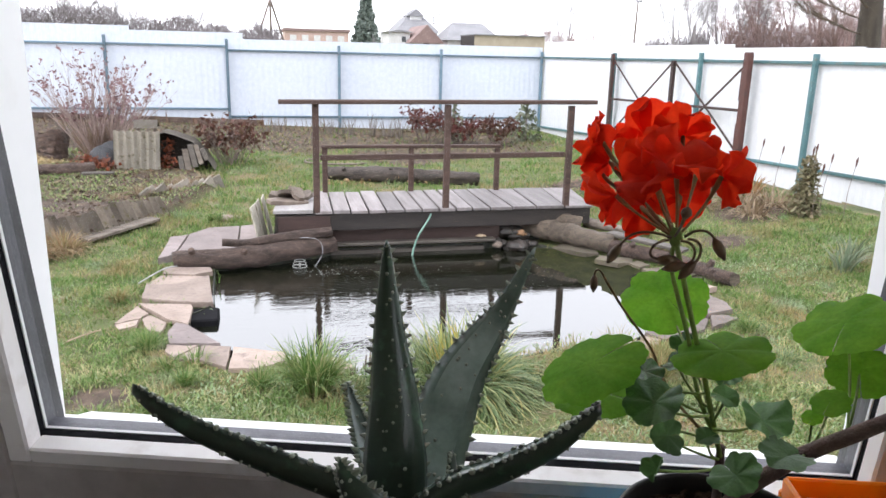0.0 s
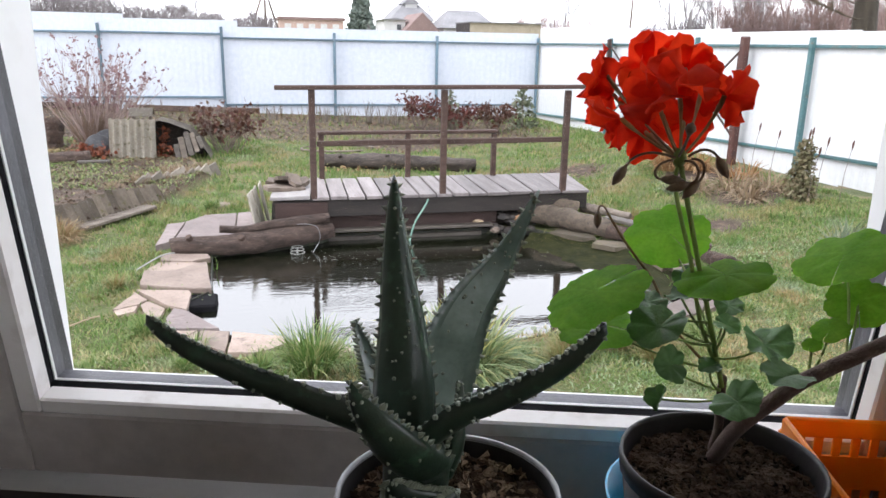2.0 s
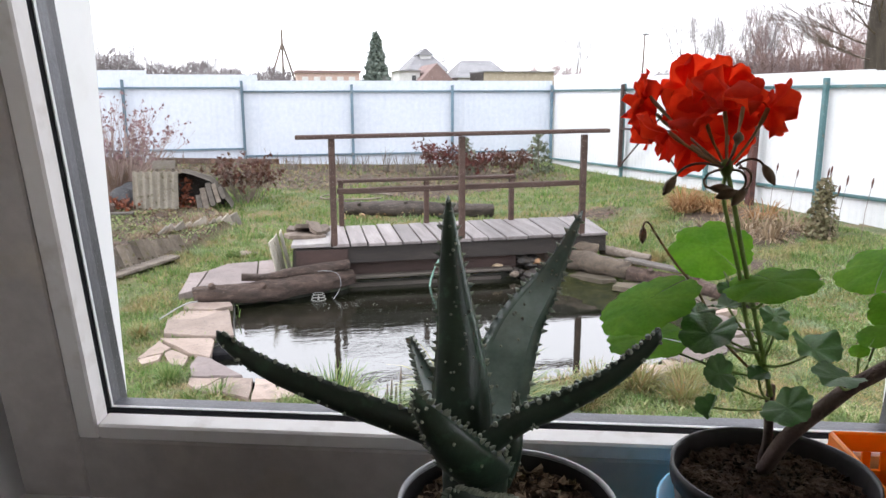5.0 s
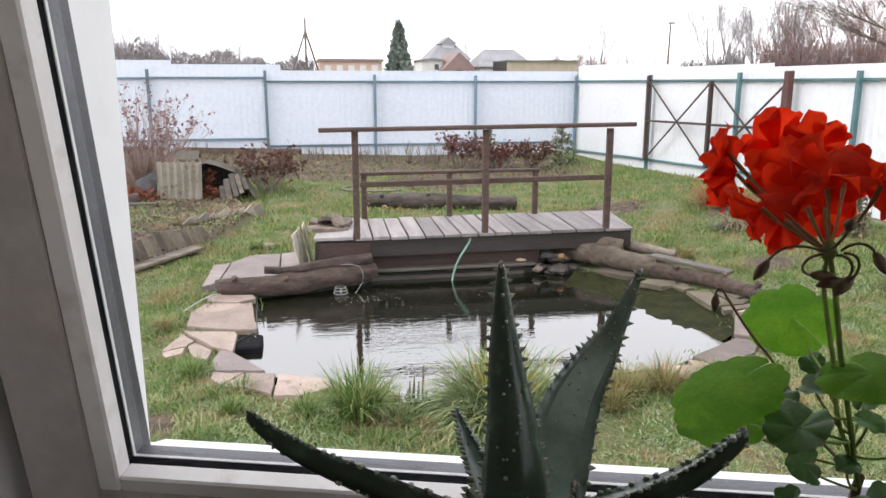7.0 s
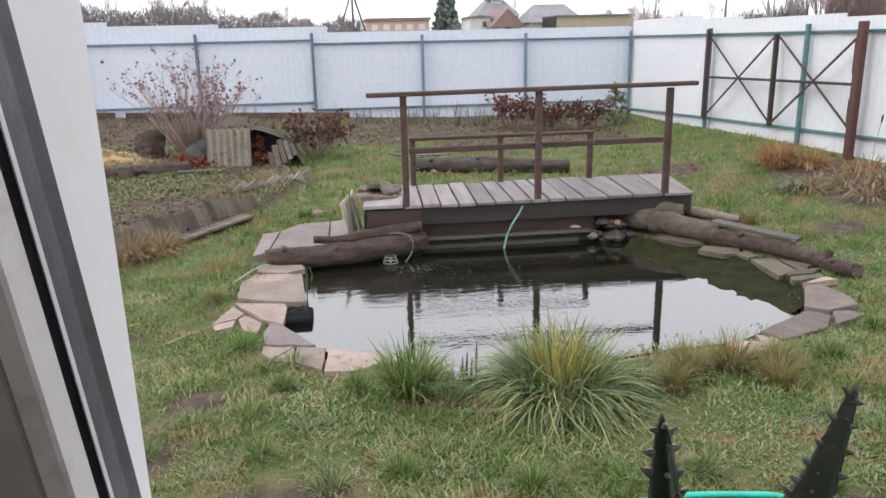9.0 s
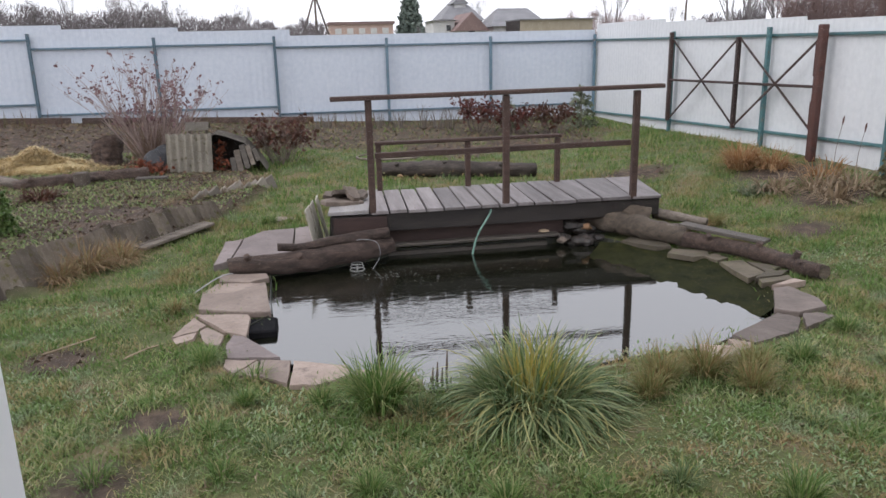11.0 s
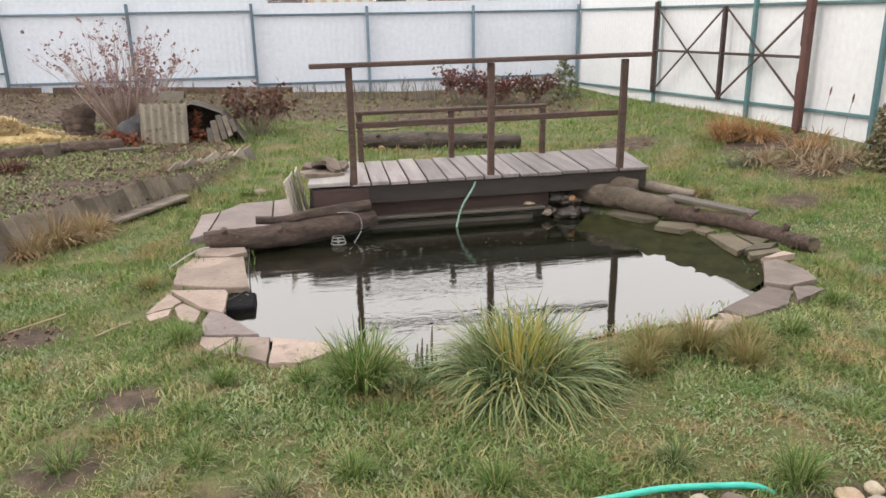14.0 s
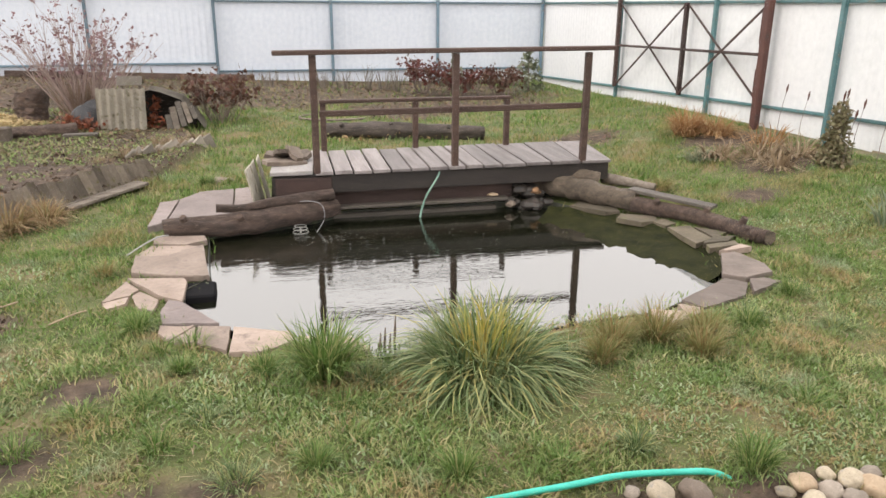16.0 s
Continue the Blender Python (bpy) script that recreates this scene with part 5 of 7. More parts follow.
# florets: throat, facing (across, up, back) and size
HX, HY = Vector((0.973, -0.232, 0)), Vector((0.232, 0.973, 0))
for i, (c, way, size) in enumerate((
    ((0.2840, 0.535, 1.7330), (-0.96, 0.2, 0.1), 0.80),
    ((0.3130, 0.535, 1.7360), (-0.15, 0.6, 0.8), 1.02),
    ((0.3270, 0.520, 1.7380), (0.35, 0.7, 0.62), 0.85),
    ((0.2900, 0.462, 1.7270), (0.10, 0.72, -0.30), 1.15),
    ((0.2780, 0.462, 1.7230), (-0.45, 0.55, -0.25), 0.85),
    ((0.3030, 0.443, 1.7270), (0.97, -0.12, 0.1), 0.78),
    ((0.2610, 0.468, 1.7140), (-0.72, -0.42, 0.45), 0.82),
    ((0.2810, 0.478, 1.7060), (-0.3, -0.5, 0.8), 0.72),
    ((0.3030, 0.478, 1.7110), (0.15, -0.25, 0.95), 0.84),
    ((0.2880, 0.532, 1.7220), (-0.75, 0.15, 0.62), 0.98),
    ((0.3100, 0.475, 1.7270), (0.7, 0.15, 0.7), 0.76),
    ((0.3010, 0.505, 1.7260), (-0.1, 0.2, 0.97), 1.0),
    ((0.2885, 0.545, 1.7135), (-0.55, -0.60, 0.40), 0.62))):
    c = Vector(c)
    d = (HX * way[0] + HY * way[2] + Vector((0, 0, way[1]))).normalized()
    bm = bmesh.new()
    u = d.cross(Vector((0.3, 0.2, 1))).normalized()
    v = d.cross(u)
    for p_ in range(5):
        a = p_ * 1.2566 + i * 0.7 + R.uniform(-0.2, 0.2)
        rad = (u * math.cos(a) + v * math.sin(a))
        tan = d.cross(rad)
        L = R.uniform(0.0155, 0.020) * size
        cup, wv, wk, twist = R.uniform(0.55, 1.15), R.uniform(0, 6), R.uniform(1.6, 3.2), R.uniform(-0.45, 0.45)
        rows = []
        for s in range(9):
            f = s / 8
            w = L * 0.72 * (0.20 + 0.84 * math.sin(math.pi * 0.5 * min(1, f * 1.35)) ** 1.3) * (1 if f < 0.8 else 1 - 0.32 * ((f - 0.8) / 0.2) ** 2)
            line = []
            for q in (-1, -0.66, -0.33, 0, 0.33, 0.66, 1):
                reach = L * f * (1 - 0.10 * f * abs(q) ** 2.5 + 0.04 * f * math.sin(q * 5 + wv))
                lift = L * (cup * (f - 0.62 * f * f) + twist * q * f * 0.6 + 0.19 * f * f * math.sin(wv + q * wk * 1.6) + 0.07 * f * f * math.sin(2.1 * wv + q * 7.5) + 0.10 * q * q * f)
                line.append(bm.verts.new(c - GB + rad * reach + tan * (w * q) + d * lift))
            rows.append(line)
        for r0, r1 in zip(rows, rows[1:]):
            for q in range(6):
                bm.faces.new((r0[q], r0[q + 1], r1[q + 1], r1[q]))
    part("floret", bm, M_PETAL, head, smooth=True)
    part("pedicel", tube(bmesh.new(), [q - GB for q in curve_pts(NECK, (NECK + c) / 2 + Vector((d.x, d.y, 0)) * 0.004, c - d * 0.001, 6)], [0.0008, 0.0007, 0.0007, 0.0007, 0.0008, 0.0013, 0.0011], 6), M_PEDICEL, head, smooth=True)


def ger_bud(root, c1, c2, tip, size=1.0):
    a, b, c, e = (Vector(q) for q in (root, c1, c2, tip))
    pts = [a * (1 - t) ** 3 + b * 3 * t * (1 - t) ** 2 + c * 3 * t * t * (1 - t) + e * t ** 3 for t in (k / 10 for k in range(11))]
    part("bud_stalk", tube(bmesh.new(), [q - GB for q in pts], [0.0007] * 11, 6), M_BUD, head, smooth=True)
    d = (pts[-1] - pts[-2]).normalized()
    q = pts[-1] - GB
    part("bud", tube(bmesh.new(), [q - d * 0.001, q + d * 0.001, q + d * 0.004 * size, q + d * 0.0075 * size, q + d * 0.0105 * size], [0.0008, 0.0019, 0.0027, 0.0021, 0.0004], 9), M_BUD, head, smooth=True)


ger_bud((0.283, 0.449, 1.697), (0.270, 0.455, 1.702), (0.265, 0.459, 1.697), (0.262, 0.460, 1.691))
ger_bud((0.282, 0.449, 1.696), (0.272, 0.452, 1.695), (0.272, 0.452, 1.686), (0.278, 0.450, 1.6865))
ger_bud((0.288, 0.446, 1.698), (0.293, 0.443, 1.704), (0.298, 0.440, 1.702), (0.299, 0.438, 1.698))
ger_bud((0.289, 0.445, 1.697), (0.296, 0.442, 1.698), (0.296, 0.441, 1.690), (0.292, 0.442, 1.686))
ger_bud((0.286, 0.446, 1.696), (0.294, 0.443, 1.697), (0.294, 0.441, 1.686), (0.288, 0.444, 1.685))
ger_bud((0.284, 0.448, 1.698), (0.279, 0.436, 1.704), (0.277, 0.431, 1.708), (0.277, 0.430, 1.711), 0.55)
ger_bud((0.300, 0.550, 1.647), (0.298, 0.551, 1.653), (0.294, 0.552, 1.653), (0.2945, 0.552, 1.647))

# ---- orange crate ----
crate = thing("plastic_crate", "bright orange slotted plastic basket on the window sill", "basket", W @ pose(0.721, -0.13, SILL))
H = 0.104
for a, b in (((-0.105, 0.045, 0), (0.13, 0.045, 0)), ((-0.105, -0.10, 0), (0.13, -0.10, 0)), ((-0.105, -0.10, 0), (-0.105, 0.045, 0)), ((0.13, -0.10, 0), (0.13, 0.045, 0))):
    a, b = Vector(a), Vector(b)
    d = (b - a).normalized()
    up = Vector((0, 0, 1))
    part("rim", beam(bmesh.new(), a + up * (H - 0.008), b + up * (H - 0.008), 0.0045, 0.016, 0.0015), M_ORANGE, crate)
    for z, h in ((H - 0.038, 0.014), (0.054, 0.018), (0.018, 0.03)):
        part("band", beam(bmesh.new(), a + up * z, b + up * z, 0.003, h, 0), M_ORANGE, crate)
    n = int((b - a).length / 0.0135)
    for i in range(n + 1):
        q = a + (b - a) * (i / n)
        part("slat", beam(bmesh.new(), q + up * 0.006, q + up * (H - 0.012), 0.0026, 0.006, 0, d), M_ORANGE, crate)
part("base", boxed(-0.105, 0.13, -0.10, 0.045, 0, 0.003), M_ORANGE, crate)

# ---- plants and grass ----
def leaf_mesh(name, base, side, tip, bend, material):
    """Blades from arrays: base point, half-width vector, tip point, and how far the middle bows."""
    n = len(base)
    mid = base * 0.45 + tip * 0.55 + bend
    v = np.empty((n, 5, 3), np.float32)
    v[:, 0], v[:, 1] = base - side, base + side
    v[:, 2], v[:, 3] = mid + side * 0.75, mid - side * 0.75
    v[:, 4] = tip
    me = bpy.data.meshes.new(name)
    me.vertices.add(5 * n)
    me.vertices.foreach_set("co", v.ravel())
    k = np.arange(n, dtype=np.int32)[:, None] * 5
    me.loops.add(7 * n)
    me.loops.foreach_set("vertex_index", (k + np.array([0, 1, 2, 3, 3, 2, 4], np.int32)).ravel())
    me.polygons.add(2 * n)
    me.polygons.foreach_set("loop_start", (np.arange(n, dtype=np.int32)[:, None] * 7 + np.array([0, 4], np.int32)).ravel())
    me.update(calc_edges=True)
    me.materials.append(material)
    return me


NP = np.random.RandomState(5)


def np_ground(x, y):
    s = lambda q: np.clip(q, 0, 1) ** 2 * (3 - 2 * np.clip(q, 0, 1))
    return s((y - 6.5) / 9) * (0.19 + 0.032 * np.maximum(0, 4 - np.maximum(x, -12))) + 0.28 * s((x - 3.4) / 2.9) * (1 - s((y - 8.5) / 7))


GX0, GY0, GS = -12.0, 1.4, 0.05
GNX, GNY = 380, 304
cover = np.zeros((GNY, GNX), np.float32)
bare = np.zeros((GNY, GNX), np.float32)
tall = np.zeros((GNY, GNX), np.float32)
PLAT = [(-0.80, 6.62), (-0.64, 7.62), (-0.14, 7.93), (0.30, 8.0), (3.42, 7.85), (3.3, 6.8), (2.9, 6.8), (0.2, 6.8), (0.1, 7.0)]
for j in range(GNY):
    for i in range(GNX):
        x, y = GX0 + GS * i, GY0 + GS * j
        c = 1 - soil_share(x, y)
        bare[j, i] = 1 - c
        if -1.5 < x < 4.2 and 3.4 < y < 8.2:
            e = edge_dist(x, y, POND)
            if inside(x, y, POND) or inside(x, y, PLAT):
                c = 0
            elif e < 0.1:
                c *= 0.1 if y > 4.6 or x < 0.1 or x > 2.2 else 0.6
        cover[j, i] = c
        clump = noise.noise((x * 5.3, y * 5.3, 2))
        c *= 0.42 + 0.58 * s01((clump + 0.6 * noise.noise((x * 2.2, y * 2.2, 7)) + 0.42) / 0.45)
        cover[j, i] = c
        tall[j, i] = 0.75 + 0.5 * noise.noise((x * 0.9, y * 0.9, 5)) + 0.6 * noise.noise((x * 2.6, y * 2.6, 9)) + 0.9 * clump
flag_polys = [q[2] for q in FLAGS.values()]
for poly in flag_polys:
    for j in range(GNY):
        y = GY0 + GS * j
        if min(q[1] for q in poly) - 0.03 < y < max(q[1] for q in poly) + 0.03:
            for i in range(GNX):
                if inside(GX0 + GS * i, y, poly) and not (0.3 < GX0 + GS * i < 2.2):
                    cover[j, i] = 0


def scatter(y0, y1, per_m2):
    n = int((y1 - y0) * 18 * per_m2)
    x, y = NP.uniform(-11.5, 6.2, n), NP.uniform(y0, y1, n)
    ok = (x > -0.72 * y + 0.5) & (x < 1.02 * y + 0.5)
    x, y = x[ok], y[ok]
    jx, jy = x + NP.normal(0, 0.05, len(x)), y + NP.normal(0, 0.05, len(x))
    i, j = np.clip(np.round((jx - GX0) / GS), 0, GNX - 1).astype(int), np.clip(np.round((jy - GY0) / GS), 0, GNY - 1).astype(int)
    ok = NP.rand(len(x)) < cover[j, i]
    return x[ok], y[ok], np.clip(tall[j, i][ok], 0.25, 1.6)


def lawn(y0, y1, per_m2, h, w, lean=0.8, material=None):
    x, y, t = scatter(y0, y1, per_m2)
    n = len(x)
    ht = h * t * NP.uniform(0.45, 1.25, n)
    a, b = NP.uniform(0, 2 * np.pi, n), NP.uniform(0, 2 * np.pi, n)
    l = ht * NP.uniform(0.1, 1.0, n) * lean
    base = np.stack([x, y, np_ground(x, y) - 0.006], 1)
    tip = base + np.stack([np.cos(a) * l, np.sin(a) * l, ht], 1)
    ww = w * NP.uniform(0.6, 1.3, n)
    side = np.stack([np.cos(b) * ww, np.sin(b) * ww, np.zeros(n)], 1)
    bend = np.stack([-np.cos(a) * l * 0.2, -np.sin(a) * l * 0.2, ht * 0.12], 1)
    return leaf_mesh("lawn_grass", base, side, tip, bend, material or M_GRASSLUSH)


for band in ((1.9, 3.6, 9000, 0.036, 0.0036, 1.9, M_GRASS), (3.6, 4.7, 7500, 0.039, 0.0040, 1.7, M_GRASS), (4.7, 7.0, 5000, 0.045, 0.0042, 1.4), (7.0, 9.5, 2800, 0.056, 0.0048, 1.1), (9.5, 13.0, 1100, 0.065, 0.0065), (13.0, 16.2, 420, 0.08, 0.009)):
    tagged(new("lawn_grass", lawn(*band)), "short patchy autumn lawn grass, green with dry tufts", "grass", kind="stuff")


def broad_leaves(count, y0, y1):
    x, y, t = scatter(y0, y1, count)
    n = len(x)
    keep = np.sin(x * 3.1 + 0.7) + np.sin(y * 3.7 + x * 1.3) + NP.normal(0, 0.6, n) > 0.5
    x, y = x[keep], y[keep]
    n = len(x)
    a, ln = NP.uniform(0, 2 * np.pi, n), NP.uniform(0.012, 0.032, n)
    base = np.stack([x, y, np_ground(x, y) + 0.004], 1)
    tip = base + np.stack([np.cos(a) * ln, np.sin(a) * ln, ln * NP.uniform(0.15, 0.8, n)], 1)
    side = np.stack([-np.sin(a), np.cos(a), np.zeros(n)], 1) * (ln * 0.20)[:, None]
    return leaf_mesh("lawn_weeds", base, side, tip, np.tile(np.array([[0, 0, 0.006]]), (n, 1)), M_LAWNWEED)


tagged(new("lawn_weeds", broad_leaves(1900, 1.9, 6.0)), "flat grey-green weeds and clover spread through the lawn", "weeds", kind="stuff")
n = 9000
x, y, t = scatter(1.9, 6.5, 130)
n = len(x)
a, ln = NP.uniform(0, 2 * np.pi, n), NP.uniform(0.03, 0.10, n)
base = np.stack([x, y, np_ground(x, y) + NP.uniform(0.004, 0.03, n)], 1)
tagged(new("dead_thatch", leaf_mesh("dead_thatch", base, np.stack([-np.sin(a), np.cos(a), np.zeros(n)], 1) * 0.0022, base + np.stack([np.cos(a) * ln, np.sin(a) * ln, NP.uniform(-0.01, 0.02, n)], 1), np.zeros((n, 3)), M_DRYPALE)), "dead straw-coloured thatch lying in the lawn", "thatch", kind="stuff")


def tussock(name, label, at, count, radius, length, material, spread=0.9, width=0.003, droop=0.35, core=None, core_n=0, core_len=0.0):
    """A tuft of arching blades; core: upright blades in its middle."""
    t = thing(name, label, "grass tuft", at)

    def bunch(n, rad, ln, spr, dr, wd, mt, nm):
        a = NP.uniform(0, 2 * np.pi, n)
        r = rad * np.sqrt(NP.rand(n)) * 0.45
        L = ln * NP.uniform(0.55, 1.1, n)
        s = np.clip((0.12 + 0.88 * NP.rand(n) ** 0.8) * spr, 0, 1.45)
        dr = dr * NP.uniform(0.3, 1.7, n)
        curl = NP.normal(0, 0.35, n)
        segs = 5
        P = []
        for k in range(segs + 1):
            f = k / segs
            out = r + L * f * np.sin(s * (0.35 + 0.9 * f))
            up = L * f * np.cos(s * (0.35 + 0.9 * f)) - dr * L * f * f * s
            b_ = a + curl * f * f
            P.append(np.stack([np.cos(b_) * out, np.sin(b_) * out, np.maximum(up, 0.005 + 0.01 * f)], 1))
        tw = a + np.pi / 2 + NP.uniform(-0.9, 0.9, n)
        side = np.stack([np.cos(tw), np.sin(tw), np.zeros(n)], 1)
        v = np.empty((n, 2 * segs + 1, 3), np.float32)
        for k in range(segs):
            w = wd * (1 - 0.6 * k / segs)
            v[:, 2 * k], v[:, 2 * k + 1] = P[k] - side * w, P[k] + side * w
        v[:, 2 * segs] = P[segs]
        m_ = 2 * segs + 1
        faces = []
        for i in range(n):
            o = i * m_
            faces += [(o + 2 * k, o + 2 * k + 1, o + 2 * k + 3, o + 2 * k + 2) for k in range(segs - 1)] + [(o + 2 * segs - 2, o + 2 * segs - 1, o + 2 * segs)]
        part(nm, raw(nm, v.reshape(-1, 3).tolist(), faces, mt), mt, t)

    bunch(count, radius, length, spread, droop, width, material, "blade_mass")
    if core:
        bunch(core_n, radius * 0.5, core_len, 0.35, 0.1, width, core, "upright_blades")
    return t


tussock("grass_tussock", "large arching grey-green tussock with a golden crown beside the pond", (1.10, 3.80, 0.0), 1600, 0.50, 0.46, M_TUFT, 1.25, 0.0058, 0.56, M_TUFTGOLD, 150, 0.38)
tussock("grass_tussock", "upright fresh green tussock at the pond's edge", (0.33, 3.93, 0.0), 480, 0.20, 0.36, M_TUFTGREEN, 0.75, 0.0042, 0.3)
for x, y, s in ((1.86, 3.92, 0.9), (2.12, 3.95, 1.0), (1.72, 3.78, 0.7), (2.4, 3.92, 0.8), (2.28, 3.72, 0.75)):
    tussock("grass_tussock", "short browning tussock by the pond stones", (x, y, 0.0), 420, 0.18 * s, 0.26 * s, M_TUFTBROWN, 0.8, 0.0025)
for x, y, s, mt in ((-0.62, 4.72, 0.8, M_TUFTGREEN), (-0.95, 5.7, 0.7, M_TUFTBROWN), (-0.35, 4.15, 0.6, M_TUFTGREEN), (0.05, 4.05, 0.7, M_TUFTGREEN), (2.75, 4.0, 0.7, M_TUFTGREEN), (3.3, 4.35, 0.7, M_TUFTGREEN), (0.22, 3.2, 0.6, M_TUFTGREEN), (0.75, 3.0, 0.7, M_TUFTGREEN), (1.9, 2.78, 0.9, M_TUFTGREEN), (1.5, 3.0, 0.6, M_TUFT), (3.75, 6.3, 0.9, M_TUFTBROWN), (3.55, 7.3, 1.0, M_TUFTBROWN), (3.9, 7.0, 1.1, M_TUFTBROWN), (3.7, 6.9, 0.8, M_DRYORANGE), (-0.4, 8.2, 0.8, M_TUFTGREEN)):
    tussock("grass_clump", "small clump of longer grass in the lawn", (x, y, ground_z(x, y)), 260, 0.16 * s, 0.20 * s, mt, 0.9, 0.0025)
rc = random.Random(21)
for i in range(40):
    x, y = rc.uniform(-1.3, 3.6), rc.uniform(2.2, 4.6)
    if inside(x, y, POND) or edge_dist(x, y, POND) < 0.22 or any(inside(x, y, q) for q in flag_polys) or x < -0.60 * y + 0.6 or math.hypot(x - 1.1, y - 3.8) < 0.45:
        continue
    tussock("grass_clump", "small clump of longer grass in the lawn", (x, y, ground_z(x, y) - 0.01), 130, 0.14, rc.uniform(0.09, 0.15), rc.choice((M_TUFTGREEN, M_TUFTGREEN, M_TUFT)), 1.0, 0.0026)
for x, y, s in ((-1.85, 6.95, 1.0), (-1.62, 7.15, 0.8), (-2.0, 6.7, 0.8)):
    tussock("dry_tussock", "dry orange-brown tussock before the sheet edging", (x, y, 0.0), 420, 0.25 * s, 0.34 * s, M_DRYTAN, 1.1, 0.005)
for x, y, s in ((-1.25, 9.15, 0.8), (-1.0, 9.35, 0.7), (-0.78, 9.62, 0.8), (-0.95, 9.75, 0.7), (-0.55, 9.95, 0.7), (-1.45, 8.9, 0.6)):
    tussock("dry_tussock", "dry brown fringe of grass behind the edging tiles", (x, y, ground_z(x, y) + 0.05), 260, 0.28 * s, 0.26 * s, M_DRYPALE, 1.1, 0.004)
tussock("dry_tussock", "dry orange ornamental grass clump on the lawn", (5.25, 8.8, ground_z(5.25, 8.8)), 620, 0.3, 0.42, M_DRYORANGE, 0.9, 0.005)
tussock("dry_tussock", "flattened dry brown clump by the side fence", (5.55, 8.62, ground_z(5.5, 8.6)), 420, 0.35, 0.36, M_DRYORANGE, 1.25, 0.005, 0.5)
for x, y, s, mt in ((5.35, 7.5, 1.0, M_DRYPALE), (5.65, 7.3, 0.9, M_DRYPALE), (5.0, 7.75, 0.8, M_DRYPALE), (5.75, 7.9, 0.9, M_DRYORANGE), (5.25, 7.05, 0.8, M_DRYPALE)):
    tussock("dry_stalks", "flattened pile of dry garden stalks on bare earth", (x, y, ground_z(x, y)), 120, 0.45 * s, 0.36 * s, mt, 1.4, 0.010, 0.6)
for x, y, s in ((4.75, 5.15, 1.0), (4.95, 5.3, 0.9), (5.1, 5.05, 0.8)):
    tussock("iris_clump", "grey-green sword-shaped iris leaves on bare earth", (x, y, ground_z(x, y)), 40, 0.14 * s, 0.34 * s, M_IRIS, 0.7, 0.009)
tussock("iris_clump", "low blue-green plant among the dry stalks", (4.75, 7.75, ground_z(4.75, 7.75)), 120, 0.25, 0.2, M_IRIS, 1.0, 0.008)


for x, y, h in ((1.45, 14.9, 0.36), (1.8, 14.8, 0.42), (2.2, 14.75, 0.5), (2.5, 14.65, 0.44), (2.75, 14.6, 0.52), (0.4, 15.0, 0.34), (-0.6, 15.2, 0.3)):
    tussock("dead_stalks", "grey upright dead flower stalks along the back fence", (x, y, ground_z(x, y)), 22, 0.34, h, M_GREYSTALK, 0.4, 0.008, 0.1)


def branching(base, way, length, radius, depth, rr, out, spread=0.55, kids=3, tips=None, sides=3, bend=0.12):
    """Collects tapering limbs as rings of verts and faces in out = (verts, faces)."""
    v, f = out
    p, d = Vector(base), Vector(way).normalized()
    n = 3
    prev = None
    for i in range(n + 1):
        u = d.cross(Vector((0.31, 0.77, 0.2))).normalized()
        w = d.cross(u)
        r = radius * (1 - 0.45 * i / n)
        k = len(v)
        v += [tuple(p + (u * math.cos(6.283 * s / sides) + w * math.sin(6.283 * s / sides)) * r) for s in range(sides)]
        if prev is not None:
            f += [(prev + s, prev + (s + 1) % sides, k + (s + 1) % sides, k + s) for s in range(sides)]
        prev = k
        if i < n:
            if depth > 0 and i > 0:
                for _ in range(kids if i == n - 1 else kids - 1):
                    nd = (d + Vector((rr.uniform(-1, 1), rr.uniform(-1, 1), rr.uniform(-0.5, 0.9))) * spread).normalized()
                    branching(p, nd, length * rr.uniform(0.5, 0.75), r * 0.62, depth - 1, rr, out, spread, kids, tips, sides, bend)
            d = (d + Vector((rr.uniform(-1, 1), rr.uniform(-1, 1), rr.uniform(-0.4, 0.8))) * bend).normalized()
            p = p + d * (length / n)
    if depth <= 1 and tips is not None:
        tips.append(p.copy())


def leaf_cloud(name, points, size, material, seed, per=2, spread=0.03):
    n = len(points) * per
    rs = np.random.RandomState(seed)
    base = np.repeat(np.array([tuple(q) for q in points], np.float32), per, 0) + rs.uniform(-spread, spread, (n, 3))
    d = rs.normal(size=(n, 3))
    d /= np.linalg.norm(d, axis=1)[:, None]
    e = np.cross(d, rs.normal(size=(n, 3)))
    e /= np.linalg.norm(e, axis=1)[:, None]
    s = size * rs.uniform(0.6, 1.4, (n, 1))
    return leaf_mesh(name, base, e * s * 0.35, base + d * s, rs.uniform(-0.2, 0.2, (n, 3)) * s, material)


rr = random.Random(17)
tagged(new("fallen_leaves", leaf_cloud("fallen_leaves", [Vector((rr.uniform(0.9, 2.6), 10.06 + rr.gauss(0, 0.10), ground_z(1.5, 10.05) + rr.uniform(0.01, 0.07))) for _ in range(100)], 0.04, M_DRYTAN, 5, 1, 0.03)), "tan-brown fallen leaves and stalks before the rotting log", "leaf litter", kind="stuff")
tagged(new("fallen_leaves", leaf_cloud("fallen_leaves", [Vector((-1.77 + rr.gauss(0, 0.26), 9.29 + rr.gauss(0, 0.09), 0)) for _ in range(90)], 0.05, M_DRYORANGE, 6, 1, 0.02)), "strip of orange fallen leaves on the vegetable bed", "leaf litter", kind="stuff").location.z = ground_z(-1.77, 9.29) + 0.03
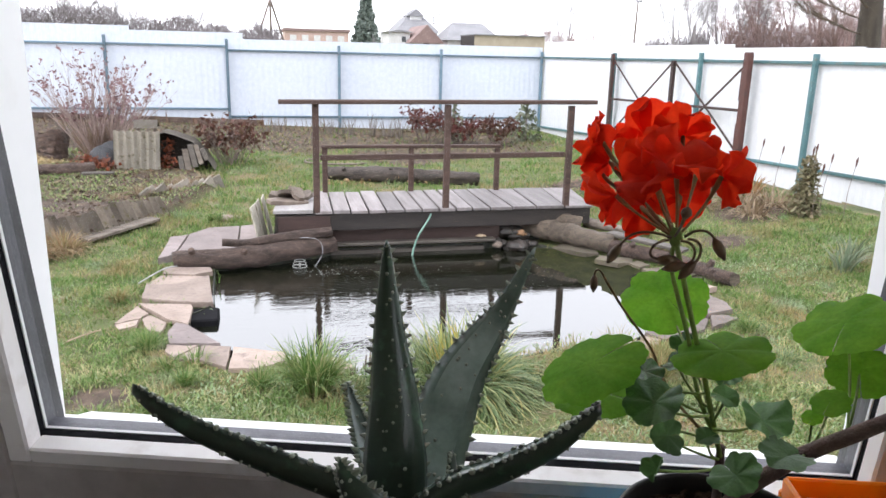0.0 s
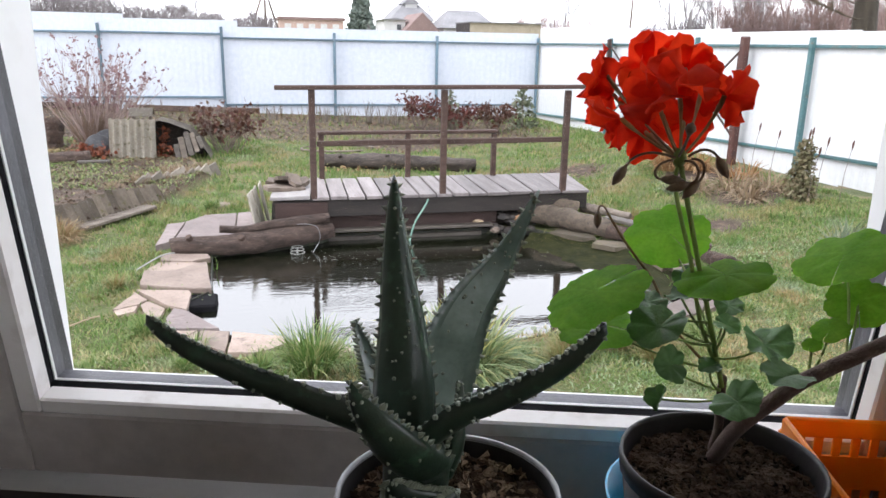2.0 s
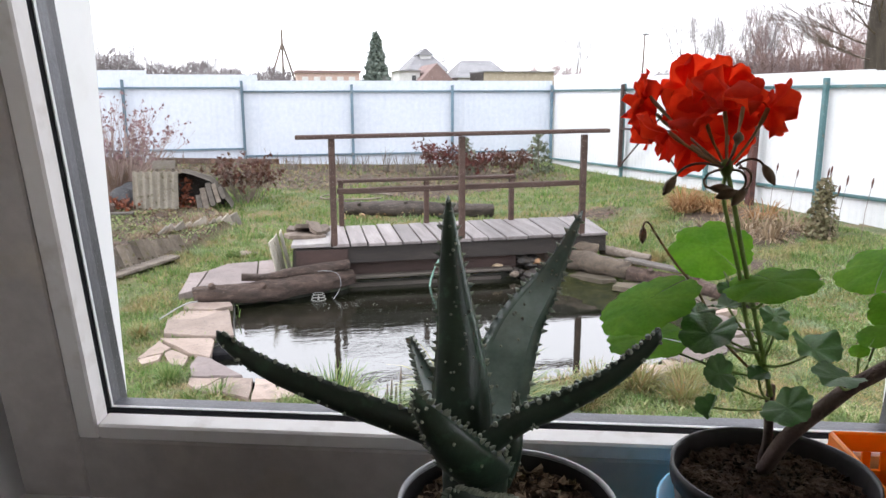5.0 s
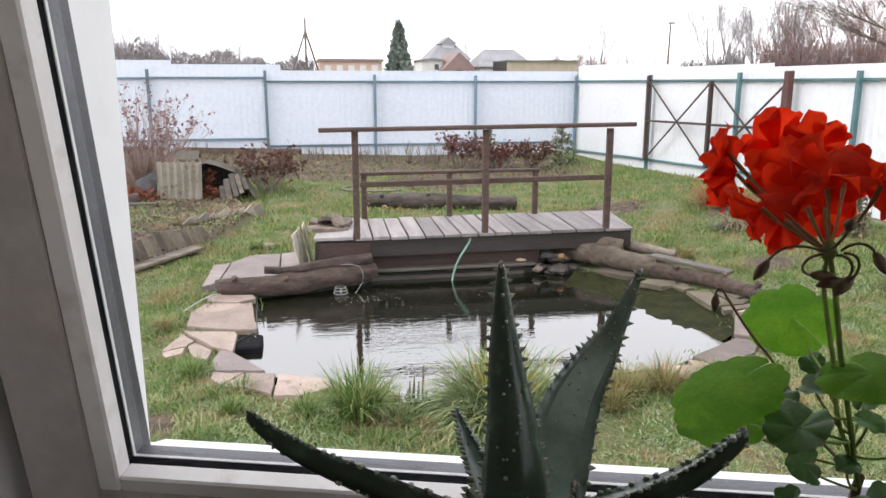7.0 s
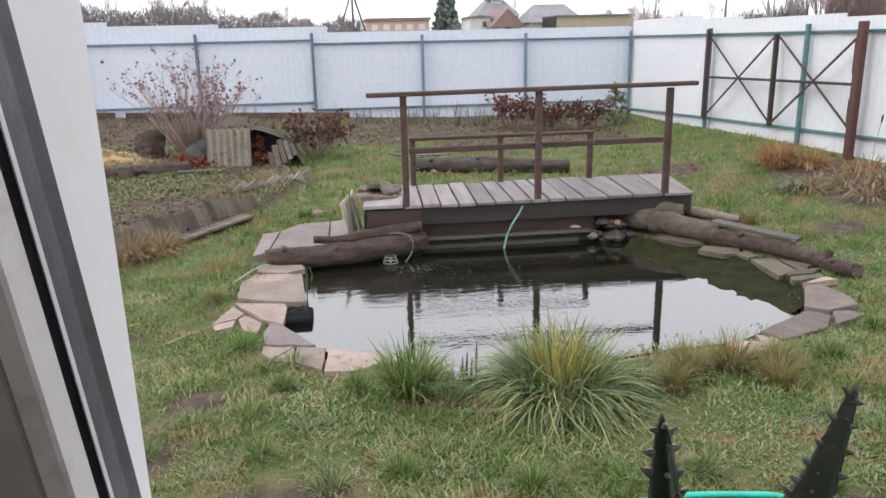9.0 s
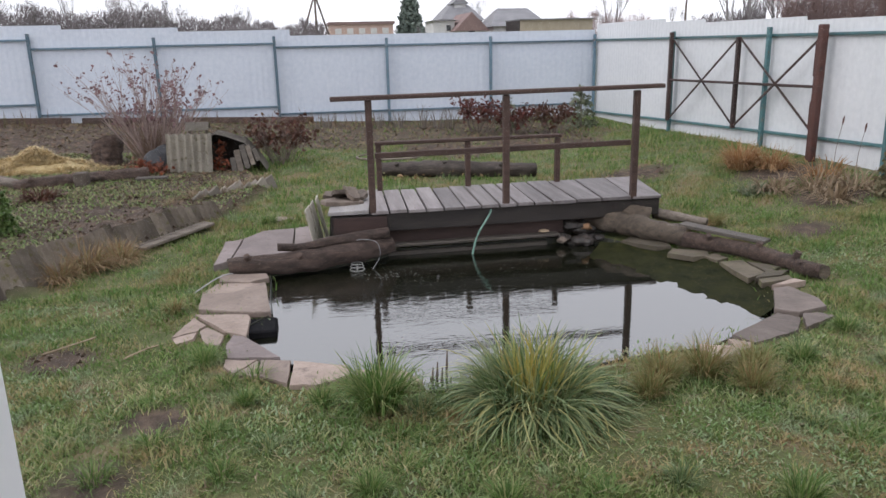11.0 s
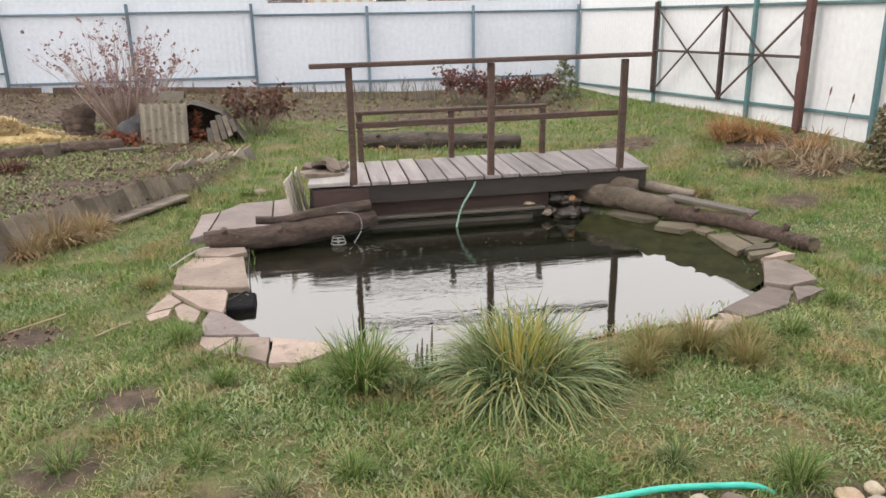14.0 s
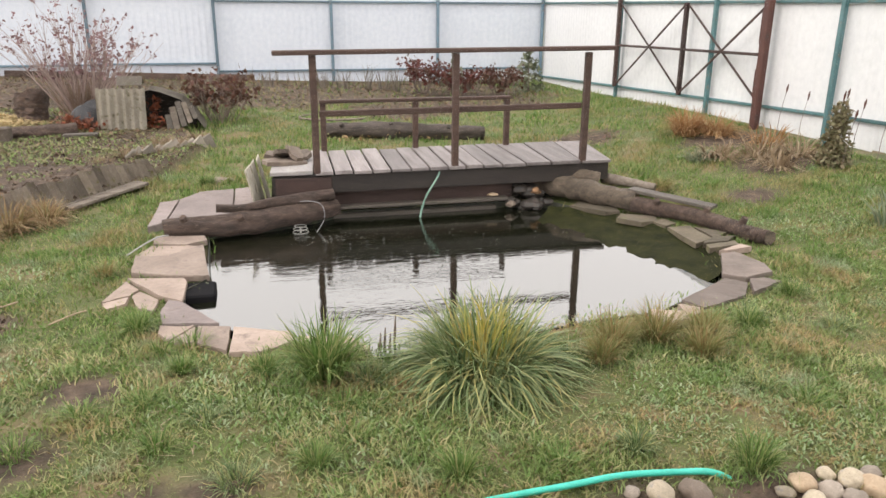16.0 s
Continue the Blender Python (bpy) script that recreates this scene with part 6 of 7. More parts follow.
# leafless shrub with dry red leaves
rr = random.Random(3)
shrub = thing("shrub", "leafless shrub with a few dry dark-red leaves", "shrub", (-2.08, 11.5, ground_z(-2.08, 11.5)))
out, tips = ([], []), []
for i in range(19):
    lean = math.tan(radians(-34 + 76 * (i + 0.5) / 19 + rr.uniform(-4, 4)))
    branching((0.16 * lean, rr.uniform(-0.10, 0.10), 0), (lean, rr.uniform(-0.35, 0.35), 1), rr.uniform(0.92, 1.10), 0.0125, 2, rr, out, 0.45, 2, tips, 4, 0.16)
    branching((0.10 * lean, rr.uniform(-0.14, 0.14), 0), (lean * 0.8, rr.uniform(-0.4, 0.4), 1), rr.uniform(0.55, 0.85), 0.008, 2, rr, out, 0.42, 2, tips, 3, 0.18)
low = ([], [])
for i in range(130):
    a = i * 2.4
    branching((math.cos(a) * 0.34 * (i % 7) / 7, math.sin(a) * 0.22 * (i % 5) / 5, 0), (rr.uniform(-0.5, 0.5), rr.uniform(-0.4, 0.4), 1), rr.uniform(0.22, 0.52), 0.0042, 1, rr, low, 0.5, 2)
part("low_twigs", raw("low_twigs", *low, M_LOWTWIG), M_LOWTWIG, shrub, "dense tangle of brown twigs at the shrub's foot")
part("twigs", raw("twigs", *out, M_BUSHTWIG), M_BUSHTWIG, shrub)
part("dry_leaves", leaf_cloud("dry_leaves", [q for k, q in enumerate(tips) if q.z > 0.5 and k % 3], 0.044, M_BERRY, 4, 3, 0.035), M_BERRY, shrub)

for nm, lab, x, y, sx, sz, cnt, mt, tw in (("dead_shrub", "dark withered low shrub beside the hutch", -0.32, 11.4, 0.42, 0.5, 26, M_DEADLEAF, M_TWIG), ("dark_shrub", "dark red-leaved low shrub before the back fence", 3.15, 14.0, 0.42, 0.5, 22, M_REDLEAF, M_TWIG), ("dark_shrub", "dark red-leaved low shrub before the back fence", 3.8, 13.8, 0.5, 0.42, 22, M_REDLEAF, M_TWIG), ("dark_shrub", "dark brown low shrub before the back fence", 4.45, 13.6, 0.42, 0.40, 22, M_DEADLEAF, M_TWIG)):
    t = thing(nm, lab, "shrub", (x, y, ground_z(x, y)))
    out, tips = ([], []), []
    for i in range(cnt):
        a = i * 2.4
        branching((math.cos(a) * sx * 0.5 * ((i % 7) / 7), math.sin(a) * sx * 0.5 * ((i % 5) / 5), 0), (math.cos(a) * 0.6, math.sin(a) * 0.6, 1), sz * rr.uniform(0.6, 0.95), 0.008, 2, rr, out, 0.5, 2, tips, 3)
    part("twigs", raw("twigs", *out, tw), tw, t)
    part("foliage", leaf_cloud("foliage", tips, 0.06, mt, 6, 2, 0.05), mt, t)


def needle_tree(name, label, at, height, radius, rows, material, per, size, trunk_r, taper=0.85):
    t = thing(name, label, "conifer", at)
    part("trunk", tube(bmesh.new(), [(0, 0, -0.1), (0, 0, height * 0.5), (0, 0, height * 0.97)], [trunk_r, trunk_r * 0.6, trunk_r * 0.1], 7), M_TWIG, t)
    rs = random.Random(len(label))
    pts = []
    for i in range(rows):
        f = (i + rs.random() * 0.7) / rows
        z = height * (0.06 + 0.94 * f)
        r = radius * (1 - f) ** taper * rs.uniform(0.75, 1.15)
        for k in range(max(4, int(per * (1 - f * 0.7)))):
            a = rs.uniform(0, 6.283)
            q = rs.uniform(0.25, 1.0) * (1 if k % 4 else rs.uniform(1, 1.18))
            pts.append(Vector((math.cos(a) * r * q, math.sin(a) * r * q, z - 0.25 * r * q + rs.uniform(-0.02, 0.02) * height)))
    part("crown", leaf_cloud("crown", pts, size, material, 9, 3, size * 0.5), material, t)


needle_tree("young_pine", "small bushy young pine in the vegetable bed", (-2.84, 8.02, ground_z(-2.84, 8) + 0.06), 0.47, 0.17, 16, M_PINE, 52, 0.030, 0.012, 0.4)
needle_tree("small_conifer", "low grey-green conifer in the fence corner", (5.2, 14.2, ground_z(5.2, 14.2)), 0.80, 0.46, 14, M_CONIFER, 17, 0.07, 0.02)
needle_tree("small_conifer", "small green conifer behind the dark shrubs", (3.85, 14.6, ground_z(3.8, 14.6)), 0.72, 0.24, 12, M_CONIFER, 11, 0.06, 0.02)
needle_tree("side_conifer", "olive-green columnar conifer by the side fence", (5.62, 6.75, ground_z(5.62, 6.75)), 0.64, 0.155, 26, M_OLIVE, 34, 0.036, 0.015, 0.28)
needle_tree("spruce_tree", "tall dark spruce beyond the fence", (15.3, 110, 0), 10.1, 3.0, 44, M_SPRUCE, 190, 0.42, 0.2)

# seed heads by the side fence
for i, (x, y, h) in enumerate(((5.95, 8.05, 0.55), (6.0, 7.75, 0.50), (5.75, 6.95, 0.62), (5.82, 6.75, 0.56), (5.7, 6.85, 0.66), (5.9, 6.5, 0.55), (5.6, 6.6, 0.5))):
    z = ground_z(x, y)
    t = thing("seed_stalk", "dry brown seed stalk standing by the side fence", "plant", (x, y, z), "seed stalks")
    part("stalk", tube(bmesh.new(), [(0, 0, -0.02), (0.02, 0.01, h * 0.5), (0.05, -0.01, h)], [0.004, 0.003, 0.0025], 5), M_TWIG, t)
    part("seed_head", tube(bmesh.new(), [(0.05, -0.01, h - 0.02), (0.055, -0.012, h + 0.04), (0.06, -0.014, h + 0.08)], [0.005, 0.012, 0.004], 7, True, 0.2, i), M_DEADLEAF, t)
for i, (x, y, h) in enumerate(((0.66, 4.30, 0.05), (0.69, 4.32, 0.07), (0.75, 4.34, 0.13), (0.71, 4.28, 0.05))):
    t = thing("cattail", "short dark reed stump standing in the pond's shallow edge", "reed", (x, y, -0.06), "reed stumps")
    part("reed", tube(bmesh.new(), [(0, 0, 0), (0.004, 0, h * 0.6), (0.008, 0.002, h + 0.05)], [0.007, 0.008, 0.003], 6), M_TWIG, t)
# dry weeds along the foot of the back fence
weed_pts = np.stack([NP.uniform(-8, 5.6, 380), NP.uniform(15.2, 16.0, 380)], 1)
wz = np_ground(weed_pts[:, 0], weed_pts[:, 1])
hh = NP.uniform(0.08, 0.36, 380) * (0.4 + 0.6 * (np.sin(weed_pts[:, 0] * 2.1) > 0))
b0 = np.column_stack([weed_pts, wz - 0.02])
t0 = b0 + np.column_stack([NP.uniform(-0.08, 0.08, 380), NP.uniform(-0.08, 0.08, 380), hh])
tagged(new("fence_weeds", leaf_mesh("fence_weeds", b0, np.tile(np.array([[0.007, 0, 0]]), (380, 1)), t0, np.zeros((380, 3)), M_LITTER)), "dry brown weed stalks along the foot of the fence", "weeds", kind="stuff")
# litter of leaves, and weeds in the bed
n = 110000
x, y = NP.uniform(-9, 0, n), NP.uniform(4.5, 12.5, n)
i, j = np.clip(np.round((x - GX0) / GS), 0, GNX - 1).astype(int), np.clip(np.round((y - GY0) / GS), 0, GNY - 1).astype(int)
patchy = np.sin(x * 1.9 + 1.0) + np.sin(y * 2.3 + x) + 0.8 * np.sin(x * 7.1 + y * 3.0) * np.sin(y * 8.3 - x * 2) + NP.normal(0, 0.5, n)
ok = (bare[j, i] > 0.5) & (patchy > 0.3 - 0.9 * ((y > 8.2) & (y < 11.8) & (x > -5.5))) & (x > -0.72 * y - 0.6)
x, y = x[ok], y[ok]
n = len(x)
bz = np_ground(x, y) + 0.10 * np.array([bed_share(a, b) for a, b in zip(x, y)])
b0 = np.column_stack([x, y, bz + 0.006])
an, ln = NP.uniform(0, 6.28, n), NP.uniform(0.012, 0.036, n)
t0 = b0 + np.column_stack([np.cos(an) * ln, np.sin(an) * ln, ln * 0.7])
sd = np.column_stack([-np.sin(an), np.cos(an), np.zeros(n)]) * (ln * 0.22)[:, None]
tagged(new("bed_weeds", leaf_mesh("bed_weeds", b0, sd, t0, np.zeros((n, 3)), M_WEEDS)), "low green weeds scattered over the vegetable bed", "weeds", kind="stuff")
# clods and brown bits on the bed
n = 26000
x, y = NP.uniform(-8, 0, n), NP.uniform(4.5, 12.5, n)
i, j = np.clip(np.round((x - GX0) / GS), 0, GNX - 1).astype(int), np.clip(np.round((y - GY0) / GS), 0, GNY - 1).astype(int)
ok = (bare[j, i] > 0.5) & (x > -0.72 * y - 0.6)
x, y = x[ok], y[ok]
n = len(x)
bz = np_ground(x, y) + 0.10 * np.array([bed_share(a, b) for a, b in zip(x, y)])
cv = np.empty((n, 5, 3), np.float32)
cs = (0.006 + 0.022 * NP.rand(n) ** 3)[:, None]
cc = np.column_stack([x, y, bz])
for k, q in enumerate(((1, 0, 0), (-0.4, 0.9, 0), (-0.5, -0.8, 0), (0.2, 0.1, 0.9), (0, 0, -0.8))):
    cv[:, k] = cc + cs * (np.array(q) + NP.uniform(-0.4, 0.4, (n, 3)))
cf = [(5 * a + p, 5 * a + q, 5 * a + s) for a in range(n) for p, q, s in ((0, 1, 3), (1, 2, 3), (2, 0, 3))]
tagged(new("soil_clods", raw("soil_clods", cv.reshape(-1, 3).tolist(), cf, M_CLOD)), "crumbled brown clods of dug soil on the vegetable bed", "soil", kind="stuff")
n = 16000
x, y = NP.uniform(-9, 5.8, n), NP.uniform(9.0, 16.1, n)
i, j = np.clip(np.round((x - GX0) / GS), 0, GNX - 1).astype(int), np.clip(np.round((y - GY0) / GS), 0, GNY - 1).astype(int)
ok = bare[j, i] > 0.4
x, y = x[ok], y[ok]
n = len(x)
b0 = np.column_stack([x, y, np_ground(x, y) + 0.10 * np.array([bed_share(a, b) for a, b in zip(x, y)]) + 0.004])
an, ln = NP.uniform(0, 6.28, n), NP.uniform(0.03, 0.08, n)
t0 = b0 + np.column_stack([np.cos(an) * ln, np.sin(an) * ln, ln * 0.35])
sd = np.column_stack([-np.sin(an), np.cos(an), np.zeros(n)]) * (ln * 0.3)[:, None]
tagged(new("leaf_litter", leaf_mesh("leaf_litter", b0, sd, t0, np.zeros((n, 3)), M_LITTER)), "brown leaf litter on the bare ground by the fence", "leaf litter", kind="stuff")

# ---- edging of old corrugated sheets ----
edging = thing("sheet_edging", "low mossy edging of broken corrugated roofing along the bed", "garden edging")
for (x1, y1), (x2, y2) in zip(EDGING, EDGING[1:4]):
    ln = math.hypot(x2 - x1, y2 - y1)
    k = max(1, round(ln / 0.09))
    ux, uy = (x2 - x1) / ln, (y2 - y1) / ln
    for q in range(k):
        a = q * ln / k
        h = 0.30 + (0.03 if (q // 5) % 2 else 0) + R.uniform(-0.012, 0.012) - 0.02 * EDGING.index((x1, y1))
        bm = bmesh.new()
        w = ln / k
        rows = []
        for z in (-0.05, h * 0.5, h):
            rows.append([bm.verts.new((x1 + ux * (a + w * s / 6) - uy * (0.024 * math.sin(math.pi * s / 6) - 0.0) - uy * (0.55 * z), y1 + uy * (a + w * s / 6) + ux * (0.024 * math.sin(math.pi * s / 6)) + ux * (0.55 * z), z + (R.uniform(-0.008, 0.008) if z == h else 0))) for s in range(7)])
        for r0, r1 in zip(rows, rows[1:]):
            for s in range(6):
                bm.faces.new((r0[s], r0[s + 1], r1[s + 1], r1[s]))
        bmesh.ops.solidify(bm, geom=bm.faces[:], thickness=0.012)
        part("sheet_wave", bm, M_SLATEMOSS, edging)
(x1, y1), (x2, y2) = (-1.17, 9.1), (-0.41, 9.85)
for q in range(10):
    f = q / 9
    o = part("edging_tile", boxed(-0.075, 0.075, -0.014, 0.014, -0.06, 0.17 + R.uniform(-0.02, 0.02), bevel=0.008), M_TILE)
    o.matrix_basis = pose(x1 + (x2 - x1) * f, y1 + (y2 - y1) * f, ground_z(-0.8, 9.5) + 0.005, R.uniform(-14, 8), R.uniform(-34, -20), 44 + R.uniform(-10, 10))
    tagged(o, "grey broken edging tile set slanting in the ground", "edging tile", "slanting edging tiles")

# ---- hutch, logs and straw in the bed ----
hutch = thing("hutch", "small low shelter of boards and bent sheet, dark inside", "hutch", (-1.22, 10.85, ground_z(-0.9, 10.95)))
bent = [(-0.10, 0.43), (0.06, 0.545), (0.20, 0.50), (0.44, 0.40), (0.58, 0.24), (0.72, 0.02)]
bm = bmesh.new()
rows = [[bm.verts.new((x, y, z + 0.012 * math.sin(7 * x + y * 9))) for x, z in bent] for y in (-0.08, 0.2, 0.5)]
for r0, r1 in zip(rows, rows[1:]):
    for s in range(len(bent) - 1):
        bm.faces.new((r0[s], r0[s + 1], r1[s + 1], r1[s]))
bmesh.ops.solidify(bm, geom=bm.faces[:], thickness=0.016)
part("bent_roof", bm, M_TILE, hutch, "pale bent roofing sheet forming a low tent")
# inner walls near black, the hutch's inside shade put into their colour
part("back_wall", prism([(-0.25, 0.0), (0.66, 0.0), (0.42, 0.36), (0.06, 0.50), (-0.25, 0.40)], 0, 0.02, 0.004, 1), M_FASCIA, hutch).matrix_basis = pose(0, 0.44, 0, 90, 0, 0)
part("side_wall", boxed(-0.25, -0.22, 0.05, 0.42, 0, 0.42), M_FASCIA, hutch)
for k, (a, b, h) in enumerate(((0.26, 0.34, 0.20), (0.34, 0.43, 0.27), (0.44, 0.52, 0.30), (0.53, 0.60, 0.25), (0.61, 0.68, 0.15))):
    part("front_board", boxed(a, b - 0.008, -0.012, 0.012, -0.02, h, bevel=0.004), M_BARKDEAD if k % 2 else M_LEDGE, hutch).matrix_basis = pose(0, -0.14 - 0.012 * k, 0, -10, -6 - 3 * k, 0)
part("bedding", leaf_cloud("bedding", [Vector((R.uniform(-0.15, 0.32), R.uniform(-0.08, 0.32), R.uniform(0.0, 0.16))) for _ in range(110)] + [Vector((R.gauss(0.10, 0.03), R.gauss(0.1, 0.04), R.uniform(0.2, 0.42))) for _ in range(26)], 0.055, M_RUSTLEAF, 5, 2, 0.03), M_RUSTLEAF, hutch, "rust-red dry leaves stuffed inside")
cap = thing("ridge_piece", "grey ridge cap lying on the hutch behind the leaning sheet", "roofing sheet", (-1.60, 11.05, ground_z(-1.6, 11.0)))
bm = bmesh.new()
rows = [[bm.verts.new((x, y, 0.57 + 0.10 * (1 - abs(y) / 0.14))) for y in (-0.14, 0.0, 0.14)] for x in (0.06, 0.2, 0.36)]
for r0, r1 in zip(rows, rows[1:]):
    for s in range(2):
        bm.faces.new((r0[s], r0[s + 1], r1[s + 1], r1[s]))
bmesh.ops.solidify(bm, geom=bm.faces[:], thickness=0.012)
part("cap", bm, M_TILE, cap)
for x in (0.10, 0.32):
    part("prop", boxed(x - 0.02, x + 0.02, -0.02, 0.02, -0.02, 0.645, bevel=0.005), M_BARKDEAD, cap)
for i, (x, y, r) in enumerate(((-1.95, 11.0, 0.17), (-1.88, 11.2, 0.19))):
    bm = bmesh.new()
    bmesh.ops.create_icosphere(bm, subdivisions=3, radius=r)
    for v in bm.verts:
        v.co *= 1 + 0.25 * noise.noise(v.co * 7 + Vector((i * 4, 0, 0)))
        v.co.z = max(v.co.z, -0.08)
    o = part("sack", bm, M_SACK, smooth=True)
    o.location = (x, y, ground_z(x, y) + 0.15)
    tagged(o, "dark crumpled sack slumped beside the leaning sheet", "sack")
tagged(new("fallen_leaves", leaf_cloud("fallen_leaves", [Vector((R.gauss(-2.05, 0.14), R.gauss(10.75, 0.12), ground_z(-2, 10.8) + 0.08 + abs(R.gauss(0, 0.07)))) for _ in range(150)], 0.05, M_RUSTLEAF, 8, 2, 0.03)), "rust-red fallen leaves heaped beside the hutch", "leaves", kind="stuff")
sl = thing("corrugated_sheet", "grey corrugated roofing sheet leaning against the hutch", "roofing sheet", pose(-1.80, 10.78, ground_z(-1.5, 10.8) - 0.02, -8, 0, -10))
bm = bmesh.new()
rows = [[bm.verts.new((0.60 * s / 40, 0.018 * math.sin(s * 0.98), z + 0.01 * math.sin(s))) for s in range(41)] for z in (0, 0.3, 0.58)]
for r0, r1 in zip(rows, rows[1:]):
    for s in range(40):
        bm.faces.new((r0[s], r0[s + 1], r1[s + 1], r1[s]))
bmesh.ops.solidify(bm, geom=bm.faces[:], thickness=0.008)
part("sheet", bm, M_SLATE, sl)
log("bed_log", "dark old log edging the straw heap", [(-3.42, 10.0, 0.27), (-2.7, 10.22, 0.28), (-1.97, 10.45, 0.30)], [0.070, 0.085, 0.066], M_LOG, 11, 1)
log("bed_log", "grey split log beside the straw heap", [(-4.5, 11.1, 0.38), (-3.9, 10.5, 0.32), (-3.35, 10.02, 0.28)], [0.075, 0.07, 0.055], M_BARKDEAD, 12)
log("bed_log", "thick short log end beside the straw heap", [(-4.55, 10.55, 0.29), (-3.66, 9.78, 0.27)], [0.11, 0.10], M_LOGLIGHT, 13)
log("tree_stump", "dark upright stump behind the straw heap", [(-2.75, 11.7, 0.2), (-2.73, 11.72, 0.58)], [0.20, 0.19], M_LOG, 14)
tagged(part("pale_board", boxed(-2.08, -1.70, 10.16, 10.30, ground_z(-2, 10.2) + 0.09, ground_z(-2, 10.2) + 0.13, bevel=0.006), M_LEDGE), "pale flat board lying before the hutch", "board")
tagged(part("wood_block", boxed(-2.74, -2.58, 9.98, 10.12, ground_z(-2.7, 10) + 0.08, ground_z(-2.7, 10) + 0.26, bevel=0.015), M_STONEBROWN), "square red-brown block set against the bed log", "block")
tussock("brush_heap", "low heap of brown brushwood and dead stalks by the logs", (-2.95, 9.45, ground_z(-2.95, 9.45) + 0.09), 220, 0.40, 0.22, M_DEADLEAF, 1.3, 0.008, 0.4)
# straw heap
n = 11000
px, py = NP.normal(-0.08, 0.55, n), NP.normal(0, 0.27, n)
hz_ = 0.25 * (1 + 0.4 * np.sin(px * 6.5 + 1) * np.sin(py * 9 + 2)) * np.exp(-(px / 0.66) ** 2 - (py / 0.33) ** 2) * NP.uniform(0.75, 1.05, n)
c0 = np.column_stack([-3.62 + px, 11.35 + py, np_ground(-3.6 + px, 11.35 + py) + hz_])
d0 = NP.normal(size=(n, 3)) * np.array([1, 1, 0.35])
d0 /= np.linalg.norm(d0, axis=1)[:, None]
L0 = NP.uniform(0.05, 0.13, (n, 1))
e0 = np.cross(d0, np.array([0.1, 0.2, 1.0])) * 0.006
tagged(new("straw_heap", leaf_mesh("straw_heap", c0 - d0 * L0 / 2, e0, c0 + d0 * L0 / 2, np.zeros((n, 3)), M_STRAW)), "heap of yellow straw between old logs", "straw heap", kind="stuff")
bm = bmesh.new()
bmesh.ops.create_uvsphere(bm, u_segments=24, v_segments=12, radius=1)
for v in bm.verts:
    v.co = Vector((v.co.x * 0.70, v.co.y * 0.36, v.co.z * 0.15)) * (1 + 0.2 * noise.noise(v.co * 2))
o = part("straw_core", bm, M_STRAWCORE)
o.location = (-3.62, 11.35, ground_z(-3.6, 11.35))
tagged(o, "matted yellow straw at the heart of the heap", "straw heap")

# ---- small things by the pond ----
def cable(name, label, pts, r, material, cat):
    P = []
    for k in range(len(pts) - 1):
        p0, p1, p2, p3 = (Vector(pts[max(0, min(len(pts) - 1, k + q))]) for q in (-1, 0, 1, 2))
        for s in range(6):
            f = s / 6
            P.append(0.5 * ((2 * p1) + (p2 - p0) * f + (2 * p0 - 5 * p1 + 4 * p2 - p3) * f * f + (3 * p1 - p0 - 3 * p2 + p3) * f ** 3))
    P.append(Vector(pts[-1]))
    return tagged(part(name, tube(bmesh.new(), P, r, 10), material, smooth=True), label, cat)


cable("garden_hose", "turquoise garden hose lying in the grass", [(-0.4, 2.58, 0.02), (0.3, 2.70, 0.025), (0.70, 2.775, 0.03), (0.884, 2.795, 0.03), (1.103, 2.797, 0.035), (1.338, 2.808, 0.035), (1.557, 2.784, 0.03), (1.70, 2.762, 0.02), (1.80, 2.74, -0.03)], 0.013, M_HOSE, "hose")
cable("filler_hose", "pale green hose hanging from the footbridge into the water", [(1.66, 6.95, 0.36), (1.62, 6.87, 0.30), (1.51, 6.85, 0.13), (1.46, 6.84, -0.03), (1.45, 6.82, -0.12)], 0.010, M_HOSEPALE, "hose")
cable("pump_cable", "thin pale cable looping from the grass past the flags", [(-0.85, 6.05, 0.03), (-0.74, 6.22, 0.06), (-0.66, 6.33, 0.07), (-0.60, 6.39, 0.06)], 0.006, M_WIRE, "cable")
cable("pump_cable", "thin pale cable looping over the pond log", [(0.52, 6.58, -0.06), (0.60, 6.62, 0.06), (0.58, 6.64, 0.17), (0.48, 6.66, 0.20), (0.38, 6.70, 0.185)], 0.0028, M_POTWHITE, "cable")
n = 110
x, y = np.append(NP.uniform(0.7, 2.9, n), NP.normal(0.58, 0.13, 70)), np.append(NP.normal(6.25, 0.4, n), NP.normal(6.40, 0.09, 70))
ok = (y < 6.75) & (y > 5.5)
x, y = x[ok], y[ok]
v, f = [], []
for a, b in zip(x, y):
    r, k = NP.uniform(0.002, 0.006), len(v)
    v += [(a + r * math.cos(q * 1.257), b + r * math.sin(q * 1.257), -0.0435) for q in range(5)] + [(a, b, -0.0435 + r * 0.4)]
    f += [(k + q, k + (q + 1) % 5, k + 5) for q in range(5)]
tagged(new("floating_specks", raw("floating_specks", v, f, M_WIRE)), "pale specks of debris and foam afloat on the pond", "debris", kind="stuff")
pump = thing("fountain_pump", "small pale floating fountain ring on the water", "fountain", (0.40, 6.60, -0.04))
for k, (r, z) in enumerate(((0.062, 0.0), (0.056, 0.026), (0.046, 0.050))):
    part("ring", tube(bmesh.new(), [(r * math.cos(a), r * math.sin(a), z) for a in (q * math.pi / 10 for q in range(21))], 0.0035, 6, False), M_WIRE, pump, smooth=True)
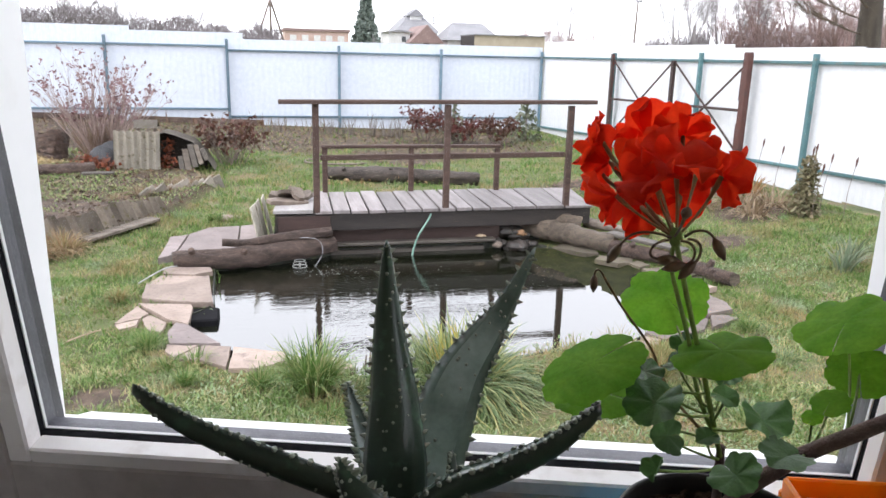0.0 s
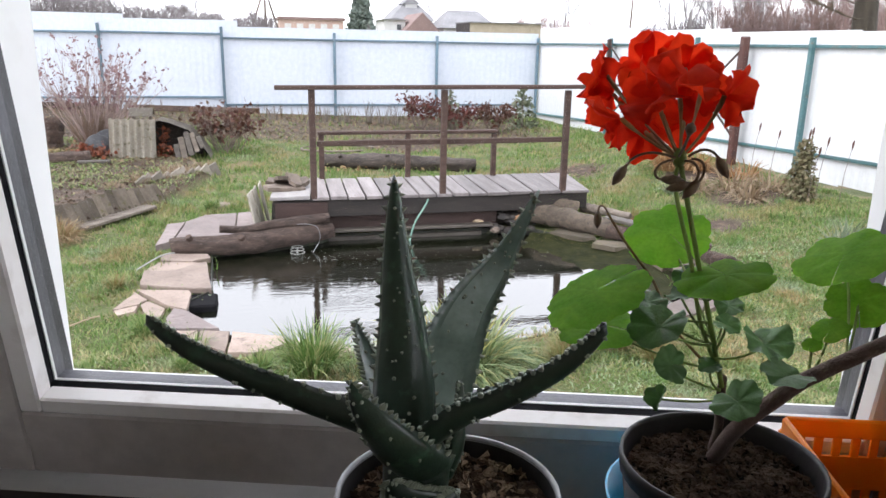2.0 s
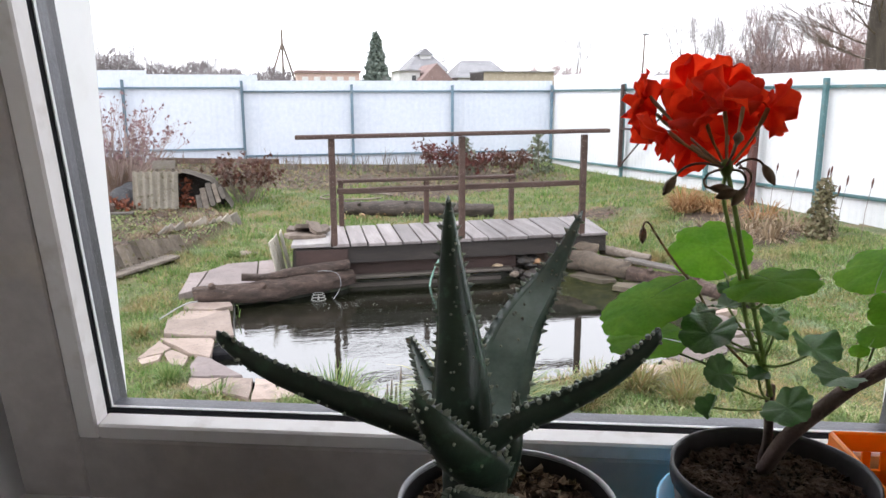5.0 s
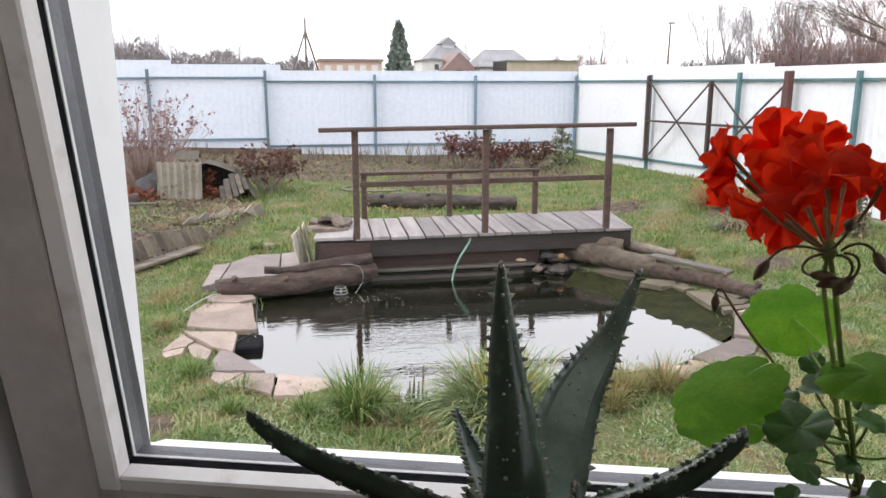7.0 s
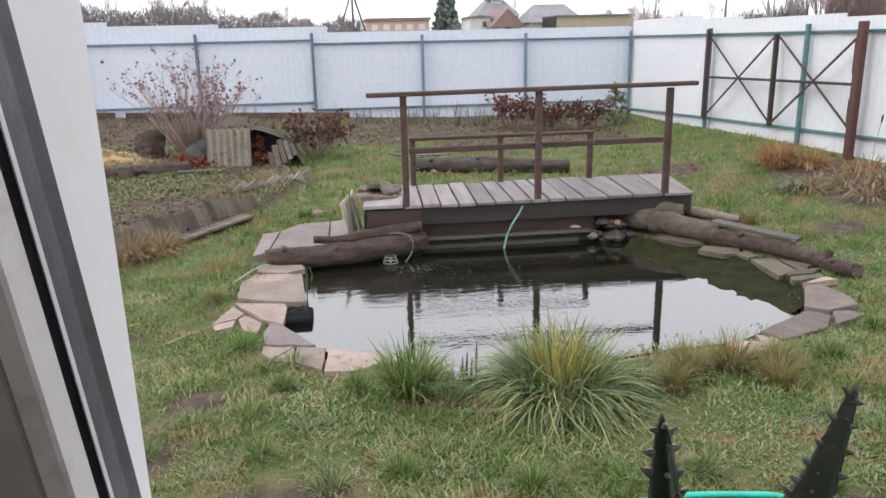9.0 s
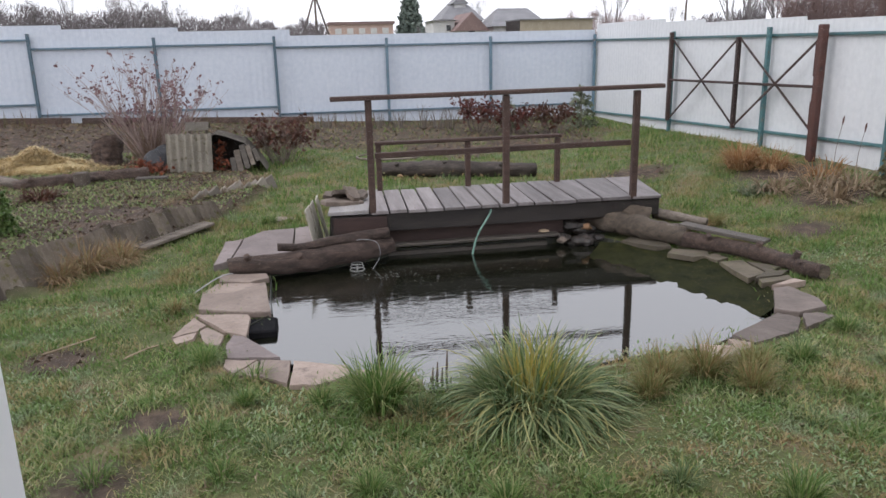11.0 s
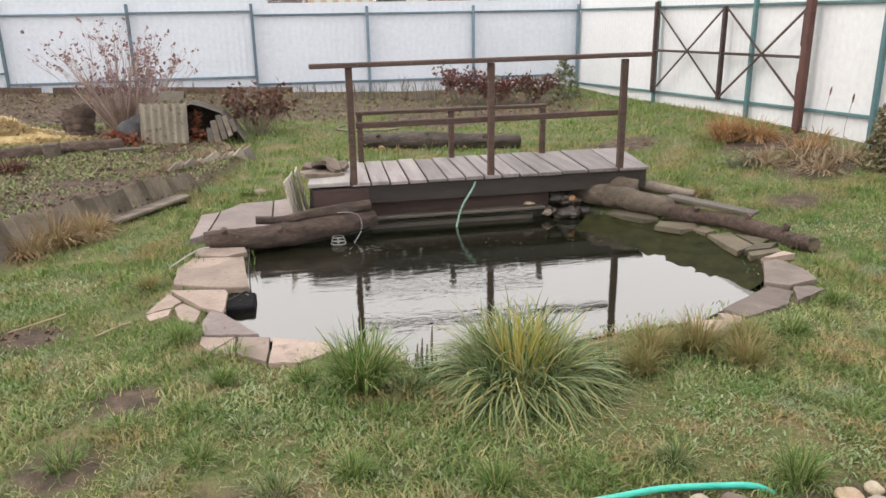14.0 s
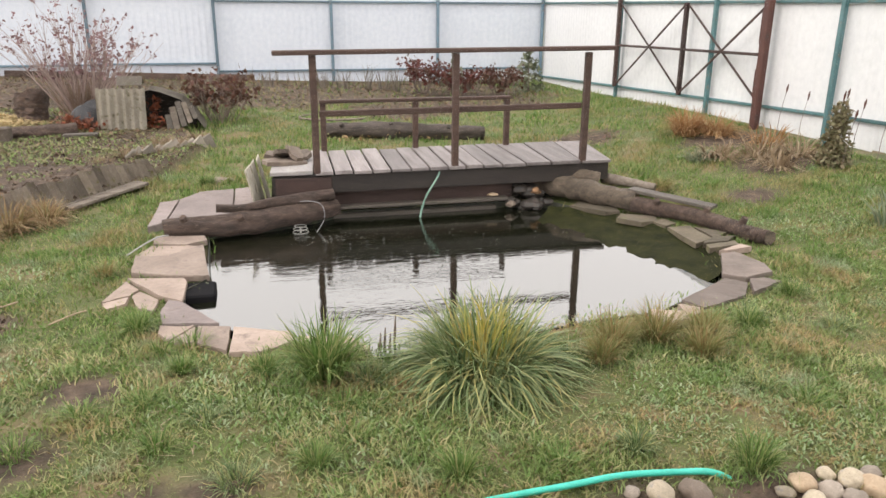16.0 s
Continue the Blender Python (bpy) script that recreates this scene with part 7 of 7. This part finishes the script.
part("nozzle", tube(bmesh.new(), [(0, 0, -0.05), (0, 0, 0.03)], [0.012, 0.007], 10), M_WIRE, pump)
STONES = ((2.00, 2.625, 0.052, 1.25, M_STONEBEIGE), (2.065, 2.56, 0.048, 1.0, M_STONEGREY), (2.20, 2.605, 0.050, 1.3, M_PEBBLE), (2.25, 2.53, 0.055, 1.2, M_STONEBEIGE), (2.13, 2.66, 0.035, 1.1, M_PEBBLE), (1.90, 2.60, 0.032, 1.2, M_PEBBLE),
          (2.12, 2.50, 0.045, 1.1, M_STONEGREY), (1.97, 2.53, 0.04, 1.2, M_PEBBLE), (2.30, 2.62, 0.04, 1.0, M_STONEGREY), (2.33, 2.52, 0.05, 1.2, M_PEBBLE), (1.445, 2.70, 0.052, 1.2, M_PEBBLE), (1.345, 2.735, 0.030, 1.1, M_STONEGREY), (1.57, 2.665, 0.050, 1.4, M_STONEBROWN))
for i, (x, y, r, long_, mt) in enumerate(STONES):
    bm = bmesh.new()
    bmesh.ops.create_icosphere(bm, subdivisions=3, radius=1)
    for v in bm.verts:
        q = v.co * (1 + 0.22 * noise.noise(v.co * 1.3 + Vector((i * 3.7, 0, 0))) + 0.06 * noise.noise(v.co * 4 + Vector((0, i, 0))))
        v.co = Vector((q.x * r * long_, q.y * r, q.z * r * 0.66))
    o = part("field_stone", bm, mt, smooth=True)
    o.matrix_basis = pose(x, y, r * 0.35, R.uniform(-12, 12), R.uniform(-12, 12), R.uniform(0, 180))
    tone = {M_STONEBEIGE: "warm beige", M_STONEGREY: "brownish grey", M_PEBBLE: "pale speckled", M_STONEBROWN: "dull brown"}[mt]
    tagged(o, tone + " rounded stone lying in the grass by the hose", "stone", "stones by the hose")
for i, (x, y, r) in enumerate(((-0.31, 8.31, 0.10), (-0.22, 8.35, 0.07))):
    bm = bmesh.new()
    bmesh.ops.create_icosphere(bm, subdivisions=2, radius=1)
    for v in bm.verts:
        v.co = Vector((v.co.x * r * 1.3, v.co.y * r, v.co.z * r * 0.5)) * (1 + 0.25 * noise.noise(v.co * 2 + Vector((i * 5, 0, 0))))
    o = part("half_buried_stone", bm, M_FLAG, smooth=True)
    o.location = (x, y, ground_z(x, y))
    tagged(o, "pale stone half sunk in the lawn", "stone", "lawn stones")
for pts in ([(-1.60, 5.01, 0.04), (-1.48, 5.08, 0.05), (-1.34, 5.21, 0.05)], [(-1.1, 4.85, 0.03), (-1.0, 4.95, 0.04), (-0.93, 5.0, 0.04)]):
    cable("dry_stick", "thin dry stick lying in the lawn", pts, 0.005, M_CUT, "stick")
# old boards along the foot of the back fence
for x0_, x1_ in ((-6.5, -4.4), (-4.2, -2.5), (-2.3, 0.2)):
    tagged(part("base_board", beam(bmesh.new(), (x0_, 16.05, ground_z(x0_, 16.05) + 0.06), (x1_, 16.05, ground_z(x1_, 16.05) + 0.06), 0.04, 0.12, 0.005), M_LOG), "dark board along the foot of the back fence", "board", "fence foot boards")
# plain ring put in for the pale debris behind the bridge
ringp = [(1.3 + 0.55 * math.cos(a), 11.6 + 0.35 * math.sin(a), ground_z(1.3, 11.6) + 0.03) for a in (q * 0.3 for q in range(19))]
cable("hose_coil", "ring standing in for pale debris on the ground behind the bridge", ringp, 0.016, M_BARKDEAD, "hose")

# ---- beyond the fence ----
def bare_tree(seed, height, spread, depth, material, kids=3):
    """Limbs, and a haze of fine upward twigs round their ends, 1 m high in all."""
    rr_, rs = random.Random(seed), np.random.RandomState(seed)
    limbs, ends = ([], []), []
    branching((0, 0, 0), (0, 0, 1), height * 0.55, height * 0.018, depth, rr_, limbs, spread, kids, ends, 3, 0.14)
    top = max(v[2] for v in limbs[0]) + 0.06 * height
    n = len(ends) * 6
    b0 = np.repeat(np.array([tuple(q) for q in ends]), 6, 0) + rs.normal(0, 0.02 * height, (n, 3))
    d = b0 - np.array([0, 0, 0.25 * height])
    d = d / np.linalg.norm(d, axis=1)[:, None] * 0.8 + np.array([0, 0, 0.5]) + rs.normal(0, 0.45, (n, 3))
    t0 = b0 + d / np.linalg.norm(d, axis=1)[:, None] * height * rs.uniform(0.04, 0.13, (n, 1))
    side = np.column_stack([rs.normal(0, 1, n), rs.normal(0, 1, n), np.zeros(n)])
    side *= 0.0011 * height / np.linalg.norm(side, axis=1)[:, None]
    raw_limbs = raw("limbs", [tuple(c / top for c in v) for v in limbs[0]], limbs[1], material)
    return raw_limbs, leaf_mesh("twigs", b0 / top, side / top, t0 / top, rs.normal(0, 0.01, (n, 3)), material)


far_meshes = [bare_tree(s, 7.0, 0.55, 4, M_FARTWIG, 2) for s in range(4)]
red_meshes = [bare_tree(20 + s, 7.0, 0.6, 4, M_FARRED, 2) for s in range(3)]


def plant_tree(meshes, x, y, top, label, wide=1.0):
    t = thing("bare_tree", label, "tree", pose(x, y, 0, 0, 0, R.uniform(0, 360)), "bare trees beyond the fence")
    for nm_, mesh_ in zip(("limbs", "twigs"), meshes):
        o = new(nm_, mesh_)
        o.parent = t
        o.scale = (top * wide, top * wide, top)


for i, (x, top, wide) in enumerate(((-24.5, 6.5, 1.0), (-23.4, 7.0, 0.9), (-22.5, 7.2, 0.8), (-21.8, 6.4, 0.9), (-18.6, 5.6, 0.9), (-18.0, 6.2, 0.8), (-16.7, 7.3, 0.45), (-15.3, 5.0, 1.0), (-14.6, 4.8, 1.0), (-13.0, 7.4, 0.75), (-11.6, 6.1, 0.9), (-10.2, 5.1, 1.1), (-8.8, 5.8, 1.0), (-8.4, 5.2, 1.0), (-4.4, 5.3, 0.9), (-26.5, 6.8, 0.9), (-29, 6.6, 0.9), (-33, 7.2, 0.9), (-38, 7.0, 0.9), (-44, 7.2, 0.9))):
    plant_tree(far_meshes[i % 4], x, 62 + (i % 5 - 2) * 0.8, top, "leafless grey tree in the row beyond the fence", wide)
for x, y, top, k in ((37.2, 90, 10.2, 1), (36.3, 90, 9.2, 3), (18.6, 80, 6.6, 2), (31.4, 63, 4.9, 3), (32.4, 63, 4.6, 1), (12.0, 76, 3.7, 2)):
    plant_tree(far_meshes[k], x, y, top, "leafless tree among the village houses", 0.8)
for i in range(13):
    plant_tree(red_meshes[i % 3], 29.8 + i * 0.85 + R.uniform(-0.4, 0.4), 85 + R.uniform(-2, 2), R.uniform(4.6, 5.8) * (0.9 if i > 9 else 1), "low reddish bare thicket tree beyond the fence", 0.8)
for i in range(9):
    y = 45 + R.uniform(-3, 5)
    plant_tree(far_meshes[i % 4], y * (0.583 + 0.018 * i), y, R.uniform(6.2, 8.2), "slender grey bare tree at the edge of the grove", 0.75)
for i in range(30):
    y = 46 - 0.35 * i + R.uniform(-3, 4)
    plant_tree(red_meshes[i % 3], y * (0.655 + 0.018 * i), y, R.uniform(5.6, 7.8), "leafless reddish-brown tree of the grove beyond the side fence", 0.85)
big = thing("old_tree", "old thick-trunked bare tree beyond the side fence", "tree", (22.8, 25.2, 0))
part("trunk", tube(bmesh.new(), [(0, 0, -0.2), (0.05, 0, 2.2), (-0.1, 0, 4.6), (0, 0, 7.5)], [0.56, 0.44, 0.37, 0.22], 12, True, 0.06), M_OLDBARK, big, smooth=True)
rr2 = random.Random(8)
out = ([], [])
for z, a in ((2.9, 3.4), (3.4, 2.6), (4.2, 4.2), (4.8, 3.0), (5.5, 0.5), (6.5, 2.2), (3.8, 3.9)):
    branching((0, 0, z), (math.cos(a), math.sin(a) * 0.6, 0.25), 3.0, 0.042, 4, rr2, out, 0.6, 3)
part("limbs", raw("limbs", *out, M_TWIG), M_TWIG, big)
# undergrowth between the trees
def thicket(label, n, x0_, x1_, y0_, y1_, top0, top1, material, slope=0.0):
    """A belt of short tangled twigs, densest low down; top0, top1: its height at either end; slope: how it shifts with y."""
    f, uy = NP.rand(n), NP.uniform(y0_, y1_, n)
    ux = x0_ + (x1_ - x0_) * f + slope * (uy - y0_)
    top = (top0 + (top1 - top0) * f) * (1 + 0.06 * np.sin(ux * 0.9) + 0.06 * np.sin(ux * 2.3 + 1) + 0.04 * np.sin(ux * 5.1))
    b0 = np.column_stack([ux, uy, top * (1 - 0.75 * NP.rand(n) ** 0.8)])
    b0[: n // 12, 2] = 0
    d = NP.normal(0, 0.6, (n, 3)) + np.array([0, 0, 0.7])
    t0 = b0 + d / np.linalg.norm(d, axis=1)[:, None] * NP.uniform(0.25, 0.75, (n, 1))
    ww = 0.021 * NP.uniform(0.5, 1.4, (n, 1)) * np.array([[1, 0.4, 0]])
    tagged(new("undergrowth", leaf_mesh("undergrowth", b0, ww, t0, NP.normal(0, 0.05, (n, 3)), material)), label, "thicket", kind="stuff")


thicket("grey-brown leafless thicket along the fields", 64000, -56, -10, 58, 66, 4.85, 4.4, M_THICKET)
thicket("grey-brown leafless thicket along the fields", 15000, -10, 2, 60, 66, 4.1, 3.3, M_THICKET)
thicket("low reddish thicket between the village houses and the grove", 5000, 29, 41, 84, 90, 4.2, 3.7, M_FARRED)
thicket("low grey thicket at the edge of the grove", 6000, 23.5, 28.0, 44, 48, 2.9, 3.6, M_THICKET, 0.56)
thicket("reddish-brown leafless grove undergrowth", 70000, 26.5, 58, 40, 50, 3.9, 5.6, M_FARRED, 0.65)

brick = thing("brick_building", "long low flat-roofed brick building in the village", "building", (7.7, 100, 0))
part("wall", boxed(-4.0, 4.0, 0, 8, 0, 4.45), M_BRICKFAR, brick)
part("roof", boxed(-4.2, 4.2, -0.2, 8.2, 4.45, 4.8), M_ROOFRED, brick)
for k in range(5):
    part("window", boxed(-3.4 + k * 1.5, -2.6 + k * 1.5, -0.04, 0.1, 3.3, 4.0), M_WHITEWALL, brick)


def gable_house(name, label, x, y, w, d, eave, ridge, wall, roof, windows=()):
    t = thing(name, label, "house", (x, y, 0))
    bm = bmesh.new()
    box(bm, -w / 2, w / 2, 0, d, 0, eave)
    part("wall", bm, wall, t)
    bm = bmesh.new()
    a = [bm.verts.new(v) for v in ((-w / 2 - 0.3, -0.3, eave - 0.1), (w / 2 + 0.3, -0.3, eave - 0.1), (0, -0.3, ridge), (-w / 2 - 0.3, d, eave - 0.1), (w / 2 + 0.3, d, eave - 0.1), (0, d, ridge))]
    for f in ((0, 1, 2), (5, 4, 3), (0, 2, 5, 3), (1, 4, 5, 2), (0, 3, 4, 1)):
        bm.faces.new([a[q] for q in f])
    part("roof", bm, roof, t)
    for a_, b_, c_, d_ in windows:
        wn_ = part("window", boxed(a_, b_, -0.06, 0.05, c_, d_), M_WHITEWALL, t)
        part("pane", boxed(a_ + 0.1, b_ - 0.1, -0.08, -0.062, c_ + 0.1, d_ - 0.1), M_GLASSDARK, wn_)
    return t


gable_house("red_roofed_house", "low white house with a red-brown gable", 15.35, 70, 2.7, 7, 3.0, 4.55, M_WHITEWALL, M_ROOFRED, ((-0.4, 0.4, 2.5, 3.1),))
gable_house("white_house", "flat white annexe of the village house", 13.2, 72, 2.0, 5, 4.0, 4.1, M_WHITEWALL, M_ROOFGREY, ((0.1, 0.7, 2.9, 3.6),))
attic = thing("attic_house", "house with a steep grey roof and a small pointed attic gable", "house", (16.15, 78, 0))
part("wall", boxed(-2.1, 2.1, 0, 6, 0, 4.2), M_WHITEWALL, attic)
bm = bmesh.new()
a = [bm.verts.new(v) for v in ((-2.3, -0.3, 4.1), (2.3, -0.3, 4.1), (2.3, 6.3, 4.1), (-2.3, 6.3, 4.1), (-0.85, 1.2, 5.65), (0.85, 1.2, 5.65), (0.85, 5, 5.65), (-0.85, 5, 5.65))]
for f in ((0, 1, 5, 4), (1, 2, 6, 5), (2, 3, 7, 6), (3, 0, 4, 7), (4, 5, 6, 7), (3, 2, 1, 0)):
    bm.faces.new([a[q] for q in f])
part("roof", bm, M_ROOFGREY, attic)
part("attic_wall", boxed(-0.6, 0.6, 0.9, 4, 5.2, 5.75), M_WHITEWALL, attic)
bm = bmesh.new()
a = [bm.verts.new(v) for v in ((-0.9, 0.7, 5.72), (0.9, 0.7, 5.72), (0, 0.7, 6.45), (-0.9, 4.2, 5.72), (0.9, 4.2, 5.72), (0, 4.2, 6.45))]
for f in ((0, 1, 2), (5, 4, 3), (0, 2, 5, 3), (1, 4, 5, 2), (0, 3, 4, 1)):
    bm.faces.new([a[q] for q in f])
part("attic_roof", bm, M_ROOFGREY, attic)
hip = thing("grey_roofed_house", "house with a wide grey hipped roof", "house", (20.5, 72, 0))
part("wall", boxed(-2.6, 2.6, 0, 6, 0, 3.4), M_WHITEWALL, hip)
bm = bmesh.new()
a = [bm.verts.new(v) for v in ((-2.9, -0.3, 3.3), (2.9, -0.3, 3.3), (2.9, 6.3, 3.3), (-2.9, 6.3, 3.3), (-1.5, 3, 5.05), (1.6, 3, 5.05))]
for f in ((0, 1, 5, 4), (1, 2, 5), (2, 3, 4, 5), (3, 0, 4), (3, 2, 1, 0)):
    bm.faces.new([a[q] for q in f])
part("roof", bm, M_ROOFGREY, hip)
barn = thing("board_shed", "long tan board shed with a low roof", "shed", (22.5, 66, 0))
part("wall", boxed(-3.7, 2.9, 0, 4.6, 0, 3.66), M_TANWALL, barn)
part("roof", boxed(-3.8, 3.0, -0.2, 4.8, 3.66, 3.76), M_ROOFGREY, barn)
# thin near-black sheet darkens the shed's side over the tan wall
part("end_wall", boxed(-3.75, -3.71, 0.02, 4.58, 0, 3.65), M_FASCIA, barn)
pole = thing("utility_pole", "wooden utility pole braced by two slanting struts", "utility pole", (1.8, 90, 0))
part("post", tube(bmesh.new(), [(0, 0, 0), (0, 0, 9.0)], [0.16, 0.12], 8), M_TWIG, pole)
part("strut", tube(bmesh.new(), [(-2.6, 0.3, 0), (-0.05, 0.1, 7.4)], [0.14, 0.11], 8), M_TWIG, pole)
part("strut", tube(bmesh.new(), [(2.3, 0.3, 0), (0.05, 0.1, 7.4)], [0.14, 0.11], 8), M_TWIG, pole)
lp = thing("lamp_pole", "thin dark street pole beyond the side fence", "utility pole", (31.0, 60, 0))
part("post", tube(bmesh.new(), [(0, 0, 0), (0.12, 0, 6.6)], [0.11, 0.07], 8), M_TWIG, lp)
part("lamp_head", boxed(-0.1, 0.5, -0.1, 0.1, 6.55, 6.7, bevel=0.02), M_ROOFGREY, lp)
